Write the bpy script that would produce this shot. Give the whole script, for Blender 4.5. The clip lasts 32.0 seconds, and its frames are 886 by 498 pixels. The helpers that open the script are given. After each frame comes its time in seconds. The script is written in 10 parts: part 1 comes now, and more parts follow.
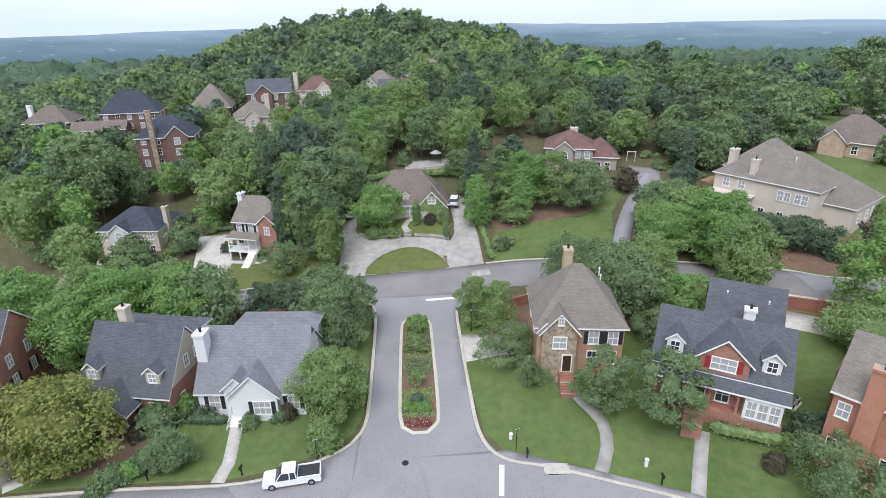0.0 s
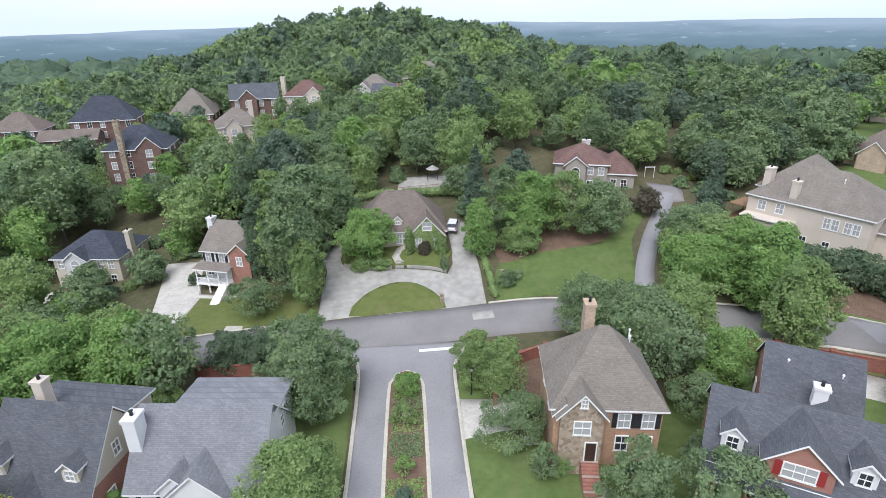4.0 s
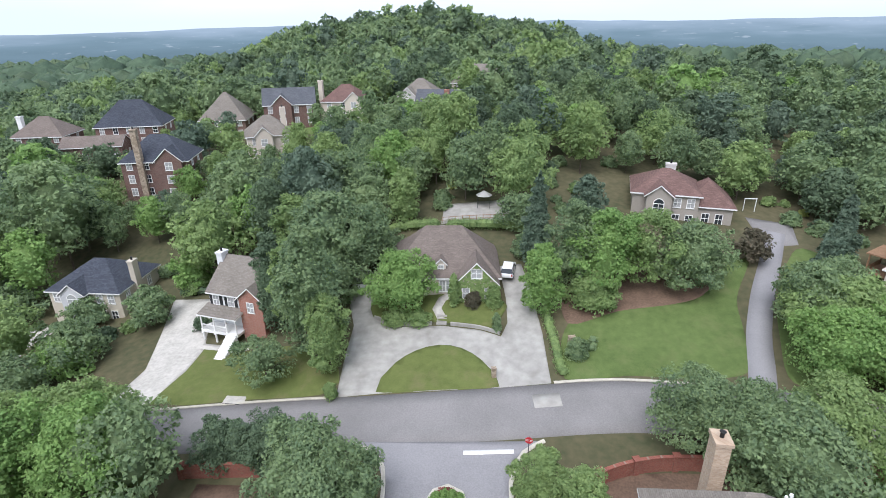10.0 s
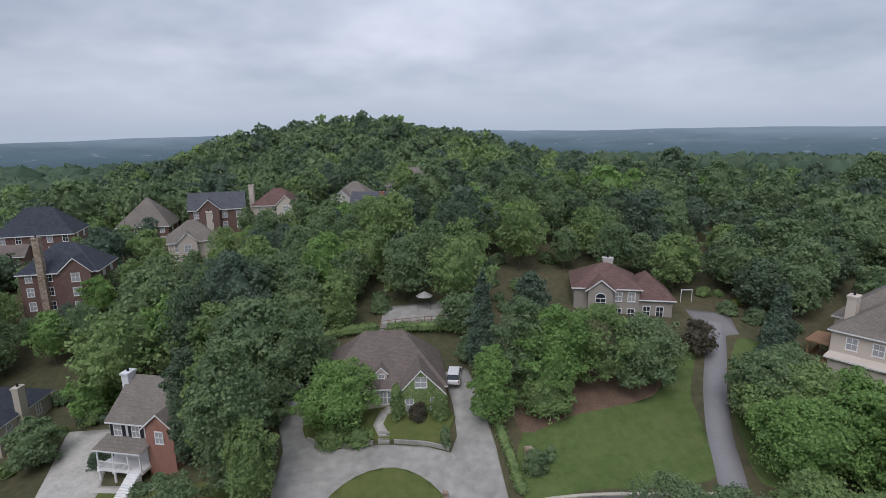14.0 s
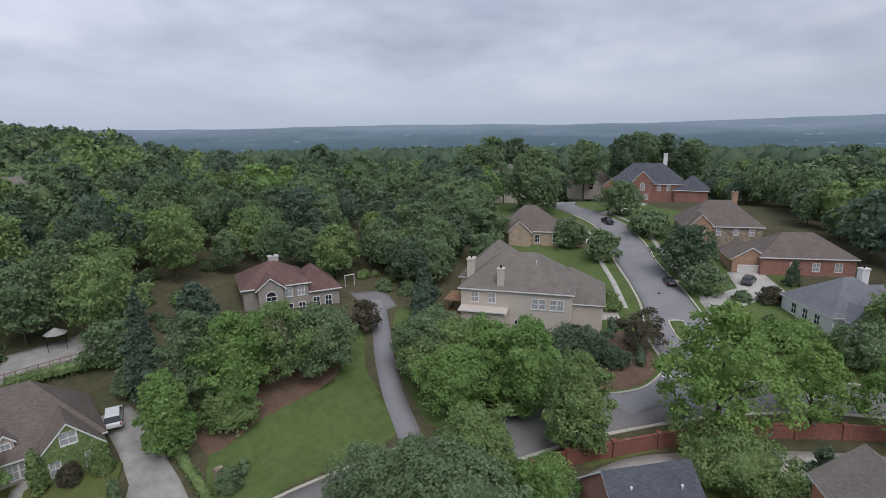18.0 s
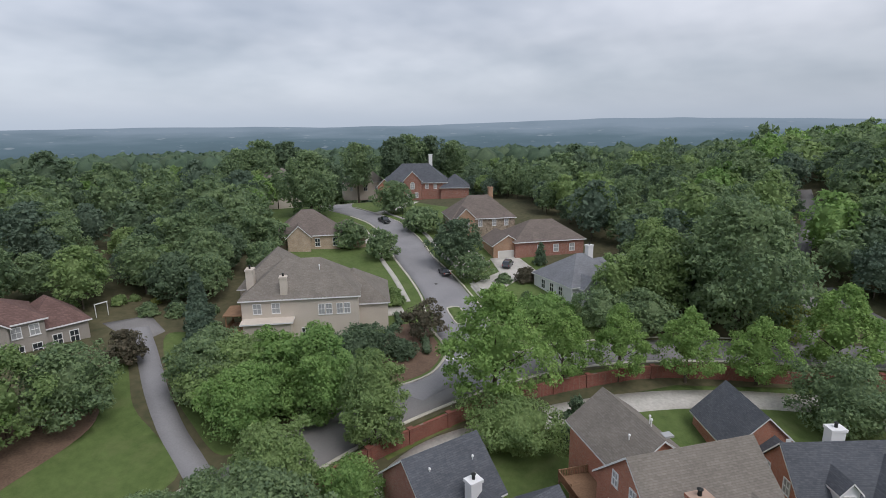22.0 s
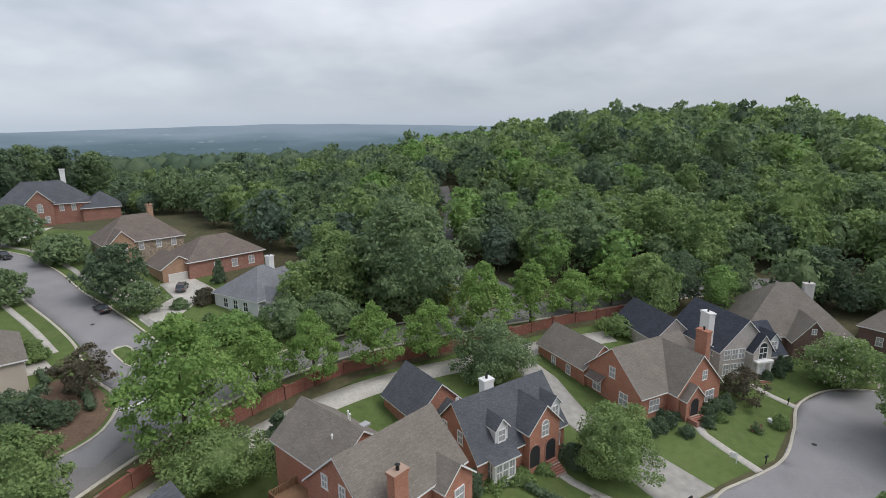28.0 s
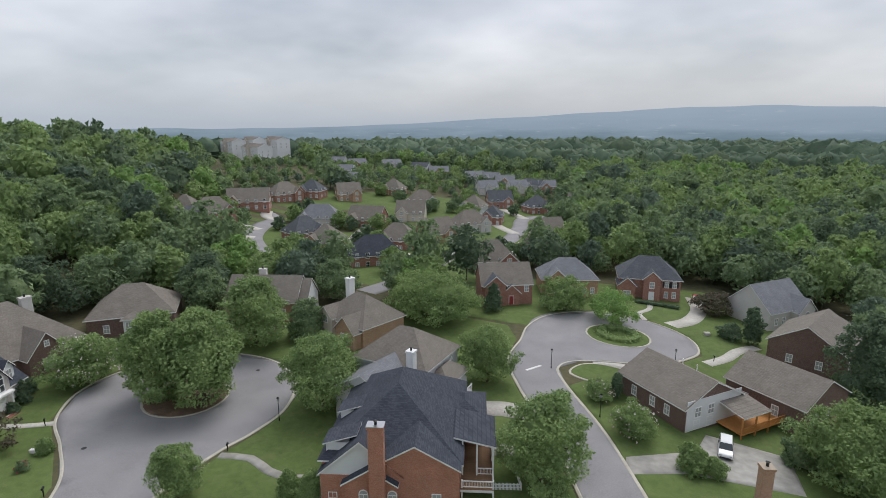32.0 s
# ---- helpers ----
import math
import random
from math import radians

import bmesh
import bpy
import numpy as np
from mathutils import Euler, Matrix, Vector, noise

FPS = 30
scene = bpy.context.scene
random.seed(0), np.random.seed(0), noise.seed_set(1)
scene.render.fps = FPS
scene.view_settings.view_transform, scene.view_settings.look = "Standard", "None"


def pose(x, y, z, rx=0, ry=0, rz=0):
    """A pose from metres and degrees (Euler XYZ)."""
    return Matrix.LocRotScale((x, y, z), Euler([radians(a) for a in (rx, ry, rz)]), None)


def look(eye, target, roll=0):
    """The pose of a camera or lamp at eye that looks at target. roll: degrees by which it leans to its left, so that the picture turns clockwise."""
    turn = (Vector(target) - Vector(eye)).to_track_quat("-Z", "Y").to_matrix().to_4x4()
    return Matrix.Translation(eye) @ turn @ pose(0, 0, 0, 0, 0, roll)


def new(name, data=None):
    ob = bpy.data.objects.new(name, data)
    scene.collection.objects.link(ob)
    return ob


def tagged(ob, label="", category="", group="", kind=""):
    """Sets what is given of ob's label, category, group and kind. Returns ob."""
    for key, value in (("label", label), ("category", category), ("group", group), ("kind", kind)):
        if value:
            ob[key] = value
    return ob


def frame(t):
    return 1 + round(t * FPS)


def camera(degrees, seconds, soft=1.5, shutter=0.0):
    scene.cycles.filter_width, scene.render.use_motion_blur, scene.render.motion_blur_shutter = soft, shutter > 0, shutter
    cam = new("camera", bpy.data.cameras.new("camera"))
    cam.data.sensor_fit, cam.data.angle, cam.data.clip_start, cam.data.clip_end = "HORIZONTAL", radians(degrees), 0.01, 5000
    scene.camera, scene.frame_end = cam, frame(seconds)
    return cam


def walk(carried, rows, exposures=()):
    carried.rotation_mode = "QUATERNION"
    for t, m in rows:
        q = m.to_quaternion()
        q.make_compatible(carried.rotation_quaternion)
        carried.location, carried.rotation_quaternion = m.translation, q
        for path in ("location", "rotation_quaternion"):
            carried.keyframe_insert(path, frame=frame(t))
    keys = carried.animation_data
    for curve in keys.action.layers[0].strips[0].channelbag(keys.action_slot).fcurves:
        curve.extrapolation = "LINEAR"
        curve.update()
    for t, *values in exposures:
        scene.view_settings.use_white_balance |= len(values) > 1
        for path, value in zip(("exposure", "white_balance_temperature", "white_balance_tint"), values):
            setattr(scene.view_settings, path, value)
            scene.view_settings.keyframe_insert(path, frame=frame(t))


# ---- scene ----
cam = camera(78.5, 32.0, 0.7)
# seconds, eye, pitch, lean to the left, heading
ROWS = [
    (0, 1.45, -0.73, 40.00, -22.78, -0.70, 0.53),
    (0.5, 1.62, 1.22, 40.04, -22.76, -0.70, 0.51),
    (1, 1.78, 3.06, 40.04, -22.77, -0.70, 0.45),
    (1.5, 1.91, 4.85, 40.13, -22.81, -0.70, 0.41),
    (2, 2.01, 6.61, 40.18, -22.82, -0.70, 0.40),
    (2.5, 2.07, 8.31, 40.19, -22.85, -0.70, 0.32),
    (3, 2.05, 10.10, 40.29, -22.90, -0.70, 0.20),
    (3.5, 2.13, 11.81, 40.41, -22.92, -0.70, 0.20),
    (5.5, 2.15, 18.68, 40.68, -23.00, -0.70, 4.09),
    (6, 2.07, 20.01, 40.74, -23.02, -0.70, 4.64),
    (6.5, 1.95, 21.31, 40.81, -23.03, -0.70, 4.98),
    (7, 1.80, 22.75, 40.86, -23.05, -0.70, 5.27),
    (7.5, 1.60, 24.38, 40.83, -23.09, -0.70, 5.34),
    (8, 1.39, 25.96, 40.74, -23.08, -0.70, 5.33),
    (8.5, 1.15, 27.61, 40.63, -23.06, -0.70, 5.34),
    (9, 0.85, 29.31, 40.55, -23.04, -0.70, 5.35),
    (9.5, 0.50, 31.06, 40.50, -23.10, -0.70, 5.37),
    (10, 0.23, 32.94, 40.53, -23.03, -0.70, 5.45),
    (10.5, -0.01, 34.72, 40.57, -19.79, -0.70, 5.49),
    (11, -0.13, 36.07, 40.54, -16.14, -0.70, 5.55),
    (11.5, -0.24, 36.81, 40.40, -13.15, -0.70, 5.55),
    (12, -0.26, 36.93, 40.24, -12.60, -0.70, 5.59),
    (12.5, -0.25, 36.89, 40.09, -12.62, -0.70, 5.51),
    (13, -0.27, 36.95, 39.87, -12.59, -0.70, 4.61),
    (13.5, -0.30, 37.13, 39.63, -12.57, -0.70, 2.22),
    (14, -0.39, 37.31, 39.36, -12.55, -0.70, -1.62),
    (14.5, -0.45, 37.26, 39.14, -12.50, -0.70, -6.47),
    (16.5, -0.47, 36.92, 39.09, -12.91, -1.02, -23.50),
    (17, -0.59, 36.97, 39.15, -13.03, -0.94, -28.20),
    (17.5, -0.65, 37.01, 39.19, -13.08, -0.88, -32.80),
    (18, -0.67, 37.06, 39.21, -13.15, -0.83, -36.99),
    (18.5, -0.67, 37.12, 39.22, -13.12, -0.90, -40.36),
    (19, -0.68, 37.16, 39.24, -13.16, -0.88, -43.76),
    (19.5, -0.70, 37.17, 39.25, -13.20, -0.86, -45.92),
    (20, -0.72, 37.19, 39.24, -13.19, -0.86, -47.92),
    (20.5, -0.74, 37.25, 39.22, -13.20, -0.85, -50.24),
    (21, -0.75, 37.29, 39.21, -13.11, -0.85, -52.75),
    (21.5, -0.78, 37.26, 39.24, -13.15, -0.75, -56.68),
    (22, -0.80, 37.18, 39.26, -13.17, -0.66, -60.47),
    (22.5, -0.79, 37.12, 39.27, -13.13, -0.78, -64.11),
    (23, -0.75, 37.11, 39.26, -13.11, -0.81, -68.13),
    (23.5, -0.72, 37.13, 39.27, -13.06, -0.75, -72.14),
    (24, -0.71, 37.17, 39.29, -13.02, -0.72, -77.14),
    (24.5, -0.69, 37.21, 39.33, -12.94, -0.59, -81.48),
    (25, -0.69, 37.23, 39.43, -12.93, -0.51, -83.00),
    (25.5, -0.79, 37.21, 39.65, -12.86, -0.44, -84.24),
    (27.5, -1.03, 37.13, 39.95, -12.88, -0.38, -86.60),
    (28, -1.34, 37.00, 40.18, -12.91, -0.44, -94.16),
    (28.5, -1.51, 36.89, 40.34, -12.95, -0.68, -110.35),
    (29, -1.46, 36.87, 40.46, -13.05, -0.47, -128.28),
    (29.5, -1.36, 36.90, 40.58, -13.21, -0.47, -145.05),
    (30, -1.28, 36.96, 40.65, -13.24, -0.49, -159.75),
    (30.5, -1.20, 37.04, 40.67, -13.18, -0.42, -166.52),
    (31, -1.12, 37.10, 40.66, -13.07, -0.36, -167.77),
    (31.5, -1.06, 37.15, 40.64, -13.05, -0.28, -168.19),
    (32, -1.00, 37.19, 40.62, -12.97, -0.18, -168.41),
]


def aim(pitch, roll, yaw):
    d = Vector((-math.sin(radians(yaw)) * math.cos(radians(pitch)), math.cos(radians(yaw)) * math.cos(radians(pitch)), math.sin(radians(pitch))))
    return d


walk(cam, [(t, look((x, y, z), Vector((x, y, z)) + aim(pitch, roll, yaw), roll)) for t, x, y, z, pitch, roll, yaw in ROWS],
     exposures=[(0, 0.71, 6010, 14), (9, 0.85, 5990, 14), (10, 0.85, 5990, 14), (11, 0.54, 5990, 14), (12, 0.04, 5980, 15), (14, -0.2, 6020, 16), (20, -0.12, 6130, 15), (25, 0.04, 6360, 12), (28, 0.07, 6350, 12), (29, 0.22, 6350, 12), (30, 0.2, 6340, 12), (32, 0.14, 6340, 12)])

# ---- light ----
world = bpy.data.worlds.new("sky")
scene.world = world
world.use_nodes = True
wt = world.node_tree
wt.nodes.clear()
w_out = wt.nodes.new("ShaderNodeOutputWorld")
w_bg = wt.nodes.new("ShaderNodeBackground")
w_sky = wt.nodes.new("ShaderNodeTexSky")
w_sky.sky_type = "NISHITA"
w_sky.sun_disc = False
w_sky.sun_elevation, w_sky.sun_rotation = radians(52), radians(200)
w_sky.dust_density, w_sky.air_density = 3.0, 1.0
w_co = wt.nodes.new("ShaderNodeTexCoord")
w_sep = wt.nodes.new("ShaderNodeSeparateXYZ")
wt.links.new(w_co.outputs["Generated"], w_sep.inputs[0])
# cloud layer: directions flattened onto a plane overhead
w_up = wt.nodes.new("ShaderNodeMath"); w_up.operation = "MAXIMUM"; w_up.inputs[1].default_value = 0.0
wt.links.new(w_sep.outputs["Z"], w_up.inputs[0])
w_add = wt.nodes.new("ShaderNodeMath"); w_add.operation = "ADD"; w_add.inputs[1].default_value = 0.28
wt.links.new(w_up.outputs[0], w_add.inputs[0])
w_dx = wt.nodes.new("ShaderNodeMath"); w_dx.operation = "DIVIDE"
w_dy = wt.nodes.new("ShaderNodeMath"); w_dy.operation = "DIVIDE"
for d, ax in ((w_dx, "X"), (w_dy, "Y")):
    wt.links.new(w_sep.outputs[ax], d.inputs[0])
    wt.links.new(w_add.outputs[0], d.inputs[1])
w_pl = wt.nodes.new("ShaderNodeCombineXYZ")
wt.links.new(w_dx.outputs[0], w_pl.inputs[0])
wt.links.new(w_dy.outputs[0], w_pl.inputs[1])
w_n = wt.nodes.new("ShaderNodeTexNoise")
w_n.inputs["Scale"].default_value = 0.8
w_n.inputs["Detail"].default_value = 4.5
w_n.inputs["Roughness"].default_value = 0.55
wt.links.new(w_pl.outputs[0], w_n.inputs["Vector"])
w_ramp = wt.nodes.new("ShaderNodeValToRGB")
w_ramp.color_ramp.elements[0].position, w_ramp.color_ramp.elements[0].color = 0.33, (0.46, 0.505, 0.56, 1)
w_ramp.color_ramp.elements[1].position, w_ramp.color_ramp.elements[1].color = 0.64, (0.97, 0.985, 1.01, 1)
wt.links.new(w_n.outputs["Fac"], w_ramp.inputs[0])
# paler blue haze low over the land
w_hz = wt.nodes.new("ShaderNodeMapRange")
w_hz.inputs["From Min"].default_value, w_hz.inputs["From Max"].default_value = 0.0, 0.13
wt.links.new(w_up.outputs[0], w_hz.inputs["Value"])
w_mixh = wt.nodes.new("ShaderNodeMix"); w_mixh.data_type = "RGBA"
wt.links.new(w_hz.outputs[0], w_mixh.inputs["Factor"])
w_mixh.inputs["A"].default_value = (0.60, 0.68, 0.765, 1)
wt.links.new(w_ramp.outputs[0], w_mixh.inputs["B"])
w_mixs = wt.nodes.new("ShaderNodeMix"); w_mixs.data_type = "RGBA"
w_mixs.inputs["Factor"].default_value = 0.96
wt.links.new(w_sky.outputs[0], w_mixs.inputs["A"])
# thinner cloud towards the north
w_br = wt.nodes.new("ShaderNodeMapRange")
w_br.inputs["From Min"].default_value, w_br.inputs["From Max"].default_value = -1.0, 1.0
w_br.inputs["To Min"].default_value, w_br.inputs["To Max"].default_value = 0.86, 1.2
wt.links.new(w_sep.outputs["Y"], w_br.inputs["Value"])
w_mul = wt.nodes.new("ShaderNodeVectorMath"); w_mul.operation = "SCALE"
wt.links.new(w_mixh.outputs["Result"], w_mul.inputs[0]); wt.links.new(w_br.outputs[0], w_mul.inputs["Scale"])
wt.links.new(w_mul.outputs[0], w_mixs.inputs["B"])
wt.links.new(w_mixs.outputs["Result"], w_bg.inputs["Color"])
w_bg.inputs["Strength"].default_value = 0.72
wt.links.new(w_bg.outputs[0], w_out.inputs[0])

sun = new("sun", bpy.data.lights.new("sun", "SUN"))
sun.data.energy, sun.data.angle, sun.data.color = 1.7, radians(40), (1.0, 0.97, 0.93)
sun.matrix_world = look((0, 0, 300), (60, 190, 0))


# ---- materials ----
def nodes_of(name):
    m = bpy.data.materials.new(name)
    m.use_nodes = True
    return m, m.node_tree.nodes, m.node_tree.links, m.node_tree.nodes["Principled BSDF"]


def two_scales(name, a, b, fine=8.0, broad=0.35, rough=0.9, bump=0.15, spec=0.25, vec="Object", island=0.0, obrand=0.0, hue=0.0):
    """A surface that wanders between colours a and b at a fine and a broad scale."""
    m, n, l, p = nodes_of(name)
    co = n.new("ShaderNodeTexCoord")
    n1, n2 = n.new("ShaderNodeTexNoise"), n.new("ShaderNodeTexNoise")
    n1.inputs["Scale"].default_value, n2.inputs["Scale"].default_value = fine, broad
    n1.inputs["Detail"].default_value, n2.inputs["Detail"].default_value = 5, 4
    for t in (n1, n2):
        l.new(co.outputs[vec], t.inputs["Vector"])
    s = n.new("ShaderNodeMath"); s.operation = "ADD"
    l.new(n1.outputs["Fac"], s.inputs[0]); l.new(n2.outputs["Fac"], s.inputs[1])
    last = s.outputs[0]
    if island or obrand:
        g = n.new("ShaderNodeNewGeometry") if island else n.new("ShaderNodeObjectInfo")
        k = n.new("ShaderNodeMath"); k.operation = "MULTIPLY_ADD"
        l.new(g.outputs["Random Per Island" if island else "Random"], k.inputs[0])
        k.inputs[1].default_value = island or obrand
        l.new(last, k.inputs[2])
        sub = n.new("ShaderNodeMath"); sub.operation = "SUBTRACT"
        l.new(k.outputs[0], sub.inputs[0]); sub.inputs[1].default_value = (island or obrand) / 2
        last = sub.outputs[0]
    r = n.new("ShaderNodeMapRange")
    r.inputs["From Min"].default_value, r.inputs["From Max"].default_value = 0.68, 1.32
    l.new(last, r.inputs["Value"])
    mx = n.new("ShaderNodeMix"); mx.data_type = "RGBA"
    mx.inputs["A"].default_value, mx.inputs["B"].default_value = (*a, 1), (*b, 1)
    l.new(r.outputs[0], mx.inputs["Factor"])
    l.new(mx.outputs["Result"], p.inputs["Base Color"])
    p.inputs["Roughness"].default_value = rough
    p.inputs["Specular IOR Level"].default_value = spec
    if bump:
        bp = n.new("ShaderNodeBump"); bp.inputs["Strength"].default_value = bump
        l.new(n1.outputs["Fac"], bp.inputs["Height"]); l.new(bp.outputs[0], p.inputs["Normal"])
    return m


def brick_mat(name, a, b, mortar, stone=False):
    m, n, l, p = nodes_of(name)
    co = n.new("ShaderNodeTexCoord"); sp = n.new("ShaderNodeSeparateXYZ"); cb = n.new("ShaderNodeCombineXYZ")
    ad = n.new("ShaderNodeMath"); ad.operation = "ADD"
    l.new(co.outputs["Object"], sp.inputs[0])
    l.new(sp.outputs["X"], ad.inputs[0]); l.new(sp.outputs["Y"], ad.inputs[1])
    l.new(ad.outputs[0], cb.inputs[0]); l.new(sp.outputs["Z"], cb.inputs[1])
    if stone:
        t = n.new("ShaderNodeTexVoronoi"); t.inputs["Scale"].default_value = 2.6
        l.new(cb.outputs[0], t.inputs["Vector"])
        mx = n.new("ShaderNodeMix"); mx.data_type = "RGBA"
        sx = n.new("ShaderNodeSeparateColor"); l.new(t.outputs["Color"], sx.inputs[0])
        l.new(sx.outputs[0], mx.inputs["Factor"])
        mx.inputs["A"].default_value, mx.inputs["B"].default_value = (*a, 1), (*b, 1)
        col, hgt = mx.outputs["Result"], t.outputs["Distance"]
    else:
        t = n.new("ShaderNodeTexBrick")
        t.inputs["Scale"].default_value = 1.0
        t.inputs["Brick Width"].default_value, t.inputs["Row Height"].default_value, t.inputs["Mortar Size"].default_value = 0.23, 0.08, 0.006
        t.inputs["Color1"].default_value, t.inputs["Color2"].default_value, t.inputs["Mortar"].default_value = (*a, 1), (*b, 1), (*mortar, 1)
        l.new(cb.outputs[0], t.inputs["Vector"])
        col, hgt = t.outputs["Color"], t.outputs["Fac"]
    nz = n.new("ShaderNodeTexNoise"); nz.inputs["Scale"].default_value = 0.8; nz.inputs["Detail"].default_value = 5
    l.new(co.outputs["Object"], nz.inputs["Vector"])
    rr = n.new("ShaderNodeMapRange"); rr.inputs["To Min"].default_value, rr.inputs["To Max"].default_value = 0.72, 1.2
    l.new(nz.outputs["Fac"], rr.inputs["Value"])
    mu = n.new("ShaderNodeMix"); mu.data_type = "RGBA"; mu.blend_type = "MULTIPLY"; mu.inputs["Factor"].default_value = 1
    l.new(col, mu.inputs["A"]); l.new(rr.outputs[0], mu.inputs["B"])
    l.new(mu.outputs["Result"], p.inputs["Base Color"])
    p.inputs["Roughness"].default_value = 0.9
    bp = n.new("ShaderNodeBump"); bp.inputs["Strength"].default_value = 0.25; bp.inputs["Distance"].default_value = 0.02
    l.new(hgt, bp.inputs["Height"]); l.new(bp.outputs[0], p.inputs["Normal"])
    return m


def shingle_mat(name, a, b):
    """Roof shingles: courses by height, tabs along the course, weathering over the whole slope."""
    m, n, l, p = nodes_of(name)
    co = n.new("ShaderNodeTexCoord"); sp = n.new("ShaderNodeSeparateXYZ"); cb = n.new("ShaderNodeCombineXYZ")
    ad = n.new("ShaderNodeMath"); ad.operation = "ADD"
    l.new(co.outputs["Object"], sp.inputs[0])
    l.new(sp.outputs["X"], ad.inputs[0]); l.new(sp.outputs["Y"], ad.inputs[1])
    l.new(ad.outputs[0], cb.inputs[0]); l.new(sp.outputs["Z"], cb.inputs[1])
    t = n.new("ShaderNodeTexBrick"); t.inputs["Scale"].default_value = 1.0
    t.inputs["Brick Width"].default_value, t.inputs["Row Height"].default_value, t.inputs["Mortar Size"].default_value = 0.42, 0.13, 0.012
    t.inputs["Color1"].default_value, t.inputs["Color2"].default_value = (*a, 1), (*b, 1)
    t.inputs["Mortar"].default_value = (a[0] * 0.9, a[1] * 0.9, a[2] * 0.9, 1)
    l.new(cb.outputs[0], t.inputs["Vector"])
    nz = n.new("ShaderNodeTexNoise"); nz.inputs["Scale"].default_value = 0.45; nz.inputs["Detail"].default_value = 6
    nf = n.new("ShaderNodeTexNoise"); nf.inputs["Scale"].default_value = 5.0; nf.inputs["Detail"].default_value = 3
    l.new(co.outputs["Object"], nz.inputs["Vector"]); l.new(co.outputs["Object"], nf.inputs["Vector"])
    sm = n.new("ShaderNodeMath"); sm.operation = "ADD"
    l.new(nz.outputs["Fac"], sm.inputs[0]); l.new(nf.outputs["Fac"], sm.inputs[1])
    rr = n.new("ShaderNodeMapRange"); rr.inputs["From Min"].default_value, rr.inputs["From Max"].default_value = 0.6, 1.4
    rr.inputs["To Min"].default_value, rr.inputs["To Max"].default_value = 0.80, 1.2
    l.new(sm.outputs[0], rr.inputs["Value"])
    mu = n.new("ShaderNodeMix"); mu.data_type = "RGBA"; mu.blend_type = "MULTIPLY"; mu.inputs["Factor"].default_value = 1
    l.new(t.outputs["Color"], mu.inputs["A"]); l.new(rr.outputs[0], mu.inputs["B"])
    l.new(mu.outputs["Result"], p.inputs["Base Color"])
    p.inputs["Roughness"].default_value = 0.92
    p.inputs["Specular IOR Level"].default_value = 0.2
    bp = n.new("ShaderNodeBump"); bp.inputs["Strength"].default_value = 0.3; bp.inputs["Distance"].default_value = 0.02
    l.new(t.outputs["Fac"], bp.inputs["Height"]); l.new(bp.outputs[0], p.inputs["Normal"])
    return m


def siding_mat(name, a):
    m, n, l, p = nodes_of(name)
    co = n.new("ShaderNodeTexCoord"); w = n.new("ShaderNodeTexWave")
    w.wave_type, w.bands_direction, w.wave_profile = "BANDS", "Z", "SAW"
    w.inputs["Scale"].default_value = 1.6
    l.new(co.outputs["Object"], w.inputs["Vector"])
    nz = n.new("ShaderNodeTexNoise"); nz.inputs["Scale"].default_value = 0.7; l.new(co.outputs["Object"], nz.inputs["Vector"])
    mx = n.new("ShaderNodeMix"); mx.data_type = "RGBA"
    mx.inputs["A"].default_value, mx.inputs["B"].default_value = (*[c * 0.86 for c in a], 1), (*a, 1)
    l.new(nz.outputs["Fac"], mx.inputs["Factor"])
    l.new(mx.outputs["Result"], p.inputs["Base Color"])
    p.inputs["Roughness"].default_value = 0.6
    bp = n.new("ShaderNodeBump"); bp.inputs["Strength"].default_value = 0.4; bp.inputs["Distance"].default_value = 0.03
    l.new(w.outputs["Fac"], bp.inputs["Height"]); l.new(bp.outputs[0], p.inputs["Normal"])
    return m


def plain(name, c, rough=0.5, metal=0.0, spec=0.5):
    m, n, l, p = nodes_of(name)
    p.inputs["Base Color"].default_value = (*c, 1)
    p.inputs["Roughness"].default_value, p.inputs["Metallic"].default_value = rough, metal
    p.inputs["Specular IOR Level"].default_value = spec
    nz = n.new("ShaderNodeTexNoise"); nz.inputs["Scale"].default_value = 3.0; nz.inputs["Detail"].default_value = 4
    co = n.new("ShaderNodeTexCoord"); l.new(co.outputs["Object"], nz.inputs["Vector"])
    rr = n.new("ShaderNodeMapRange"); rr.inputs["To Min"].default_value, rr.inputs["To Max"].default_value = rough * 0.8, min(1, rough * 1.2)
    l.new(nz.outputs["Fac"], rr.inputs["Value"]); l.new(rr.outputs[0], p.inputs["Roughness"])
    return m


def leaf_mat(name, a, b, island=0.38):
    m = two_scales(name, a, b, fine=2.2, broad=0.12, rough=0.7, bump=0.0, spec=0.25, vec="Object", island=island)
    n, l = m.node_tree.nodes, m.node_tree.links
    p = n["Principled BSDF"]
    tr = n.new("ShaderNodeBsdfTranslucent")
    l.new(p.inputs["Base Color"].links[0].from_socket, tr.inputs["Color"])
    mx = n.new("ShaderNodeMixShader")
    mx.inputs[0].default_value = 0.4
    l.new(p.outputs[0], mx.inputs[1]); l.new(tr.outputs[0], mx.inputs[2])
    l.new(mx.outputs[0], n["Material Output"].inputs["Surface"])
    return m


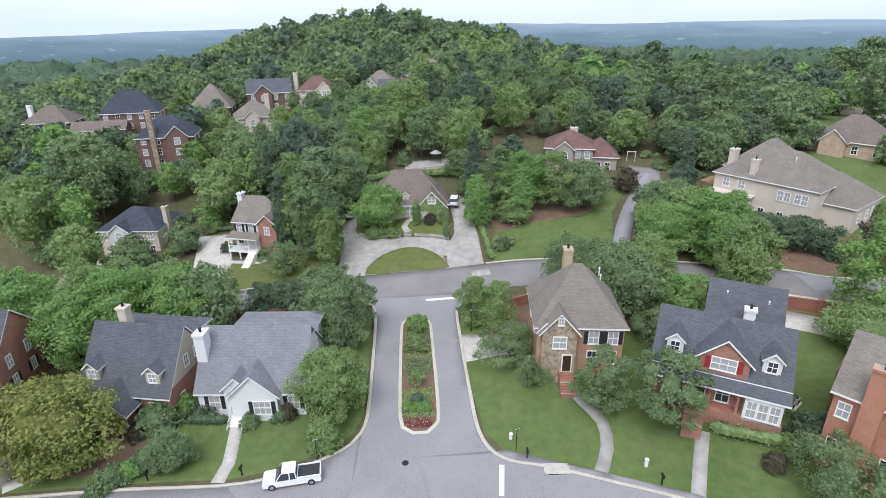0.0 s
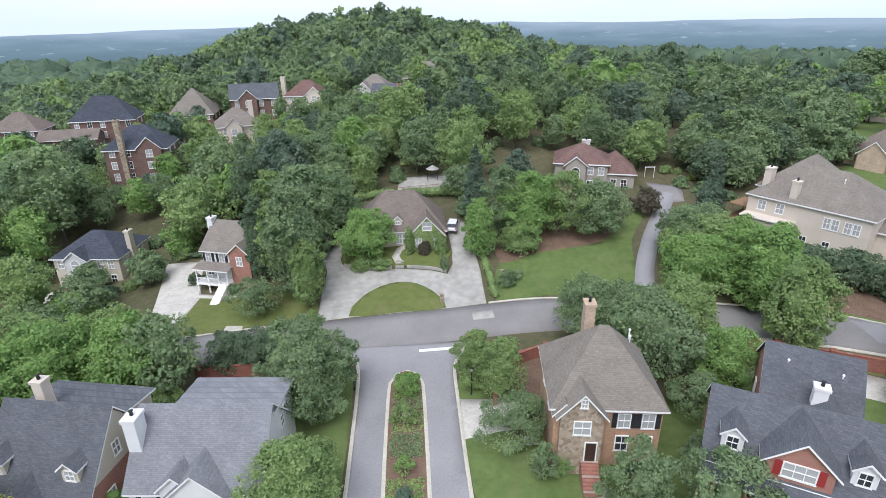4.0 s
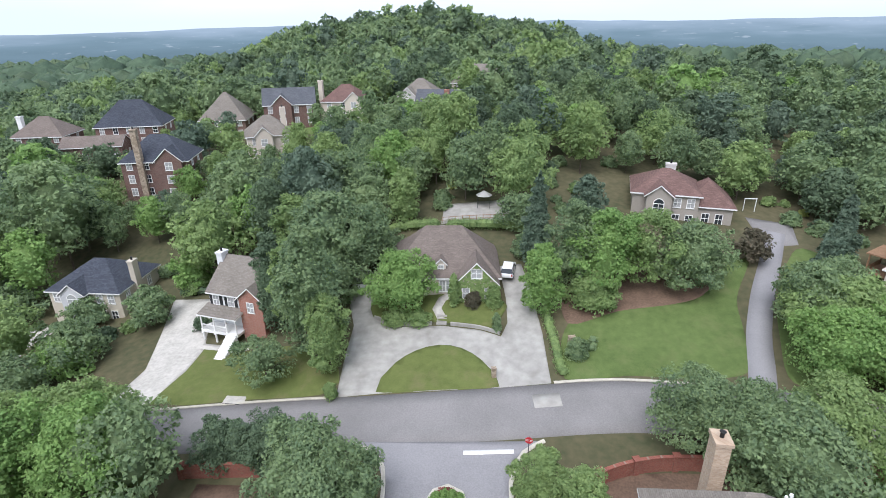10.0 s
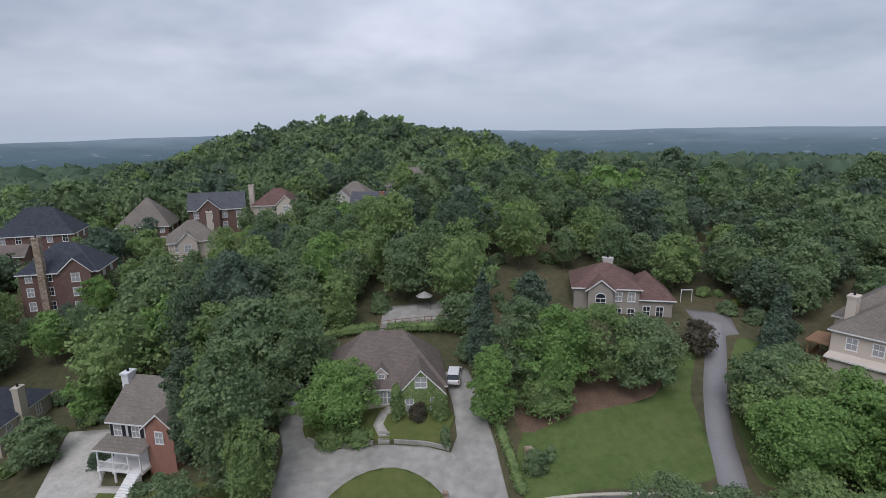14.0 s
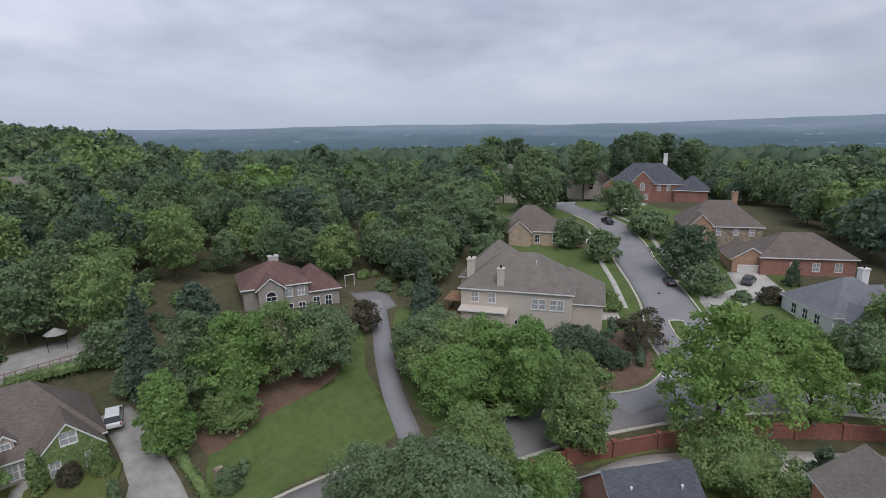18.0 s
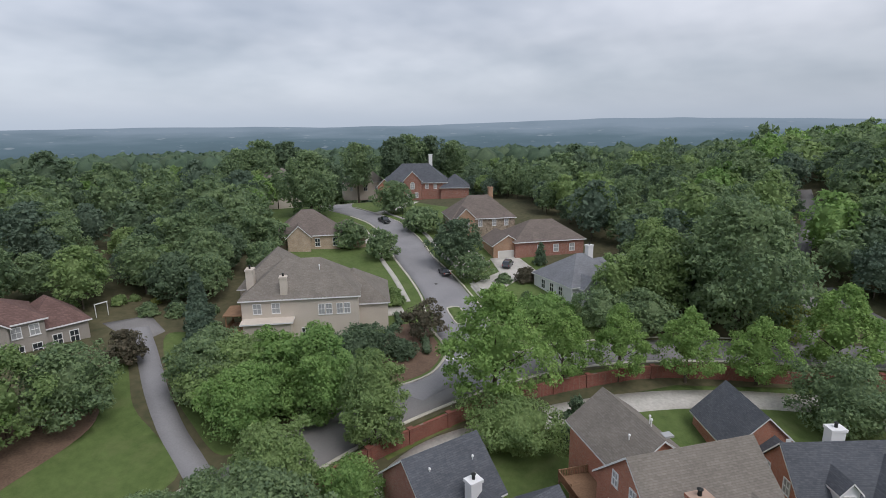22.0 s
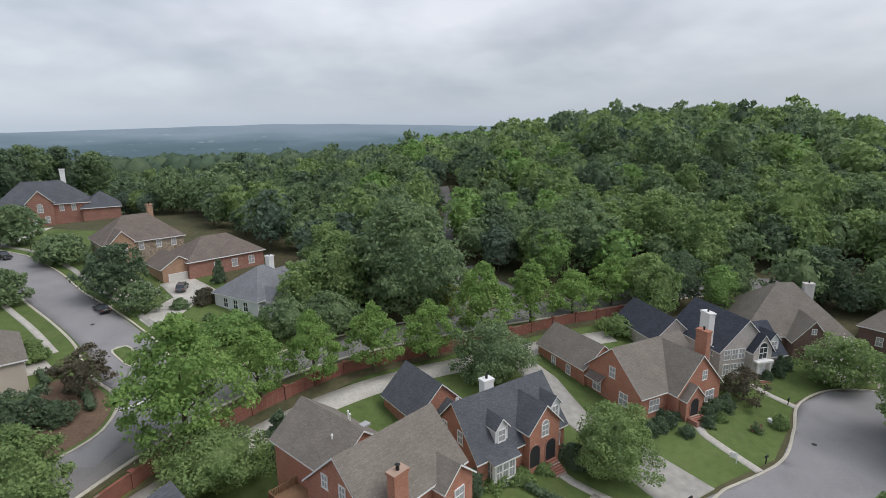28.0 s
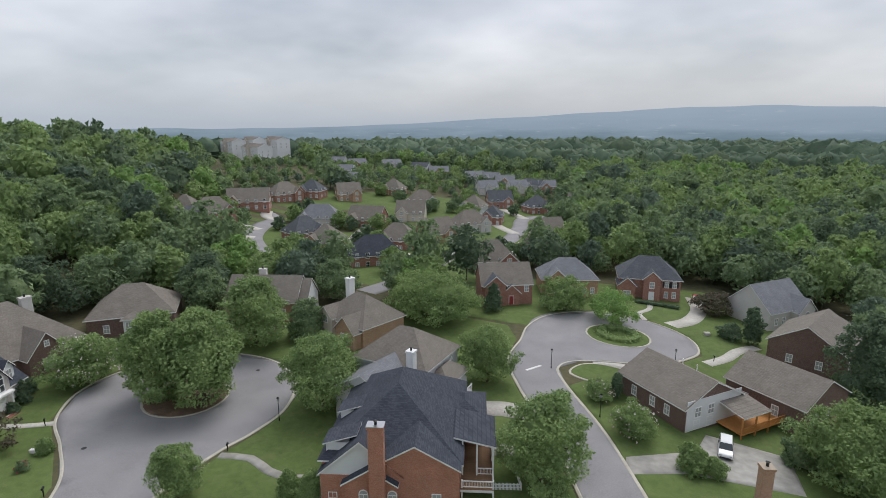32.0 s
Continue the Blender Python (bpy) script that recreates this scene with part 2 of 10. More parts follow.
def lawn_mat(name, a, b, worn):
    """Mown grass: fine blades, patches a stride across, and broad dull or dry areas."""
    m, n, l, p = nodes_of(name)
    co = n.new("ShaderNodeTexCoord")
    tex = []
    for sc, det, ro in ((9.0, 4, 0.7), (0.9, 5, 0.65), (0.09, 5, 0.6), (0.28, 6, 0.7)):
        t = n.new("ShaderNodeTexNoise")
        t.inputs["Scale"].default_value, t.inputs["Detail"].default_value, t.inputs["Roughness"].default_value = sc, det, ro
        l.new(co.outputs["Object"], t.inputs["Vector"])
        tex.append(t.outputs["Fac"])
    s1 = n.new("ShaderNodeMath"); s1.operation = "ADD"; l.new(tex[0], s1.inputs[0]); l.new(tex[1], s1.inputs[1])
    s2 = n.new("ShaderNodeMath"); s2.operation = "ADD"; l.new(s1.outputs[0], s2.inputs[0]); l.new(tex[2], s2.inputs[1])
    r = n.new("ShaderNodeMapRange"); r.inputs["From Min"].default_value, r.inputs["From Max"].default_value = 1.12, 1.88
    l.new(s2.outputs[0], r.inputs["Value"])
    mx = n.new("ShaderNodeMix"); mx.data_type = "RGBA"
    mx.inputs["A"].default_value, mx.inputs["B"].default_value = (*a, 1), (*b, 1)
    l.new(r.outputs[0], mx.inputs["Factor"])
    r2 = n.new("ShaderNodeMapRange"); r2.inputs["From Min"].default_value, r2.inputs["From Max"].default_value = 0.52, 0.72
    r2.inputs["To Max"].default_value = 0.7
    l.new(tex[3], r2.inputs["Value"])
    my = n.new("ShaderNodeMix"); my.data_type = "RGBA"; my.inputs["B"].default_value = (*worn, 1)
    l.new(r2.outputs[0], my.inputs["Factor"]); l.new(mx.outputs["Result"], my.inputs["A"])
    l.new(my.outputs["Result"], p.inputs["Base Color"])
    p.inputs["Roughness"].default_value, p.inputs["Specular IOR Level"].default_value = 0.95, 0.15
    bp = n.new("ShaderNodeBump"); bp.inputs["Strength"].default_value = 0.4; bp.inputs["Distance"].default_value = 0.08
    l.new(s1.outputs[0], bp.inputs["Height"]); l.new(bp.outputs[0], p.inputs["Normal"])
    return m


GRASS = lawn_mat("lawn", (0.070, 0.106, 0.032), (0.134, 0.184, 0.062), (0.146, 0.166, 0.070))
GRASS_DRY = lawn_mat("dry_lawn", (0.085, 0.112, 0.032), (0.150, 0.172, 0.058), (0.172, 0.152, 0.080))
FLOOR = two_scales("wood_floor", (0.056, 0.064, 0.031), (0.124, 0.108, 0.062), fine=0.9, broad=0.06, rough=1.0, bump=0.4)
MULCH = two_scales("pine_straw", (0.115, 0.078, 0.056), (0.20, 0.135, 0.095), fine=4.0, broad=0.5, rough=1.0, bump=0.5)
ASPHALT = two_scales("asphalt", (0.208, 0.205, 0.211), (0.292, 0.286, 0.292), fine=6.0, broad=0.16, rough=0.9, bump=0.12)
ASPHALT_OLD = two_scales("old_asphalt", (0.17, 0.165, 0.16), (0.25, 0.24, 0.235), fine=6.0, broad=0.16, rough=0.9, bump=0.15)
CONCRETE = two_scales("concrete", (0.36, 0.345, 0.31), (0.54, 0.52, 0.475), fine=2.2, broad=0.3, rough=0.9, bump=0.1)
CONCRETE_OLD = two_scales("stained_concrete", (0.24, 0.232, 0.21), (0.41, 0.40, 0.37), fine=0.8, broad=0.12, rough=0.92, bump=0.1)
KERB = two_scales("kerb_concrete", (0.40, 0.38, 0.32), (0.55, 0.52, 0.44), fine=3.0, broad=0.4, rough=0.9, bump=0.1)
PAINT = two_scales("road_paint", (0.62, 0.62, 0.62), (0.78, 0.78, 0.77), fine=8.0, broad=1.0, rough=0.7, bump=0.0)
BRICK = brick_mat("red_brick", (0.29, 0.122, 0.090), (0.36, 0.165, 0.122), (0.37, 0.29, 0.24))
BRICK_ORANGE = brick_mat("orange_brick", (0.37, 0.145, 0.090), (0.45, 0.19, 0.122), (0.42, 0.30, 0.23))
BRICK_TAN = brick_mat("tan_brick", (0.36, 0.20, 0.12), (0.44, 0.27, 0.17), (0.42, 0.35, 0.27))
BRICK_PALE = brick_mat("pale_tan_brick", (0.40, 0.29, 0.20), (0.52, 0.41, 0.30), (0.46, 0.40, 0.33))
BRICK_WASHED = brick_mat("washed_pale_brick", (0.43, 0.39, 0.36), (0.54, 0.50, 0.47), (0.52, 0.49, 0.46))
BRICK_DARK = brick_mat("dark_red_brick", (0.135, 0.078, 0.064), (0.18, 0.104, 0.086), (0.22, 0.18, 0.155))
BRICK_WALL = brick_mat("wall_brick", (0.22, 0.075, 0.055), (0.28, 0.10, 0.07), (0.26, 0.18, 0.14))
STONE = brick_mat("field_stone", (0.22, 0.17, 0.12), (0.42, 0.35, 0.27), (0.3, 0.28, 0.25), stone=True)
STUCCO = two_scales("cream_stucco", (0.52, 0.46, 0.39), (0.60, 0.54, 0.47), fine=6, broad=0.4, rough=0.95, bump=0.1)
STUCCO_GREY = two_scales("grey_stucco", (0.50, 0.48, 0.46), (0.60, 0.58, 0.56), fine=6, broad=0.4, rough=0.95, bump=0.1)
STUCCO_TAUPE = two_scales("taupe_stucco", (0.30, 0.275, 0.24), (0.37, 0.34, 0.30), fine=6, broad=0.4, rough=0.95, bump=0.1)
WHITE_SIDE = siding_mat("white_siding", (0.74, 0.75, 0.76))
BEIGE_SIDE = siding_mat("beige_siding", (0.55, 0.50, 0.41))
GREY_SIDE = siding_mat("grey_siding", (0.55, 0.56, 0.58))
TRIM = plain("white_trim", (0.78, 0.78, 0.77), 0.5)
R_SLATE = shingle_mat("slate_shingle", (0.085, 0.092, 0.105), (0.115, 0.122, 0.135))
R_BLUE = shingle_mat("blue_black_shingle", (0.045, 0.052, 0.068), (0.07, 0.078, 0.095))
R_GREY = shingle_mat("grey_shingle", (0.172, 0.18, 0.195), (0.215, 0.222, 0.238))
R_TAN = shingle_mat("weathered_tan_shingle", (0.178, 0.160, 0.138), (0.218, 0.198, 0.172))
R_BROWN = shingle_mat("brown_shingle", (0.150, 0.125, 0.109), (0.19, 0.160, 0.142))
R_RED = shingle_mat("maroon_shingle", (0.135, 0.084, 0.074), (0.18, 0.115, 0.10))
GLASS = plain("window_glass", (0.035, 0.042, 0.05), 0.08, 0.0, 0.8)
GLASS_PALE = plain("curtained_glass", (0.38, 0.39, 0.39), 0.12, 0.0, 0.7)
# black shutters and trim, also the painted shade of archways and drain inlets
BLACK_AND_SHADE = plain("black_paint_and_shade", (0.025, 0.027, 0.03), 0.6)
DOORC = plain("dark_door", (0.05, 0.025, 0.018), 0.45)
DOORRED = plain("red_door", (0.28, 0.03, 0.03), 0.45)
GARAGE = plain("garage_door_paint", (0.66, 0.64, 0.6), 0.55)
DECK = two_scales("deck_wood", (0.20, 0.12, 0.07), (0.32, 0.20, 0.12), fine=5, broad=0.8, rough=0.85, bump=0.15)
DECK_NEW = two_scales("new_deck_wood", (0.42, 0.18, 0.05), (0.52, 0.25, 0.085), fine=5, broad=0.8, rough=0.8, bump=0.15)
METAL = plain("dark_metal", (0.03, 0.032, 0.03), 0.5, 0.6)
TYRE = plain("tyre_rubber", (0.018, 0.018, 0.018), 0.85)
RIM = plain("alloy_rim", (0.5, 0.5, 0.52), 0.3, 0.9)
BARK = two_scales("bark", (0.07, 0.055, 0.042), (0.15, 0.125, 0.10), fine=6, broad=1.2, rough=1.0, bump=0.6)
LEAF = leaf_mat("oak_leaf", (0.128, 0.196, 0.108), (0.272, 0.365, 0.172))
LEAF_DARK = leaf_mat("holly_leaf", (0.092, 0.140, 0.088), (0.172, 0.242, 0.134))
LEAF_LIME = leaf_mat("elm_leaf", (0.155, 0.273, 0.086), (0.307, 0.456, 0.150))
LEAF_STREET = leaf_mat("young_street_leaf", (0.167, 0.286, 0.081), (0.327, 0.469, 0.148))
LEAF_MID = leaf_mat("maple_leaf", (0.160, 0.246, 0.098), (0.318, 0.424, 0.164))
LEAF_YEL = leaf_mat("pear_leaf", (0.196, 0.246, 0.068), (0.353, 0.374, 0.113))
LEAF_BLUE = leaf_mat("pine_needles", (0.094, 0.148, 0.106), (0.182, 0.246, 0.167))
LEAF_RED = leaf_mat("maroon_leaf", (0.092, 0.094, 0.062), (0.176, 0.148, 0.102))
LEAF_FAR = leaf_mat("far_leaf", (0.086, 0.140, 0.094), (0.160, 0.240, 0.144))
FLOWER_RED = leaf_mat("red_flower", (0.22, 0.06, 0.055), (0.40, 0.13, 0.12))
FLOWER_PINK = leaf_mat("pale_flower", (0.55, 0.45, 0.46), (0.75, 0.68, 0.66))


# ---- building helpers ----
def part(name, bm, material, parent=None, label=""):
    me = bpy.data.meshes.new(name)
    bm.to_mesh(me)
    bm.free()
    for m in (material if isinstance(material, (list, tuple)) else [material]):
        me.materials.append(m)
    ob = new(name, me)
    if parent:
        ob.parent = parent
    if label:
        ob["label"] = label
    return ob


def share(name, me, parent, m, label=""):
    ob = new(name, me)
    ob.parent = parent
    ob.matrix_basis = m
    if label:
        ob["label"] = label
    return ob


def thing(name, m, label, category, group="", kind=""):
    ob = new(name)
    ob.empty_display_size = 0.5
    ob.matrix_basis = m
    return tagged(ob, label, category, group, kind)


def box(bm, x0, x1, y0, y1, z0, z1, mi=0):
    v = [bm.verts.new(p) for p in ((x0, y0, z0), (x1, y0, z0), (x1, y1, z0), (x0, y1, z0), (x0, y0, z1), (x1, y0, z1), (x1, y1, z1), (x0, y1, z1))]
    for q in ((3, 2, 1, 0), (4, 5, 6, 7), (0, 1, 5, 4), (1, 2, 6, 5), (2, 3, 7, 6), (3, 0, 4, 7)):
        bm.faces.new([v[i] for i in q]).material_index = mi
    return v


def tube(bm, x, y, z0, z1, r0, r1, n=8, mi=0):
    a = [bm.verts.new((x + r0 * math.cos(2 * math.pi * i / n), y + r0 * math.sin(2 * math.pi * i / n), z0)) for i in range(n)]
    b = [bm.verts.new((x + r1 * math.cos(2 * math.pi * i / n), y + r1 * math.sin(2 * math.pi * i / n), z1)) for i in range(n)]
    for i in range(n):
        bm.faces.new((a[i], a[(i + 1) % n], b[(i + 1) % n], b[i])).material_index = mi
    bm.faces.new(b).material_index = mi
    bm.faces.new(a[::-1]).material_index = mi


# ---- the land ----
# swells of the land: x, y, rise, spread
KNOLLS = [
    (0, 40, -0.02, 30), (-14, 45, 0.6, 30), (30, 35, 1.18, 30), (5, 62, -0.29, 30), (-2, 77, -0.03, 25), (-40, 78, 0.77, 30),
    (0, 97, -0.76, 22), (0, 110, 0.75, 25), (0, 126, 3.77, 25), (21, 153, 0.99, 40), (28, 92, -0.06, 30), (45, 135, -0.03, 40),
    (-34, 96, 2.24, 25), (-55, 105, -3.84, 35), (65, 97, 1.34, 35), (85, 75, 1.15, 35), (112, 88, -1.11, 40), (60, 10, -0.71, 40),
    (10, -20, 0.89, 40), (-70, 40, 6.24, 40), (31.5, 47.5, 1.5, 7), (15.5, 56, 1.1, 7), (42, 42, 1.7, 7), (-36, 97.5, -1.6, 5),
]
RIDGES = [
    (-95, 105, -8.05, 50), (-75, 145, 4.77, 45), (-85, 195, 12.94, 60), (-10, 180, 5.05, 50), (60, 220, 17.84, 70), (-97, 455, 33.73, 95),
    (10, 450, 15.64, 85), (110, 400, 2.78, 80), (200, 150, 14.21, 70), (170, 40, 1.2, 80), (78, -45, -2.58, 45), (-20, -70, 2.41, 50),
    (120, -30, -3.27, 60), (330, -120, 38.88, 150), (60, -250, -1.93, 120), (-120, -60, -5.44, 90), (-220, 230, -2.86, 120), (330, 190, -11.81, 110),
    (-330, 480, -15.98, 170), (330, -430, 11.12, 150), (230, 360, -6.53, 130), (-60, -250, -2.39, 120), (115, -170, -8.74, 60), (40, -150, 1.47, 60),
]


def land(x, y):
    z = np.full(np.shape(x), -6.0) if np.ndim(x) else -6.0
    for u, v, h, r in KNOLLS + RIDGES:
        z = z + h * np.exp(-((x - u) ** 2 + (y - v) ** 2) / (2 * r * r))
    k = np.clip((np.hypot(x - 20, y - 60) - 500) / 900, 0, 1)
    return z - k * k * (3 - 2 * k) * (85 - 48 * np.clip(-y / 350, 0, 1))


def gz(x, y):
    return float(land(x, y))


def lines(lo, hi, step, far):
    a = list(np.arange(lo, hi + 0.1, step))
    s, p = step, hi
    up = []
    while p < far:
        s *= 1.16
        p += s
        up.append(p)
    s, p, dn = step, lo, []
    while p > -far:
        s *= 1.16
        p -= s
        dn.append(p)
    return np.array(dn[::-1] + a + up)


gx, gy = lines(-110, 150, 2.0, 4700), lines(-130, 190, 2.0, 4700)
GX, GY = np.meshgrid(gx, gy, indexing="ij")
GZ = land(GX, GY)
nx, ny = GX.shape
me = bpy.data.meshes.new("ground")
idx = np.arange(nx * ny).reshape(nx, ny)
quads = np.stack([idx[:-1, :-1], idx[1:, :-1], idx[1:, 1:], idx[:-1, 1:]], -1).reshape(-1, 4)
me.from_pydata(np.stack([GX, GY, GZ], -1).reshape(-1, 3).tolist(), [], quads.tolist())
me.polygons.foreach_set("use_smooth", [True] * len(me.polygons))
me.materials.append(FLOOR)
tagged(new("ground", me), "leaf-strewn wooded hillside ground with rough grass", "ground", kind="structure")


def smooth_line(pts, step=1.5, closed=False):
    """A soft line through the points."""
    P = [Vector((*p, 0)) for p in pts]
    n = len(P)
    out = []
    for i in range(n if closed else n - 1):
        if closed:
            a, b, c, d = P[i - 1], P[i], P[(i + 1) % n], P[(i + 2) % n]
        else:
            a, b, c, d = P[max(i - 1, 0)], P[i], P[i + 1], P[min(i + 2, n - 1)]
        k = max(1, int((c - b).length / step))
        for j in range(k):
            t = j / k
            q = 0.5 * ((2 * b) + (c - a) * t + (2 * a - 5 * b + 4 * c - d) * t * t + (3 * b - a - 3 * c + d) * t ** 3)
            out.append((q.x, q.y))
    if not closed:
        out.append((P[-1].x, P[-1].y))
    return out


def drape(name, poly, off, material, label, category, soft=True, kind="structure", parent=None):
    """A sheet laid over the land, cut along the land's own grid so that it follows every swell, with a turned-down rim."""
    pts = smooth_line(poly, 1.5, True) if soft else poly
    bm = bmesh.new()
    f = bm.faces.new([bm.verts.new((x, y, 0)) for x, y in pts])
    if f.normal.z < 0 or sum((pts[i - 1][0] * pts[i][1] - pts[i][0] * pts[i - 1][1]) for i in range(len(pts))) < 0:
        f.normal_flip()
    f.normal_update()
    bmesh.ops.triangulate(bm, faces=bm.faces[:], ngon_method="EAR_CLIP")
    xs, ys = [p[0] for p in pts], [p[1] for p in pts]
    for axis, lo, hi in ((0, min(xs), max(xs)), (1, min(ys), max(ys))):
        v = math.ceil(lo / 2) * 2
        while v < hi:
            co, no = [0, 0, 0], [0, 0, 0]
            co[axis], no[axis] = v, 1
            bmesh.ops.bisect_plane(bm, geom=bm.verts[:] + bm.edges[:] + bm.faces[:], plane_co=co, plane_no=no)
            v += 2
    for v in bm.verts:
        v.co.z = gz(v.co.x, v.co.y) + off
    rim = [e for e in bm.edges if e.is_boundary]
    ext = bmesh.ops.extrude_edge_only(bm, edges=rim)
    for g in ext["geom"]:
        if isinstance(g, bmesh.types.BMVert):
            g.co.z -= off + 0.15
    for f in bm.faces:
        f.smooth = True
    ob = part(name, bm, material, parent)
    return tagged(ob, label, category, kind=kind)


def strip(name, pts, width, off, material, label, category, parent=None):
    """A ribbon of even width laid over the land along a soft line, with turned-down edges."""
    c = smooth_line(pts, 1.6)
    n = max(2, int(width / 1.8))
    bm = bmesh.new()
    rows = []
    for i, (x, y) in enumerate(c):
        ax, ay = c[max(i - 1, 0)]
        bx, by = c[min(i + 1, len(c) - 1)]
        d = math.hypot(bx - ax, by - ay) or 1
        ux, uy = (by - ay) / d, -(bx - ax) / d
        row = []
        for k in range(n + 1):
            q = (k / n - 0.5) * width
            px, py = x + ux * q, y + uy * q
            z = gz(px, py) + off
            if k == 0:
                row.append(bm.verts.new((px, py, z - off - 0.15)))
            row.append(bm.verts.new((px, py, z)))
            if k == n:
                row.append(bm.verts.new((px, py, z - off - 0.15)))
        rows.append(row)
    for a, b in zip(rows, rows[1:]):
        for k in range(len(a) - 1):
            bm.faces.new((a[k], a[k + 1], b[k + 1], b[k])).smooth = True
    return tagged(part(name, bm, material, parent), label, category, kind="structure")


ROADS = []      # centre lines with their widths, to keep woods off them


def road(name, pts, width, off, material, label, category="road"):
    ROADS.append((smooth_line(pts, 3.0), width))
    return strip(name, pts, width, off, material, label, category)


def kerb(pts, closed=False, w=0.42, h=0.17, name="kerb", material=None, label="pale concrete kerb and gutter along the street", category="kerb"):
    c = smooth_line(pts, 1.0, closed)
    bm = bmesh.new()
    rows = []
    n = len(c)
    for i, (x, y) in enumerate(c):
        ax, ay = c[i - 1] if closed or i else c[0]
        bx, by = c[(i + 1) % n] if closed or i < n - 1 else c[-1]
        d = math.hypot(bx - ax, by - ay) or 1
        ux, uy = -(by - ay) / d, (bx - ax) / d
        row = []
        for s, zz in ((-0.5, -0.2), (-0.5, h), (-0.15, h + 0.02), (0.5, h * 0.55), (0.5, -0.2)):
            px, py = x + ux * w * s, y + uy * w * s
            row.append(bm.verts.new((px, py, gz(px, py) + zz)))
        rows.append(row)
    for i in range(n if closed else n - 1):
        a, b = rows[i], rows[(i + 1) % n]
        for k in range(4):
            bm.faces.new((a[k], b[k], b[k + 1], a[k + 1]))
    return tagged(part(name, bm, material or KERB), label, category, kind="structure")


def ring(cx, cy, r, n=20, ry=None, rot=0):
    ry = ry or r
    o = []
    for i in range(n):
        a = 2 * math.pi * i / n
        x, y = r * math.cos(a), ry * math.sin(a)
        o.append((cx + x * math.cos(rot) - y * math.sin(rot), cy + x * math.sin(rot) + y * math.cos(rot)))
    return o


# streets
road("road", [(-120, 66), (-90, 73), (-60, 78.4), (-37, 79.6), (-17, 80.9), (0, 82.6), (17, 84.2), (34, 82.6), (48, 79.0), (60, 74.6), (72, 68.5), (84, 58), (95, 43.5), (104, 25), (111, 5), (117, -15), (121, -40), (117, -70), (110, -95)], 7.6, 0.05, ASPHALT_OLD, "worn brown-grey asphalt main road")
EAST_KERB = [(6.5, 79.0), (4.2, 77.4), (3.0, 74.5), (2.8, 72.3), (3.2, 66.4), (4.0, 55.2), (4.9, 47.2), (7.1, 43.6), (11.9, 42.1), (17.4, 40.1), (24, 37.4), (32, 32.6), (39, 25.2), (45, 14), (50, 5), (54.3, -1.5)]
WEST_KERB = [(-14.5, 78.0), (-11.4, 76.4), (-9.9, 73.1), (-8.9, 61.6), (-8.2, 50.4), (-8.9, 47.1), (-10.5, 45.0), (-15.8, 41.9), (-21.1, 40.5), (-32, 40.0), (-44, 39.0)]
drape("road", EAST_KERB[:8] + [(4, 36), (-8, 36)] + WEST_KERB[:7][::-1], 0.066, ASPHALT, "pale grey asphalt entry street round a planted island", "road", soft=False)
road("road", [(-46, 34.5), (-36, 35.6), (-24, 36.0), (-10, 37.0), (5, 38.2), (17, 35.6), (28, 29.5), (36, 21), (42.5, 9.5), (47.5, -2), (52, -14), (56, -24)], 8.8, 0.056, ASPHALT, "pale grey asphalt residential street")
drape("road", ring(58.6, -37.2, 18.4, 28, 17.0), 0.062, ASPHALT, "round asphalt turning circle of the cul-de-sac", "road")
road("road", [(-9, 36), (-10.5, 20), (-11.5, 0), (-10.8, -20), (-6.2, -37), (-0.4, -52), (2.2, -62), (-2, -70), (-9, -77)], 8.0, 0.05, ASPHALT, "grey asphalt side street")
drape("road", ring(-14.6, -81, 18.0, 28, 15.0), 0.058, ASPHALT, "round asphalt turning circle", "road")
road("road", [(66, 68), (72, 72.5), (79, 78), (86.5, 83.5), (93, 89.5), (101, 97.5), (111.5, 109.5), (123.5, 121), (135, 134.5), (142.5, 149), (151, 166), (168, 180)], 9.6, 0.058, ASPHALT, "grey asphalt side street climbing between houses")
road("road", [(107, 27), (118, 24.5), (128, 25), (140, 26.5), (160, 24), (185, 21), (230, 20)], 4.4, 0.058, ASPHALT_OLD, "narrow asphalt road into the woods")
road("road", [(111, 14), (120, 12), (128, 17), (136, 20.5)], 3.6, 0.064, ASPHALT_OLD, "short asphalt spur road")
road("road", [(74, -106), (88, -119), (102, -135), (114, -152), (121, -172), (122, -185), (131, -194)], 7.5, 0.05, ASPHALT, "grey asphalt neighbourhood street")
road("road", [(48, -97), (44, -105), (40, -114), (37, -131), (34, -149), (26, -164), (17, -181), (14, -213), (13, -241), (-4, -254)], 7.2, 0.05, ASPHALT, "grey asphalt neighbourhood street with parked cars")
ROADS.append(([(54, -18), (58, -35)], 38))

drape("road", [(57, 80.2), (58.9, 79.2), (61.4, 77.8), (65.2, 76.7), (70.3, 77.3), (73.7, 79.4), (77, 83), (80, 79), (72, 70), (58, 74)], 0.066, ASPHALT, "grey asphalt at the side street corner", "road", soft=False)

# asphalt out to the kerbs round the bends and the two rotaries
LOOP = [(54.3, -1.5), (59.5, -12.5), (66.5, -19.5), (73.4, -25.4), (77.2, -33.5), (76.2, -41.5), (70.5, -49.5), (61, -53.9), (50.5, -52), (43, -45), (40.2, -36), (41.6, -28.5), (43.8, -22.8), (45.6, -13), (42.5, 0.5), (37, 14), (30, 23), (20, 29.8), (8, 33.0)]
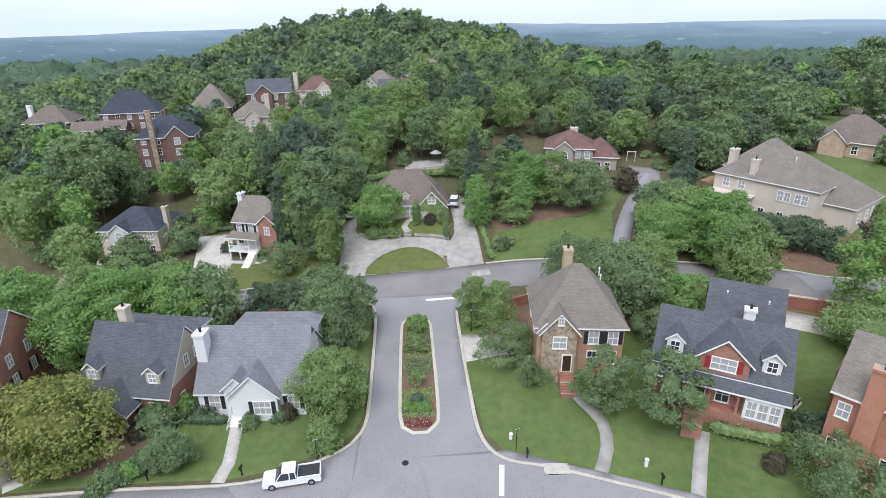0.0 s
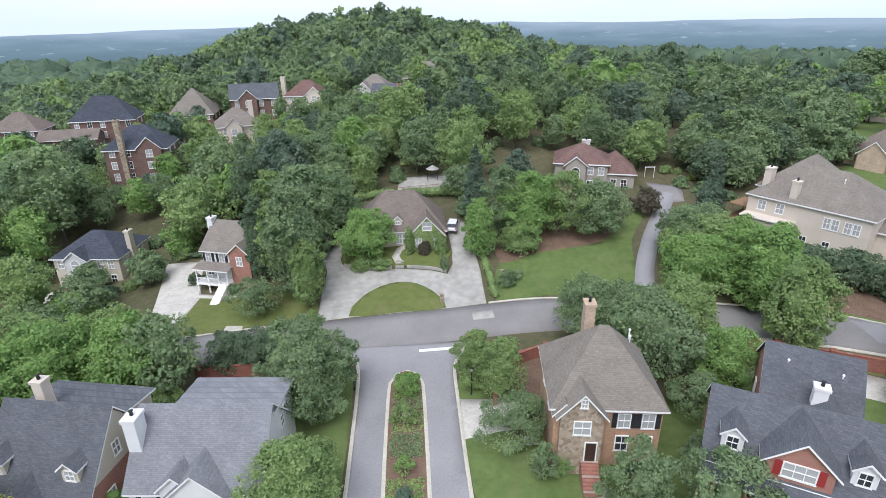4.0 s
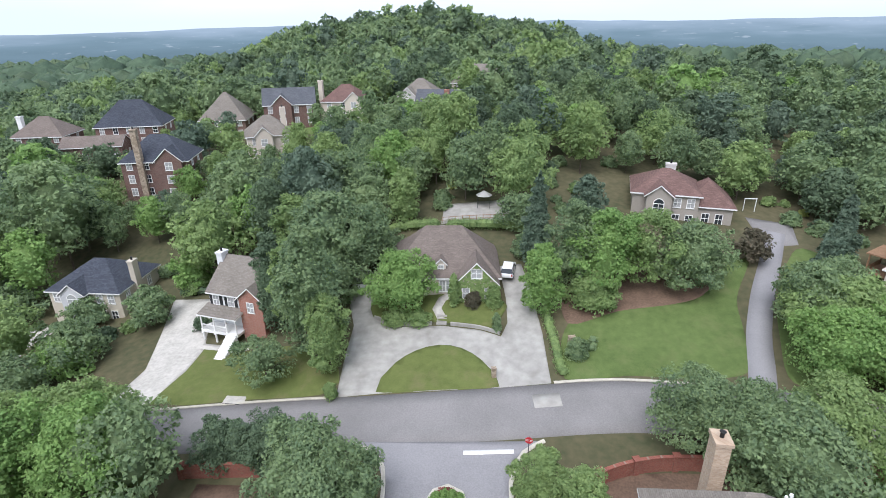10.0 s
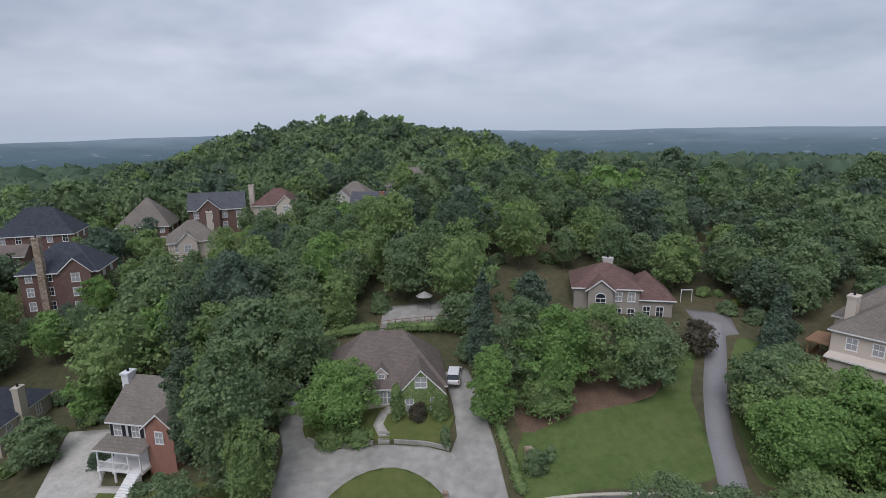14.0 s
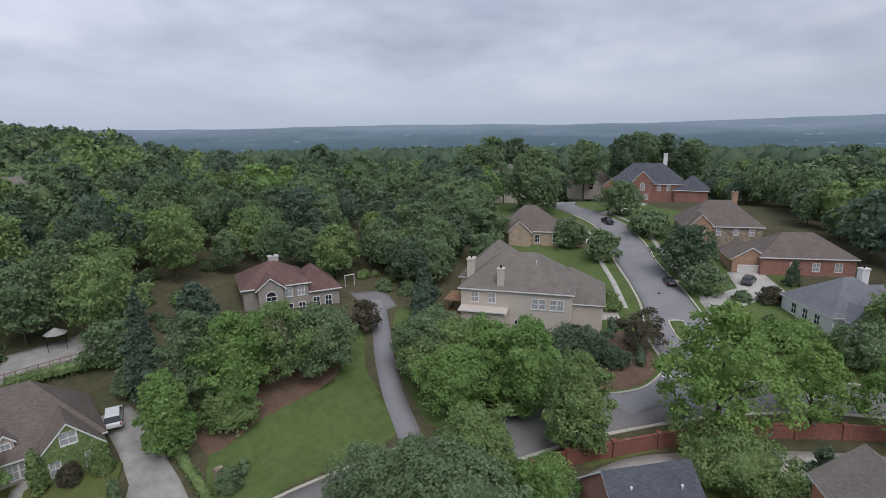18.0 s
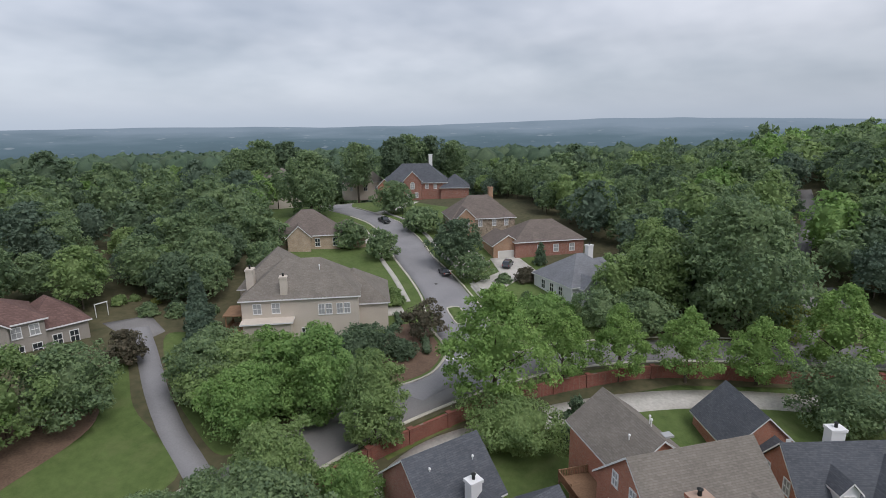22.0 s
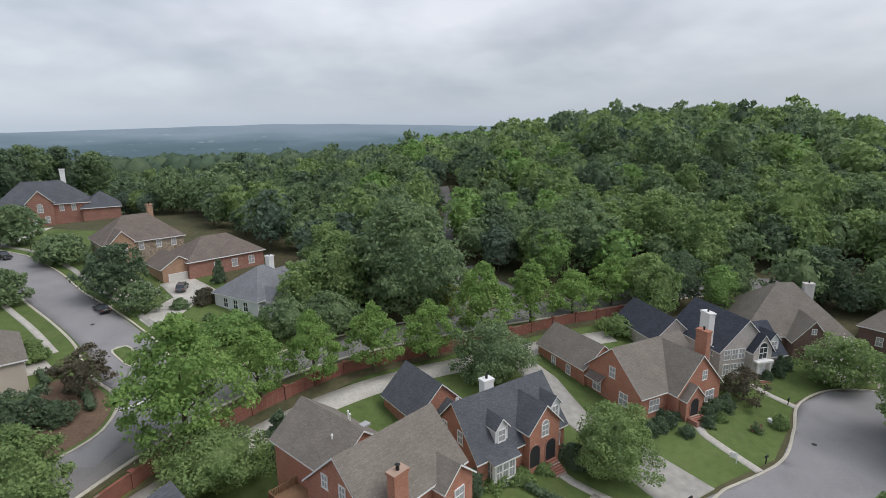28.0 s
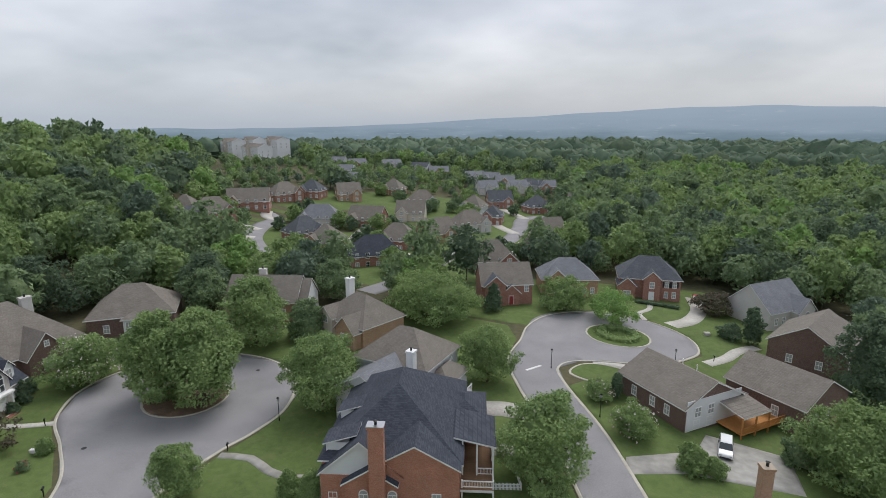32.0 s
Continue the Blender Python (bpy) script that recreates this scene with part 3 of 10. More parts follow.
drape("road", LOOP + [(0, 36), (-2, 44), (7.5, 44.6), (17.5, 41), (25, 38), (33, 33), (40, 25.8), (46, 14.7), (51, 5.7)], 0.1, ASPHALT, "smooth grey asphalt of the cul-de-sac", "road", soft=False)
drape("road", [(-14.9, -20.5), (-10.1, -38.6), (-4.6, -53), (-3.2, -60), (-7.5, -64.2), (-20, -66.2), (-25, -68.5), (-31.8, -76), (-31.6, -85.5), (-24, -93.6), (-12, -96), (-1.5, -90), (3.4, -81), (4.6, -72), (6.4, -61.5), (3.6, -50.5), (-2.2, -35.5), (-6.8, -19.5)], 0.1, ASPHALT, "smooth grey asphalt of the small rotary", "road", soft=False)
drape("road", [(-8.5, 47.5), (-8.4, 40), (-10, 34), (-17, 36), (-21, 40.3), (-15.8, 41.6), (-10.6, 44.8), (-9.0, 46.9)], 0.105, ASPHALT, "grey asphalt at the street corner", "road", soft=False)

# kerbs
kerb(EAST_KERB)
kerb([(54.3, -1.5), (59.5, -12.5), (66.5, -19.5), (73.4, -25.4), (77.2, -33.5), (76.2, -41.5), (70.5, -49.5), (61, -53.9), (50.5, -52), (43, -45), (40.2, -36), (41.6, -28.5), (43.8, -22.8), (45.6, -13), (42.5, 0.5), (37, 14), (30, 23), (20, 29.8), (8, 33.0)])
kerb(WEST_KERB[::-1])
kerb([(-120, 70.2), (-90, 77), (-60, 82.4), (-37, 83.5), (-19, 84.6)])
kerb([(8.2, 87.6), (17, 88.2), (32, 87.0)])
kerb([(37, 86), (49, 82.9), (55, 81.2), (58.7, 79.4), (61.2, 77.9), (65.2, 76.7), (70.4, 77.4), (73.8, 79.4), (76.6, 82.8), (79.6, 86.2)])
kerb([(79, 72.6), (76.8, 71.2), (76.8, 69.4), (84, 64.2), (92, 56), (100, 44.5), (105.4, 33)])
kerb([(30, 79.4), (47, 75.2), (58, 71.0), (70, 64.9), (82, 55), (91.5, 42.2), (100.4, 24), (107.2, 4.5), (113, -15), (116.8, -40)][::-1])
kerb([(79.6, 86.2), (84, 89.4), (90, 94.0), (98, 102), (108.6, 113.6), (120, 124.6), (131.2, 137.2), (138, 150.6)])
kerb([(139.4, 132.4), (147.2, 147.6), (155.5, 163.5)][::-1])
kerb([(79, 72.6), (84, 75.2), (90.6, 80), (97, 86), (104.8, 94), (115.2, 106), (127.2, 117.6), (139.4, 132.4)][::-1])
kerb([(-14.9, -20.5), (-10.1, -38.6), (-4.6, -53), (-3.2, -60), (-7.5, -64.2), (-20, -66.2)])
kerb([(-6.8, -19.5), (-2.2, -35.5), (3.6, -50.5), (6.4, -61.5), (4.6, -72), (3.4, -81), (-1.5, -90), (-12, -96), (-24, -93.6), (-31.6, -85.5), (-31.8, -76), (-25, -68.5)])
ISL = [(-5.5, 70.6), (-4.7, 72.4), (-3.4, 73.0), (-2.0, 72.3), (-1.3, 70.5), (-0.4, 60), (0.2, 51), (0.0, 49.0), (-1.0, 47.7), (-2.6, 47.6), (-3.9, 48.6), (-4.3, 50.5), (-5.0, 60)]
kerb(ISL, True)
drape("island_bed", ISL, 0.12, MULCH, "mulched planting bed on the street island", "bed")
drape("rotary_bed", ring(58.6, -36.4, 6.6, 24, 6.4), 0.14, MULCH, "pine-straw bed under the rotary trees", "bed")
kerb(ring(58.6, -36.4, 6.8, 24, 6.6), True)
drape("rotary_bed", ring(-16.2, -80.6, 6.6, 24, 6.2), 0.14, GRASS, "green ground cover on the small rotary", "bed")
kerb(ring(-16.2, -80.6, 6.8, 24, 6.4), True)
TEAR = [(-5.4, -58), (-7.5, -62.5), (-12, -63.5), (-17.5, -61), (-16, -57.5), (-11, -55.2)]
drape("lawn", TEAR, 0.09, GRASS, "grass teardrop island beside a drive", "lawn")
kerb(TEAR, True)
drape("lawn", [(82.4, 81.2), (84.6, 80.6), (87, 82.4), (89.4, 85.0), (87.6, 86.4), (84.6, 83.8)], 0.12, GRASS, "small grass island at the side street", "lawn")
kerb([(82.4, 81.2), (84.6, 80.6), (87, 82.4), (89.4, 85.0), (87.6, 86.4), (84.6, 83.8)], True)

# painted stop lines
for pts in ([(-2.1, 77.1), (3.2, 77.5)], [(6.9, 42.6), (6.5, 38.7)], [(69.6, 76.8), (73.4, 73.4)], [(0.0, -59.9), (2.6, -57.2)]):
    strip("stop_line", pts, 0.55, 0.118, PAINT, "worn white painted stop line", "road marking")
strip("road_patch", [(5.6, 84.6), (8.8, 85.0)], 2.0, 0.060, CONCRETE_OLD, "pale patch in the road surface", "road patch")
for x, y in ((-3.2, 43.2), (63, -20), (52, -48), (98, 95)):
    bm = bmesh.new(); tube(bm, x, y, gz(x, y) - 0.2, gz(x, y) + 0.116, 0.36, 0.36, 14)
    tagged(part("manhole_cover", bm, METAL), "round dark iron manhole cover in the street", "manhole cover")

# lawns
drape("lawn", [(3.6, 75), (3.2, 70), (3.6, 62), (4.4, 54), (5.3, 47.6), (7.5, 44.4), (12, 42.8), (17.5, 40.8), (25, 37.8), (33, 32.8), (40, 25.6), (46, 14.5), (51, 5.5), (55, -1), (60, -12), (67, -19), (74, -25), (78, -33.5), (77, -42), (71, -50), (64, -54.5), (72, -62), (92, -58), (104, -40), (106, -10), (100, 8), (92, 26), (82, 44), (66, 58), (50, 66.5), (38, 66), (26, 66), (14, 66.5)], 0.026, GRASS, "mown green lawns of the cul-de-sac lots", "lawn", soft=False)
drape("lawn", [(-14, 76), (-11.5, 75), (-10.3, 72), (-9.3, 61), (-8.7, 51), (-9.4, 47.7), (-11, 45.8), (-16, 42.7), (-21, 41.3), (-32, 40.8), (-44, 39.8), (-52, 40), (-52, 64), (-30, 64), (-14, 67)], 0.026, GRASS, "mown green front lawns", "lawn", soft=False)
drape("lawn", [(-6, 33), (8, 32.4), (20, 29.2), (30, 22.4), (37, 13.4), (42, 0), (45, -13), (43.2, -22.8), (41, -28.5), (39.7, -36), (42.5, -45.4), (50, -52.6), (61, -54.6), (60, -66), (42, -80), (22, -84), (8, -80), (5.4, -72), (7, -61.5), (4, -50.5), (-1.6, -35.5), (-6.4, -19.5), (-7, 0)], 0.026, GRASS, "mown green lawns round the houses", "lawn", soft=False)
drape("lawn", [(-16, 30), (-16, 0), (-15.4, -20.5), (-10.6, -38.6), (-5, -53), (-8, -56), (-14, -54.5), (-19, -60), (-20, -66.8), (-26, -68.5), (-32.4, -75), (-32.2, -86), (-24.4, -94.2), (-12, -96.6), (-1.2, -90.6), (4, -81), (22, -84), (26, -110), (10, -122), (-44, -128), (-74, -112), (-70, -60), (-56, -20), (-50, 10)], 0.026, GRASS, "mown green lawns round the small rotary", "lawn", soft=False)
drape("lawn", [(9.6, 88.3), (17, 88.9), (26, 88.6), (31.6, 90), (33.4, 97), (35, 104), (39.4, 112), (41.5, 116.5), (38, 114.5), (33.5, 109), (30.5, 104.5), (26, 102.4), (18, 100.6), (11, 98)], 0.03, GRASS, "broad green side lawn", "lawn")
drape("lawn", [(35.6, 88), (37.4, 96), (40.4, 104), (45.5, 113), (50, 118), (53, 112), (46, 100), (42, 88)], 0.022, GRASS, "strip of lawn beside a drive", "lawn")
drape("lawn", [(-40, 84.6), (-30, 84.5), (-19, 85.6), (-19.6, 91), (-24, 94), (-31, 95.6), (-36, 96.2), (-41.5, 97.6), (-43.5, 92)], 0.03, GRASS_DRY, "sloping tired-green front lawn", "lawn")
drape("bed", [(11, 98), (18, 100.6), (26, 102.4), (30.5, 104.5), (33.2, 108.6), (32, 111.5), (24, 110), (12, 106)], 0.04, MULCH, "pine-straw bed under trees", "bed")
drape("bed", [(-42, 42.2), (-34, 42.4), (-31, 47), (-31.5, 51), (-38, 50.5), (-43, 47)], 0.045, MULCH, "mulched garden bed with stepping stones", "bed")
drape("bed", [(-29, 67), (-17, 67), (-17.5, 72), (-29, 72)], 0.04, MULCH, "bare red-brown garden plot", "bed", soft=False)
drape("bed", [(7.6, 66), (9, 72), (15, 75), (24, 74.6), (24, 69), (17, 67.4), (12, 66.4)], 0.045, MULCH, "curved red-brown mulch bed behind a brick wall", "bed")
drape("bed", [(79, 86.8), (76.1, 83.4), (73.3, 80.1), (70.2, 78.1), (65.3, 77.4), (61.6, 78.6), (59, 80.2), (56, 82.2), (54, 85), (60, 88.6), (69, 89.6), (76, 90)], 0.034, MULCH, "mulched corner planting bed by the street", "bed")
for pts, w in (([(66, 71), (82, 87.5), (96, 98.5), (110, 109), (124, 122), (135, 136), (140, 151), (150, 168), (170, 184)], 64), ([(90, -122), (104, -137), (116, -154), (122, -174), (124, -190), (126, -225)], 40), ([(46, -102), (39, -118), (36, -134), (32, -152), (22, -170), (15, -200), (13, -250)], 44), ([(78, -150), (82, -180), (72, -215), (70, -240)], 34), ([(-118, 170), (-95, 182), (-70, 186), (-40, 184), (0, 184)], 16)):
    strip("lawn", pts, w, 0.014, GRASS, "mown green lawns along the street", "lawn")
drape("lawn", [(60, -104), (95, -116), (135, -128), (154, -160), (152, -235), (138, -262), (95, -292), (30, -292), (-24, -292), (-20, -268), (0, -240), (-8, -190), (-2, -150), (20, -125), (26, -112)], 0.008, GRASS, "mown green lawns of the lower neighbourhood", "lawn", soft=False)
for pts in ([(108, 38), (118, 20), (124, 2)], [(-60, 86), (-40, 87), (-20, 88)]):
    strip("verge", pts, 5, 0.014, GRASS, "grass verge beside the road", "lawn")
strip("verge", [(46, 72.8), (57, 68.6), (69, 62.4), (80.6, 52.6), (90, 40), (98.6, 22.5), (105.6, 4), (111, -14)], 3.2, 0.03, GRASS_DRY, "narrow grass verge below the brick wall", "lawn")

# drives and walks
DRIVE = [(-17.9, 84.7), (-18.6, 92), (-18.8, 98), (-20.6, 103), (-21.6, 110), (-18.2, 110.4), (-17.0, 103), (-15.6, 99.4), (-12, 97.4), (-6, 97.4), (-1, 96.6), (1.9, 95.4), (2.8, 98), (2.6, 103), (1.6, 110), (5.0, 110.6), (6.4, 104), (7.4, 96), (7.9, 87.5), (2.0, 86.7), (-13, 85.4)]
drape("driveway", DRIVE, 0.05, CONCRETE_OLD, "stained concrete horseshoe driveway", "driveway", soft=False)
drape("lawn", [(-13.2, 85.6), (-13.0, 88.0), (-11.6, 90.6), (-9.2, 92.8), (-6.2, 93.8), (-3.2, 93.2), (-0.6, 91.2), (1.2, 88.8), (1.7, 86.8), (-5.5, 86.1)], 0.09, GRASS_DRY, "half-moon lawn inside the driveway", "lawn")
drape("lawn", [(-16.4, 99.8), (-12, 98.2), (-6.8, 98.2), (-1, 97.4), (1.6, 96.6), (1.9, 99), (1.6, 103), (-14, 104.5), (-16.8, 103)], 0.30, GRASS_DRY, "raised front lawn behind a low wall", "lawn")
kerb([(-16.0, 99.4), (-12, 97.8), (-7.6, 97.8)], w=0.4, h=0.55, name="retaining_wall", material=CONCRETE_OLD, label="low stained retaining wall of the front lawn", category="wall")
kerb([(-5.0, 97.7), (-1, 97.0), (1.8, 95.9)], w=0.4, h=0.5, name="retaining_wall", material=CONCRETE_OLD, label="low stained retaining wall of the front lawn", category="wall")
strip("walkway", [(-6.3, 98.6), (-7.2, 100.6), (-6.6, 102.6), (-5.2, 103.6)], 1.3, 0.33, CONCRETE, "curved concrete front walk", "walkway")
strip("driveway", [(31.6, 86.4), (33.2, 91), (35.1, 96.6), (38.6, 104.5), (42.0, 111), (44.6, 116), (48, 123)], 3.0, 0.045, ASPHALT, "long worn grey driveway", "driveway")
drape("driveway", [(44.5, 118), (50, 119), (52, 126), (45, 128)], 0.04, ASPHALT_OLD, "parking court beside the house", "driveway", soft=False)
drape("driveway", [(-48.6, 83.0), (-42.4, 83.4), (-41.0, 91.3), (-41.2, 97), (-43.4, 103.4), (-45.0, 108.8), (-53.4, 110.4), (-50.4, 101.4), (-47.4, 92)], 0.045, CONCRETE, "pale concrete driveway of a house", "driveway", soft=False)
strip("walkway", [(-41.8, 97.4), (-38.3, 97.2), (-35.6, 96.6), (-34.2, 96.9)], 1.2, 0.06, CONCRETE, "pale stepped front walk", "walkway")
strip("driveway", [(-66, 77), (-72, 90), (-76, 100), (-74, 106)], 5, 0.045, CONCRETE, "pale concrete driveway of a house", "driveway")
drape("driveway", [(3.4, 67.4), (9.6, 66.8), (11.4, 61.6), (7.6, 61.4), (3.6, 60.6)], 0.05, CONCRETE, "pale concrete driveway beside the brick house", "driveway", soft=False)
strip("walkway", [(16.1, 53.6), (17.2, 50.8), (18.6, 47.8), (18.2, 44.2), (16.6, 40.9)], 1.35, 0.05, CONCRETE_OLD, "curving concrete front walk", "walkway")
strip("walkway", [(28.4, 45.0), (26.8, 41.6), (25.0, 37.6)], 1.35, 0.05, CONCRETE_OLD, "straight concrete front walk", "walkway")
strip("walkway", [(-23.2, 49.2), (-22.6, 46.5), (-22.0, 43.5), (-22.2, 40.8)], 1.4, 0.05, CONCRETE, "pale concrete front walk", "walkway")
strip("walkway", [(-36.2, 47.6), (-37.6, 45.2), (-41.4, 42.4), (-44, 40.4)], 1.6, 0.055, CONCRETE, "front walk through the garden bed", "walkway")
strip("driveway", [(-46, 39), (-47.5, 48), (-47.5, 58), (-46.6, 64)], 4.2, 0.05, CONCRETE_OLD, "stained concrete driveway between houses", "driveway")
strip("alley", [(38, 68.6), (48.5, 67.6), (57, 62.6), (66.6, 55.4), (75.5, 46.5), (82.6, 36), (88.6, 23), (94.5, 9.5), (98.5, -4)], 4.6, 0.05, CONCRETE, "pale concrete service alley along the brick wall", "alley")
drape("driveway", [(50.6, 6.8), (54.5, -0.4), (62.7, 4.2), (72.3, 9.9), (82.6, 11.6), (90.6, 15.2), (89.4, 19.6), (80, 16.2), (70, 14.0), (60, 10.8), (54, 8.6)], 0.055, CONCRETE_OLD, "wide concrete drive between the brick houses", "driveway", soft=False)
strip("driveway", [(47.0, 11.0), (50.4, 14.2), (52.6, 16.4)], 3.6, 0.055, CONCRETE, "short concrete driveway apron", "driveway")
strip("walkway", [(58.9, 18.6), (56.0, 17.0), (50.0, 10.6)], 1.3, 0.05, CONCRETE, "straight concrete front walk", "walkway")
strip("walkway", [(68.6, -5.8), (66.2, -5.6), (57.6, -8.3)], 1.4, 0.05, CONCRETE, "straight concrete front walk", "walkway")
strip("walkway", [(80, -21.6), (76.6, -22.6), (72.6, -24.6)], 1.3, 0.05, CONCRETE, "pale concrete front walk of a house", "walkway")
strip("walkway", [(43.2, -22.4), (38.5, -22.6), (34.6, -20.4), (30.6, -19.6), (27.4, -20.4)], 1.4, 0.05, CONCRETE_OLD, "curving concrete front walk", "walkway")
strip("driveway", [(1.4, -41.8), (5.5, -42.4), (9.5, -42.0), (12.0, -43.4)], 4.6, 0.05, CONCRETE, "pale concrete driveway of a house", "driveway")
strip("driveway", [(-1.4, -31.4), (4.0, -31.0), (9.4, -30.6)], 3.0, 0.05, CONCRETE_OLD, "pale concrete driveway of a house", "driveway")
drape("driveway", [(-12.4, -33.4), (-11.6, -29.2), (-20, -31.5), (-34, -30.6), (-35.4, -39.6), (-25, -42.6), (-22.4, -37.4)], 0.05, CONCRETE_OLD, "broad concrete parking court", "driveway", soft=False)
strip("walkway", [(-19.0, -62.8), (-14.5, -64.4), (-9.8, -64.6)], 2.2, 0.06, CONCRETE, "concrete drive past the grass teardrop", "driveway")
strip("walkway", [(-32.2, -71.0), (-37, -75.5), (-41, -81), (-46, -85)], 2.4, 0.05, CONCRETE, "curved pale concrete drive of a house", "driveway")
strip("driveway", [(-29.5, -92.5), (-35, -98), (-39.4, -108), (-40.6, -120)], 4.0, 0.05, CONCRETE, "pale concrete driveway of a house", "driveway")
strip("walkway", [(-24.0, -94.2), (-23.2, -99), (-26.5, -104), (-27.6, -111)], 1.4, 0.05, CONCRETE, "pale concrete front walk of a house", "walkway")
strip("pavement", [(93.5, 79.8), (100, 85.6), (107.6, 93.2), (117.8, 104.8), (129.8, 116.2), (142, 131.2), (149.4, 146)], 1.3, 0.06, CONCRETE_OLD, "narrow concrete pavement beside the street", "pavement")
strip("pavement", [(86, 94.6), (95.4, 104), (106, 115.6), (117.4, 126.6), (128.6, 138.8)], 1.2, 0.06, CONCRETE, "narrow concrete pavement beside the street", "pavement")
drape("driveway", [(96.2, 83.4), (101.2, 88.2), (107.5, 87.8), (113.3, 86.6), (121, 92.5), (127, 88), (117, 77.5), (111, 80.8), (104, 81.6)], 0.05, CONCRETE, "pale concrete driveway and garage court", "driveway", soft=False)
strip("driveway", [(82, 93), (78, 97), (76, 101)], 4.0, 0.05, CONCRETE, "pale concrete driveway of a house", "driveway")
strip("driveway", [(123, 127), (117, 130), (113, 127)], 5.0, 0.05, CONCRETE, "pale concrete driveway of a house", "driveway")
strip("driveway", [(150, 168), (164, 184), (182, 186)], 5.0, 0.05, CONCRETE, "pale concrete driveway of a house", "driveway")
strip("driveway", [(143, 146), (160, 146), (176, 150)], 4.0, 0.05, CONCRETE, "pale concrete driveway of a house", "driveway")
drape("terrace", [(-8.6, 122.4), (3.6, 123.0), (4.0, 129.4), (-8.4, 128.8)], 0.10, CONCRETE_OLD, "paved upper terrace behind the house", "terrace", soft=False)
strip("driveway", [(-98, 190), (-88, 186), (-78, 190)], 6, 0.05, CONCRETE, "pale concrete court between ridge houses", "driveway")
for pts in ([(122, -185), (128, -188), (133, -198)], [(36.5, -138), (44, -143), (56, -148)], [(77, -162), (80, -176), (82, -190)], [(26, -164), (33, -182), (36, -194)], [(112, -150), (122, -146), (128, -142)], [(15, -200), (22, -212), (26, -220)], [(13, -241), (22, -258), (28, -268)], [(118, -164), (128, -166), (134, -166)], [(36, -132), (46, -128), (52, -128)]):
    strip("driveway", pts, 5, 0.055, CONCRETE, "pale concrete driveway of a lower house", "driveway")

# ---- houses ----
MESH = {}


def lattice(bm, xs, zs, solid, y0, y1, back=False):
    """A welded grille: the cells that are solid stand between y0 and y1; the others are open, or closed at y1."""
    V = {}

    def v(i, j, k):
        if (i, j, k) not in V:
            V[(i, j, k)] = bm.verts.new((xs[i], y1 if k else y0, zs[j]))
        return V[(i, j, k)]
    nx, nz = len(xs) - 1, len(zs) - 1
    on = lambda i, j: 0 <= i < nx and 0 <= j < nz and solid(i, j)
    for i in range(nx):
        for j in range(nz):
            if not on(i, j):
                if back:
                    bm.faces.new((v(i, j, 1), v(i + 1, j, 1), v(i + 1, j + 1, 1), v(i, j + 1, 1)))
                continue
            bm.faces.new((v(i, j, 0), v(i + 1, j, 0), v(i + 1, j + 1, 0), v(i, j + 1, 0)))
            for di, dj, p, q in ((-1, 0, (0, 0), (0, 1)), (1, 0, (1, 1), (1, 0)), (0, -1, (1, 0), (0, 0)), (0, 1, (0, 1), (1, 1))):
                if not on(i + di, j + dj):
                    bm.faces.new((v(i + p[0], j + p[1], 0), v(i + q[0], j + q[1], 0), v(i + q[0], j + q[1], 1), v(i + p[0], j + p[1], 1)))


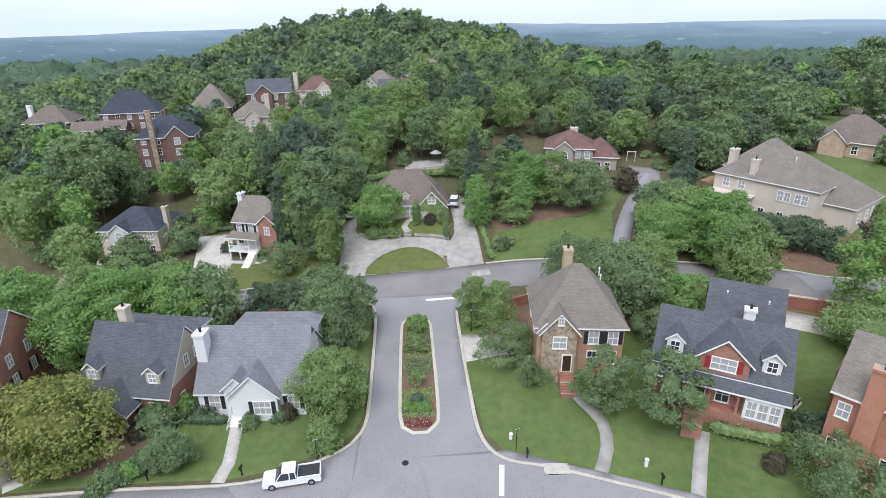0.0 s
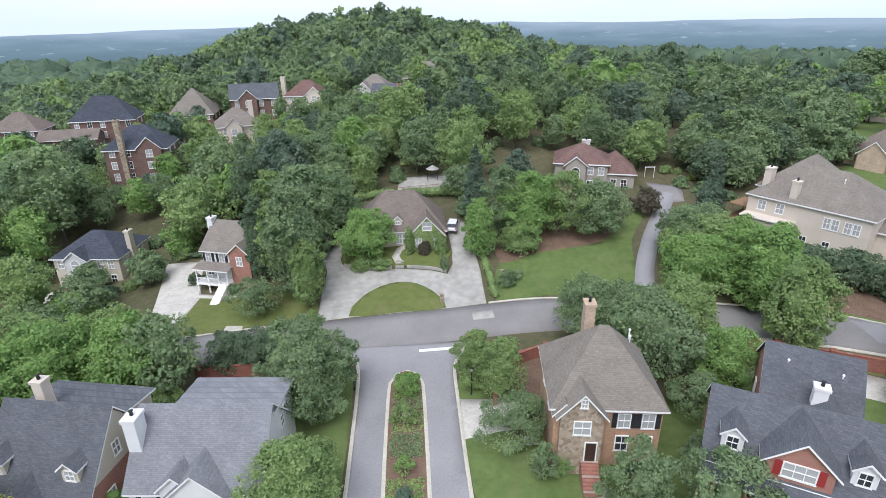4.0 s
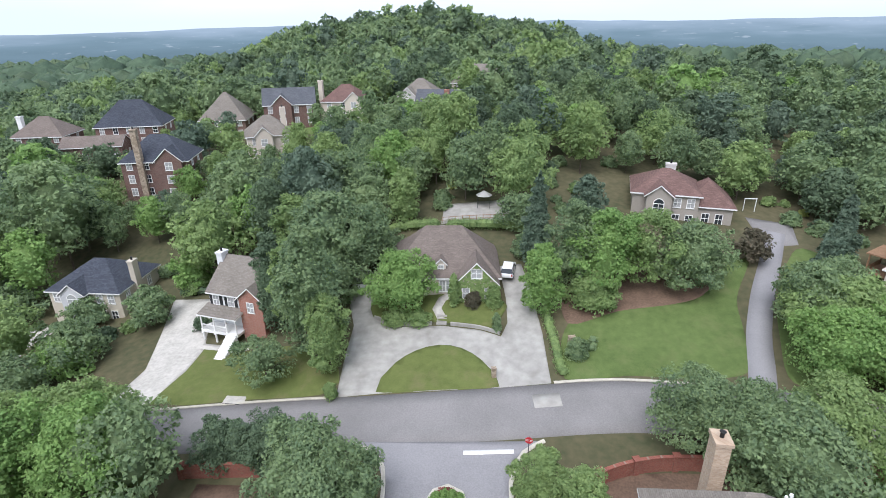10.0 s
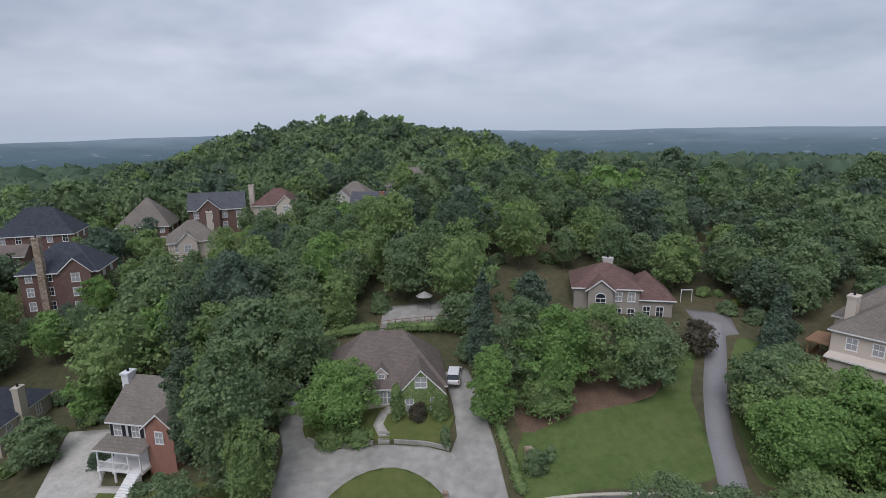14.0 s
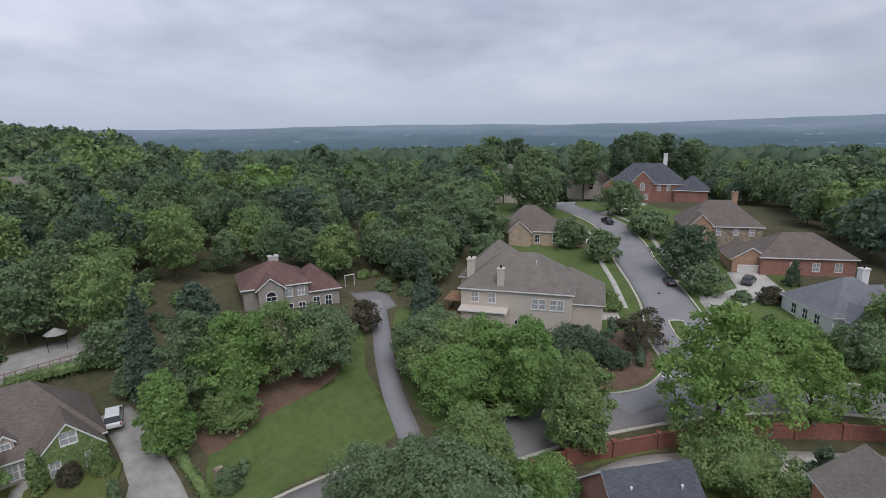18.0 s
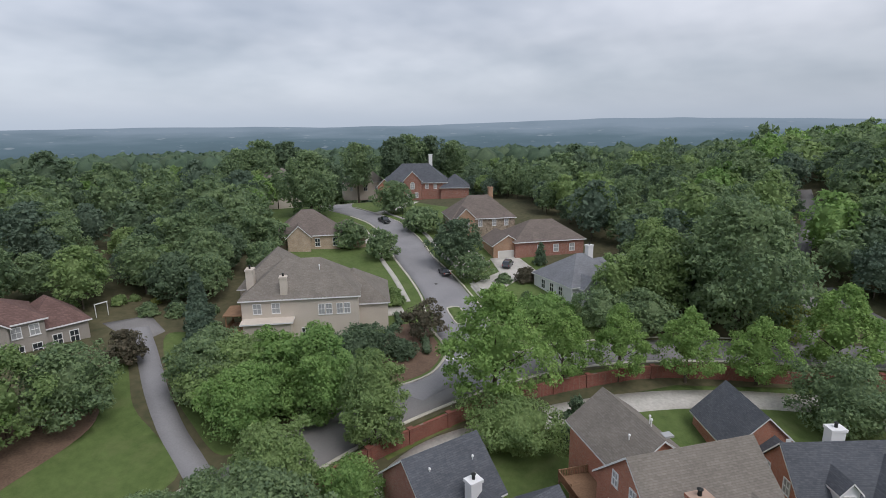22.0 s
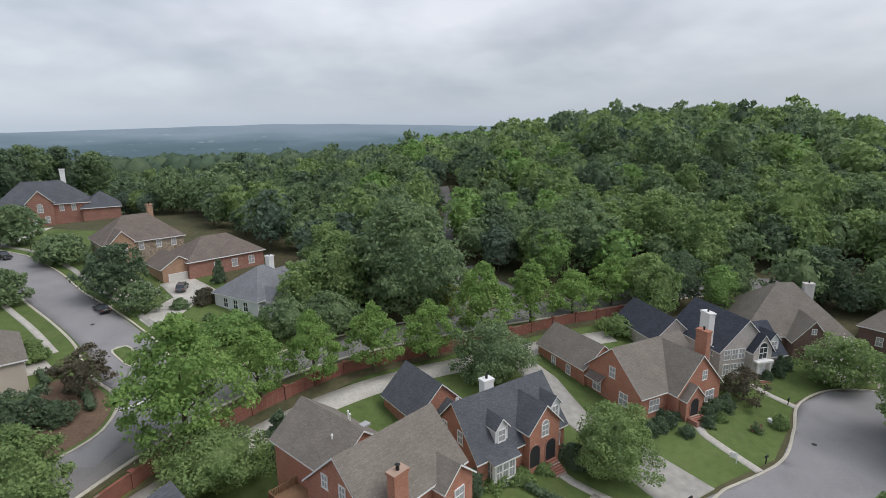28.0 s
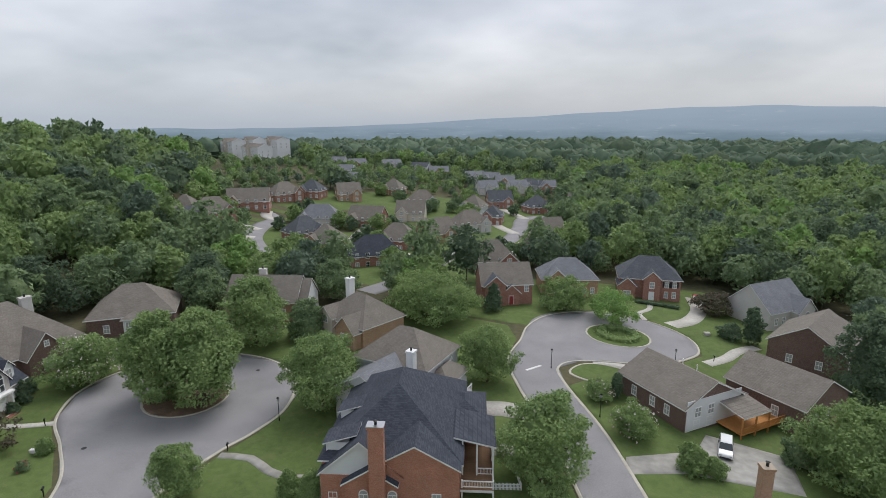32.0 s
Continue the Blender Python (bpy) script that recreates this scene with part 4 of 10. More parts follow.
def window_mesh(w, h, arch):
    key = ("window", w, h, arch)
    if key not in MESH:
        bm = bmesh.new()
        t = 0.1
        xs = [-w / 2 - 0.17, -w / 2 - t, -w / 2]
        n = max(2, round(w / 0.75))
        for k in range(1, n):
            xs += [-w / 2 + w * k / n - 0.025, -w / 2 + w * k / n + 0.025]
        xs += [w / 2, w / 2 + t, w / 2 + 0.17]
        zs = [-t - 0.07, -t, 0, h * 0.49, h * 0.535, h, h + t]
        bars = {3 + 2 * k for k in range(n - 1)}
        last = len(xs) - 2

        def solid(i, j):
            if j == 0:
                return True
            if i in (0, last):
                return False
            return j in (1, 3, 5) or i in (1, last - 1) or i in bars
        lattice(bm, xs, zs, solid, -0.1, 0.02)
        if arch:
            n = 8
            R = [[[bm.verts.new((r * math.cos(math.pi * i / n), y, h + t + r * math.sin(math.pi * i / n))) for i in range(n + 1)] for r in (w / 2, w / 2 + t)] for y in (-0.1, 0.02)]
            for i in range(n):
                bm.faces.new((R[0][0][i], R[0][1][i], R[0][1][i + 1], R[0][0][i + 1]))
                bm.faces.new((R[0][1][i], R[1][1][i], R[1][1][i + 1], R[0][1][i + 1]))
                bm.faces.new((R[1][0][i], R[0][0][i], R[0][0][i + 1], R[1][0][i + 1]))
            bmesh.ops.remove_doubles(bm, verts=bm.verts[:], dist=0.001)
        me = bpy.data.meshes.new("window")
        bm.to_mesh(me); bm.free(); me.materials.append(TRIM)
        MESH[key] = me
        for nm, mt in (("dark", GLASS), ("pale", GLASS_PALE)):
            bm = bmesh.new()
            box(bm, -w / 2, w / 2, -0.03, 0.01, 0, h)
            if arch:
                c = bm.verts.new((0, -0.03, h + t))
                vs = [bm.verts.new((w / 2 * math.cos(math.pi * i / 8), -0.03, h + t + w / 2 * math.sin(math.pi * i / 8))) for i in range(9)]
                for i in range(8):
                    bm.faces.new((c, vs[i + 1], vs[i]))
            me2 = bpy.data.meshes.new("pane")
            bm.to_mesh(me2); bm.free(); me2.materials.append(mt)
            MESH[("pane", w, h, arch, nm)] = me2
        bm = bmesh.new()
        lattice(bm, [-0.24, -0.19, 0.19, 0.24], [-0.05, 0.0] + [h * q / 12 for q in range(1, 13)] + [h + 0.05], lambda i, j: i != 1 or j % 2 == 0, -0.07, -0.02, True)
        me3 = bpy.data.meshes.new("shutter")
        bm.to_mesh(me3); bm.free(); me3.materials.append(BLACK_AND_SHADE)
        MESH[("shutter", w, h)] = me3
    return MESH[key]


SIDES = {"f": (0, -1, 0), "b": (0, 1, 180), "l": (-1, 0, -90), "r": (1, 0, 90)}


def side_pose(wing, side, u, z):
    x0, x1, y0, y1 = wing[:4]
    if side == "f":
        return pose(u, y0, z, 0, 0, 0)
    if side == "b":
        return pose(u, y1, z, 0, 0, 180)
    if side == "l":
        return pose(x0, u, z, 0, 0, -90)
    return pose(x1, u, z, 0, 0, 90)


def add_window(house, wing, side, u, z, w=0.95, h=1.5, pale=False, shut=False, arch=False):
    m = side_pose(wing, side, u, z)
    me = window_mesh(w, h, arch)
    win = share("window", me, house, m)
    share("pane", MESH[("pane", w, h, arch, "pale" if pale else "dark")], win, Matrix())
    if shut:
        for s in (-1, 1):
            share("shutter", MESH[("shutter", w, h)], win, pose(s * (w / 2 + 0.36), 0, 0), "black louvred shutter")


def slab_roof(bm, tops, faces, thick=0.22):
    """A roof shell: the slopes given, doubled downwards and closed round the rim."""
    up = [bm.verts.new(p) for p in tops]
    dn = [bm.verts.new((p[0], p[1], p[2] - thick)) for p in tops]
    edges = {}
    for f in faces:
        bm.faces.new([up[i] for i in f])
        bm.faces.new([dn[i] for i in reversed(f)])
        for a, b in zip(f, f[1:] + f[:1]):
            edges[(a, b)] = 1
    for a, b in edges:
        if (b, a) not in edges:
            bm.faces.new((up[b], up[a], dn[a], dn[b])).material_index = 1


def add_wing(house, wing, wall, roof, trim=None, over=0.45):
    """wing: x0, x1, y0, y1, foot, eave, kind of roof (hip, gx, gy, hx: ridge along x with hip ends), pitch."""
    x0, x1, y0, y1, foot, eave, kind, pitch = wing[:8]
    bm = bmesh.new()
    ym, xm = (y0 + y1) / 2, (x0 + x1) / 2
    if kind == "gx":
        zr = eave + (y1 - y0) / 2 * pitch
        prof = [(y0, foot), (y1, foot), (y1, eave), (ym, zr - 0.05), (y0, eave)]
        rings = [[bm.verts.new((x, y, z)) for y, z in prof] for x in (x0, x1)]
        bm.faces.new(rings[0][::-1]); bm.faces.new(rings[1])
    elif kind == "gy":
        zr = eave + (x1 - x0) / 2 * pitch
        prof = [(x0, foot), (x1, foot), (x1, eave), (xm, zr - 0.05), (x0, eave)]
        rings = [[bm.verts.new((x, y, z)) for x, z in prof] for y in (y0, y1)]
        bm.faces.new(rings[0]); bm.faces.new(rings[1][::-1])
    else:
        prof = [(x0, y0), (x1, y0), (x1, y1), (x0, y1)]
        tilt = pitch if kind == "flat" else 0
        rings = [[bm.verts.new((x, y, z + (tilt * (y - y0) if z == eave else 0))) for x, y in prof] for z in (foot, eave)]
        bm.faces.new(rings[0][::-1]); bm.faces.new(rings[1])
    k = len(prof)
    for i in range(k):
        bm.faces.new((rings[0][i], rings[0][(i + 1) % k], rings[1][(i + 1) % k], rings[1][i]))
    bmesh.ops.recalc_face_normals(bm, faces=bm.faces[:])
    part("wall", bm, wall, house)
    o = over
    ze = eave - o * pitch + 0.12
    X0, X1, Y0, Y1 = x0 - o, x1 + o, y0 - o, y1 + o
    bm = bmesh.new()
    if kind == "gx":
        zr = ze + (Y1 - Y0) / 2 * pitch
        X0, X1 = x0 - 0.3, x1 + 0.3
        slab_roof(bm, [(X0, Y0, ze), (X1, Y0, ze), (X1, ym, zr), (X0, ym, zr), (X1, Y1, ze), (X0, Y1, ze)], [[0, 1, 2, 3], [3, 2, 4, 5]])
    elif kind == "gy":
        zr = ze + (X1 - X0) / 2 * pitch
        Y0, Y1 = y0 - 0.3, y1 + 0.3
        slab_roof(bm, [(X0, Y0, ze), (X0, Y1, ze), (xm, Y1, zr), (xm, Y0, zr), (X1, Y1, ze), (X1, Y0, ze)], [[1, 0, 3, 2], [4, 2, 3, 5]])
    elif kind == "flat":
        slab_roof(bm, [(X0, Y0, ze), (X1, Y0, ze), (X1, Y1, ze + pitch * (Y1 - Y0)), (X0, Y1, ze + pitch * (Y1 - Y0))], [[0, 1, 2, 3]])
    else:
        w, d = X1 - X0, Y1 - Y0
        if w >= d:
            r, zr = d / 2, ze + d / 2 * pitch
            a, b = (X0 + r * 0.95, ym, zr), (X1 - r * 0.95, ym, zr)
            slab_roof(bm, [(X0, Y0, ze), (X1, Y0, ze), (X1, Y1, ze), (X0, Y1, ze), a, b], [[0, 1, 5, 4], [1, 2, 5], [2, 3, 4, 5], [3, 0, 4]])
        else:
            r, zr = w / 2, ze + w / 2 * pitch
            a, b = (xm, Y0 + r * 0.95, zr), (xm, Y1 - r * 0.95, zr)
            slab_roof(bm, [(X0, Y0, ze), (X1, Y0, ze), (X1, Y1, ze), (X0, Y1, ze), a, b], [[0, 1, 4], [1, 2, 5, 4], [2, 3, 5], [3, 0, 4, 5]])
    part("roof", bm, [roof, trim or TRIM], house)
    return wing


def add_chimney(house, x, y, w, d, z0, z1, material, label=""):
    bm = bmesh.new()
    box(bm, x - w / 2, x + w / 2, y - d / 2, y + d / 2, z0, z1 - 0.3)
    box(bm, x - w / 2 - 0.1, x + w / 2 + 0.1, y - d / 2 - 0.1, y + d / 2 + 0.1, z1 - 0.3, z1)
    ch = part("chimney", bm, material, house, label)
    bm = bmesh.new()
    tube(bm, x, y, z1, z1 + 0.45, 0.17, 0.15)
    tube(bm, x, y, z1 + 0.5, z1 + 0.58, 0.26, 0.05)
    part("flue", bm, METAL, ch)


def add_dormer(house, x, y, z, w, d, h, wall, roof, pitch=0.9, pale=True):
    """A dormer whose face stands at y, sill at z, running back d into the roof."""
    wing = (x - w / 2, x + w / 2, y, y + d, z - 0.4, z + h, "gy", pitch)
    add_wing(house, wing, wall, roof, over=0.22)
    add_window(house, wing, "f", x, z + 0.25, w * 0.5, h * 0.68, pale=pale)


def add_steps(house, x, y, w, n, ztop, material=None, rise=0.18, run=0.3, name="step"):
    st = new("front_steps")
    st.parent = house
    for i in range(n):
        bm = bmesh.new()
        box(bm, x - w / 2, x + w / 2, y - (i + 1) * run, y - i * run, ztop - n * rise - 1.2, ztop - i * rise)
        part(name, bm, material or BRICK, st)


def archway(house, x, y, z, w, h):
    """An arched porch entry in a front wall at y: pale step, flat black panel painted as its shade, and a brick rim."""
    n = 12
    rim = [(x - w / 2, z)] + [(x - w / 2 * math.cos(math.pi * i / n), z + h - w / 2 + w / 2 * math.sin(math.pi * i / n)) for i in range(n + 1)] + [(x + w / 2, z)]
    bm = bmesh.new()
    f = bm.faces.new([bm.verts.new((u, y - 0.012, v)) for u, v in rim])
    e = bmesh.ops.extrude_face_region(bm, geom=[f])
    bmesh.ops.translate(bm, vec=(0, 0.2, 0), verts=[q for q in e["geom"] if isinstance(q, bmesh.types.BMVert)])
    bmesh.ops.recalc_face_normals(bm, faces=bm.faces[:])
    part("arch_shade_panel", bm, BLACK_AND_SHADE, house, "flat black panel painted as the porch archway's shade")
    bm = bmesh.new()
    outer = [(x + (u - x) * (1 + 0.36 / w), z if v == z else v + 0.18 * (v - z) / h) for u, v in rim]
    A, B = [[bm.verts.new((u, y - 0.06, v)) for u, v in q] for q in (rim, outer)]
    C, D = [[bm.verts.new((u, y + 0.02, v)) for u, v in q] for q in (rim, outer)]
    for i in range(len(rim) - 1):
        for P, Q in ((A, B), (B, D), (C, A)):
            bm.faces.new((P[i], P[i + 1], Q[i + 1], Q[i]))
    bmesh.ops.recalc_face_normals(bm, faces=bm.faces[:])
    part("arch_rim", bm, BRICK, house)


def add_posts(house, pts, z0, z1, r=0.12, material=None):
    for x, y in pts:
        bm = bmesh.new()
        box(bm, x - r * 1.3, x + r * 1.3, y - r * 1.3, y + r * 1.3, z0, z0 + 0.2)
        tube(bm, x, y, z0 + 0.2, z1 - 0.15, r, r * 0.9, 10)
        box(bm, x - r * 1.3, x + r * 1.3, y - r * 1.3, y + r * 1.3, z1 - 0.15, z1)
        part("column", bm, material or TRIM, house)


def add_door(house, wing, side, u, z, w=1.0, h=2.1, material=None, name="door"):
    bm = bmesh.new()
    cols = 2 if w < 2.5 else 4
    xs = [-w / 2]
    for k in range(cols):
        xs += [-w / 2 + w * (k + 0.16) / cols, -w / 2 + w * (k + 0.86) / cols]
    zs = [0] + [h * q for k in range(3) for q in (0.07 + 0.31 * k, 0.31 + 0.31 * k)] + [h]
    lattice(bm, xs + [w / 2], zs, lambda i, j: i % 2 == 0 or j % 2 == 0, -0.07, -0.03, True)
    dr = part(name, bm, material or DOORC, house)
    dr.matrix_basis = side_pose(wing, side, u, z)
    bm = bmesh.new()
    for x0, x1, z0, z1 in ((-w / 2 - 0.12, -w / 2, 0, h + 0.12), (w / 2, w / 2 + 0.12, 0, h + 0.12), (-w / 2, w / 2, h, h + 0.12)):
        box(bm, x0, x1, -0.09, 0.02, z0, z1)
    part("door_frame", bm, TRIM, dr)
    bm = bmesh.new()
    box(bm, w * 0.34, w * 0.40, -0.12, -0.05, h * 0.45, h * 0.5)
    part("handle", bm, METAL, dr)


def add_vents(house, pts):
    for x, y, z in pts:
        bm = bmesh.new()
        tube(bm, x, y, z - 0.6, z + 0.45, 0.07, 0.07)
        tube(bm, x, y, z + 0.45, z + 0.6, 0.14, 0.1)
        part("vent_pipe", bm, TRIM, house)


HOUSES = []


def house_at(x, y, z, yaw, label, name="house", keep=11):
    HOUSES.append((x, y, keep))
    return thing(name, pose(x, y, z, 0, 0, yaw), label, "house")


def row_windows(h, wing, side, us, z, w=0.95, hh=1.5, **k):
    for u in us:
        add_window(h, wing, side, u, z, w, hh, **k)


# brick and stone house by the entry street
h = house_at(17.6, 60.0, -0.2, -3, "two-storey brick house with stone front gable and tan hip roof")
wA = add_wing(h, (-5.2, 5.2, -4.4, 5.6, -6, 6.7, "hip", 1.12), BRICK_TAN, R_TAN)
wA2 = add_wing(h, (-4.7, -0.6, -5.6, 0, -6, 6.3, "gy", 1.15), STONE, R_TAN)
add_wing(h, (-5.2, -3.2, -5.0, 0, -6, 6.0, "gy", 1.15), BRICK_TAN, R_TAN, over=0.25)
add_window(h, wA2, "f", -2.6, 4.0, 1.5, 1.5, pale=True)
add_window(h, wA2, "f", -2.6, 7.2, 0.5, 0.8, pale=True, arch=True)
row_windows(h, wA, "f", (1.6, 3.9), 4.0, 1.1, 1.6, shut=True, pale=True)
row_windows(h, wA, "f", (1.6, 3.9), 1.2, 1.1, 1.7)
row_windows(h, wA, "l", (-1.5, 2.5), 4.0, 0.9, 1.5)
row_windows(h, wA, "r", (-1.5, 2.5), 4.0, 0.9, 1.5)
row_windows(h, wA, "b", (-3, 0, 3), 4.0, 0.9, 1.5)
add_door(h, wA2, "f", -1.6, 0.8, 1.0, 2.2)
add_steps(h, -1.6, -5.6, 1.7, 9, 0.8)
add_chimney(h, -0.4, 5.9, 1.1, 1.5, -5, 12.2, BRICK_PALE, "tall pale tan brick chimney")
add_vents(h, [(3.0, 2.0, 10.6), (3.6, 3.4, 9.0)])

# brick house with dormers
h = house_at(32.2, 51.4, 0.1, -26.6, "brick house with dark slate roof, two dormers and columned porch")
wB = add_wing(h, (-6.6, 6.4, -4.7, 4.8, -5, 5.5, "gx", 0.86), BRICK, R_SLATE)
wB2 = add_wing(h, (-1.9, 6.2, 6.6, 15.4, -5, 5.4, "gx", 0.86), BRICK, R_SLATE)
add_wing(h, (1.2, 5.4, 3.0, 9.0, -5, 5.2, "gy", 0.8), BRICK, R_SLATE, over=0.2)
wBg = add_wing(h, (-2.2, 2.6, -5.0, 0, 4.4, 7.3, "gy", 0.92), BRICK, R_SLATE)
add_window(h, wBg, "f", 0.2, 5.9, 2.3, 1.35, pale=True)
for s in (-1, 1):
    bm = bmesh.new(); box(bm, 0.2 + s * 1.55 - 0.26, 0.2 + s * 1.55 + 0.26, -5.06, -4.99, 5.85, 7.3); part("shutter", bm, DOORRED, h, "dark red shutter")
add_dormer(h, -4.7, -4.0, 6.1, 1.7, 4, 1.7, WHITE_SIDE, R_SLATE, pale=False)
add_dormer(h, 4.6, -4.0, 6.1, 1.7, 4, 1.7, WHITE_SIDE, R_SLATE, pale=False)
bm = bmesh.new(); slab_roof(bm, [(-6.9, -6.3, 4.3), (6.7, -6.3, 4.3), (6.7, -4.6, 5.5), (-6.9, -4.6, 5.5)], [[0, 1, 2, 3]]); part("porch_roof", bm, [R_SLATE, TRIM], h)
bm = bmesh.new(); box(bm, -3.4, 6.4, -6.0, -4.7, -5, 1.4); part("porch_floor", bm, BRICK, h)
add_posts(h, [(-3.1, -5.8), (-0.6, -5.8), (2.1, -5.8)], 1.4, 4.3, 0.17, BRICK)
wBb = add_wing(h, (2.7, 6.2, -6.0, -4.7, 1.2, 4.2, "flat", 0.3), WHITE_SIDE, R_SLATE, over=0.1)
row_windows(h, wBb, "f", (3.4, 4.45, 5.5), 1.7, 0.8, 1.9, pale=True)
row_windows(h, wB, "f", (0.7,), 1.9, 1.2, 1.8)
add_door(h, wB, "f", -1.6, 1.4, 1.1, 2.2)
add_steps(h, -1.7, -6.0, 1.9, 9, 1.4)
row_windows(h, wB, "r", (-1.5, 1.8), 1.8, 0.9, 1.6)
row_windows(h, wB, "r", (0,), 5.8, 0.9, 1.5)
row_windows(h, wB2, "l", (9, 12.5), 1.8, 0.9, 1.5)
row_windows(h, wB2, "r", (9, 12.5), 1.8, 0.9, 1.5)
add_chimney(h, 2.6, 6.4, 1.2, 1.0, 6, 8.1, TRIM, "short white chimney")
add_vents(h, [(0.0, 9.6, 7.8), (4.6, 9.2, 7.6)])

# white gabled cottage
h = house_at(-21.8, 56.5, -3.0, 0, "white-sided cottage with grey roof, two front gables and white chimney")
wL = add_wing(h, (-6.2, 6.3, -5.4, 5.2, -2.5, 3.7, "gx", 1.02), WHITE_SIDE, R_GREY)
wLr = add_wing(h, (-3.6, 6.2, 0.5, 6.4, 0, 7.8, "flat", -0.12), WHITE_SIDE, R_GREY)
wLg = add_wing(h, (-2.0, 3.4, -6.4, 0, -2.5, 3.7, "gy", 0.95), WHITE_SIDE, R_GREY)
wLh = add_wing(h, (-2.8, 0.2, -6.0, 0, -2.5, 4.3, "gy", 0.95), WHITE_SIDE, R_GREY, over=0.3)
add_window(h, wLg, "f", 1.6, 1.0, 1.9, 1.7, pale=True, shut=True)
row_windows(h, wL, "f", (-4.3, 5.0), 1.0, 1.2, 1.7, pale=True, shut=True)
row_windows(h, wL, "r", (-2, 2.4), 4.4, 0.8, 1.3)
row_windows(h, wLr, "r", (3.5,), 4.6, 0.9, 1.4)
row_windows(h, wLr, "b", (-2, 1.5, 4.5), 4.6, 0.9, 1.4)
add_door(h, wLh, "f", -1.4, 0.7, 1.0, 2.1, GLASS)
add_steps(h, -1.4, -6.0, 1.6, 7, 0.7, TRIM)
for s in (-1, 1):
    bm = bmesh.new()
    for i in range(8):
        box(bm, -1.4 + s * 0.85 - 0.03, -1.4 + s * 0.85 + 0.03, -6.1 - i * 0.28, -6.04 - i * 0.28, -1.0 - i * 0.12, 1.7 - i * 0.18)
    box(bm, -1.4 + s * 0.85 - 0.05, -1.4 + s * 0.85 + 0.05, -6.2, -6.0, -1, 1.85)
    part("railing", bm, TRIM, h)
add_chimney(h, -5.9, -2.4, 1.2, 1.7, -2, 9.7, WHITE_SIDE, "tall white-sided chimney")

# beige and brick house with dormers
h = house_at(-35.6, 55.6, -3.2, -7, "brick and beige-sided house with slate roof and arched porch")
wK = add_wing(h, (-5.6, 5.4, -4.8, 5.0, -2.5, 4.0, "gx", 1.25), BRICK, R_SLATE)
wKg = add_wing(h, (-5.4, 5.2, 1.6, 5.6, 3, 8.3, "flat", -0.12), BEIGE_SIDE, R_SLATE)
bm = bmesh.new()
vs = [bm.verts.new((5.43, y, z)) for y, z in ((-4.6, 4.2), (4.8, 4.2), (0.1, 9.9))]
vb = [bm.verts.new((5.3, v.co.y, v.co.z)) for v in vs]
bm.faces.new(vs); bm.faces.new(vb[::-1])
for i in range(3):
    bm.faces.new((vs[i], vb[i], vb[(i + 1) % 3], vs[(i + 1) % 3]))
part("gable_siding", bm, BEIGE_SIDE, h)
row_windows(h, wK, "r", (-0.6, 1.6), 5.2, 0.8, 1.4, pale=True)
row_windows(h, wK, "r", (-2.5, 1.5), 1.0, 0.9, 1.5, pale=True)
wKp = add_wing(h, (-3.2, 1.4, -7.4, -2, 2.2, 3.0, "gy", 0.95), BEIGE_SIDE, R_SLATE)
bm = bmesh.new(); box(bm, -3.2, 1.4, -7.4, -4.8, -2.5, 0.9); part("porch_floor", bm, BRICK, h)
add_posts(h, [(-3.0, -7.2), (1.2, -7.2), (-1.9, -7.2), (0.2, -7.2)], 0.9, 2.6, 0.15, TRIM)
add_steps(h, -0.9, -7.4, 2.2, 5, 0.9)
add_dormer(h, 3.4, -4.2, 4.8, 1.7, 4, 1.6, BEIGE_SIDE, R_SLATE)
add_dormer(h, -4.2, -4.2, 4.8, 1.7, 4, 1.6, BEIGE_SIDE, R_SLATE)
add_window(h, wK, "f", 3.4, 0.9, 1.3, 1.7, pale=True)
add_door(h, wK, "f", -0.9, 0.9, 1.2, 2.2)
add_chimney(h, -3.0, 1.6, 1.1, 1.1, 6, 11.5, STUCCO, "cream chimney")

# brick house at the far edge of the same row
h = house_at(-60.5, 58.5, -3.6, 8, "two-storey red brick house with slate roof")
w = add_wing(h, (-6, 6, -5, 5, -2, 6, "gx", 0.9), BRICK, R_SLATE)
row_windows(h, w, "r", (-2.5, 1.5), 0.9, 0.9, 1.5, pale=True, shut=True)
row_windows(h, w, "r", (-2.5, 1.5), 3.8, 0.9, 1.5, pale=True)
row_windows(h, w, "f", (-4, 0, 4), 3.8, 0.9, 1.5, pale=True)

# the ivy-clad house at the head of the entry street
h = house_at(-6.6, 108.3, 3.1, 4, "cream stucco house with brown roof and ivy-covered front gable")
wC = add_wing(h, (-8.2, 7.8, -4.6, 6.6, -3, 3.1, "hip", 0.98), STUCCO, R_BROWN)
add_wing(h, (-8.4, -1.5, -1.5, 7.4, -3, 3.1, "hip", 0.85), STUCCO, R_BROWN)
wCg = add_wing(h, (1.6, 7.4, -6.6, 1, -3, 2.9, "gy", 1.05), STUCCO, R_BROWN)
row_windows(h, wCg, "f", (3.0, 6.2), 0.4, 0.9, 1.6, pale=True)
add_window(h, wCg, "f", 4.5, 3.6, 1.4, 1.3, pale=True)
row_windows(h, wC, "f", (-6, -3.6, -0.4, 0.6), 0.5, 0.8, 1.7, pale=True)
add_dormer(h, -0.6, -4.0, 3.0, 1.5, 4.5, 1.7, STUCCO, R_BROWN, 1.0)
add_dormer(h, -3.0, -4.0, 3.0, 1.5, 4.5, 1.7, STUCCO, R_BROWN, 1.0)
add_door(h, wC, "f", 1.2, 0.2, 1.0, 2.1)
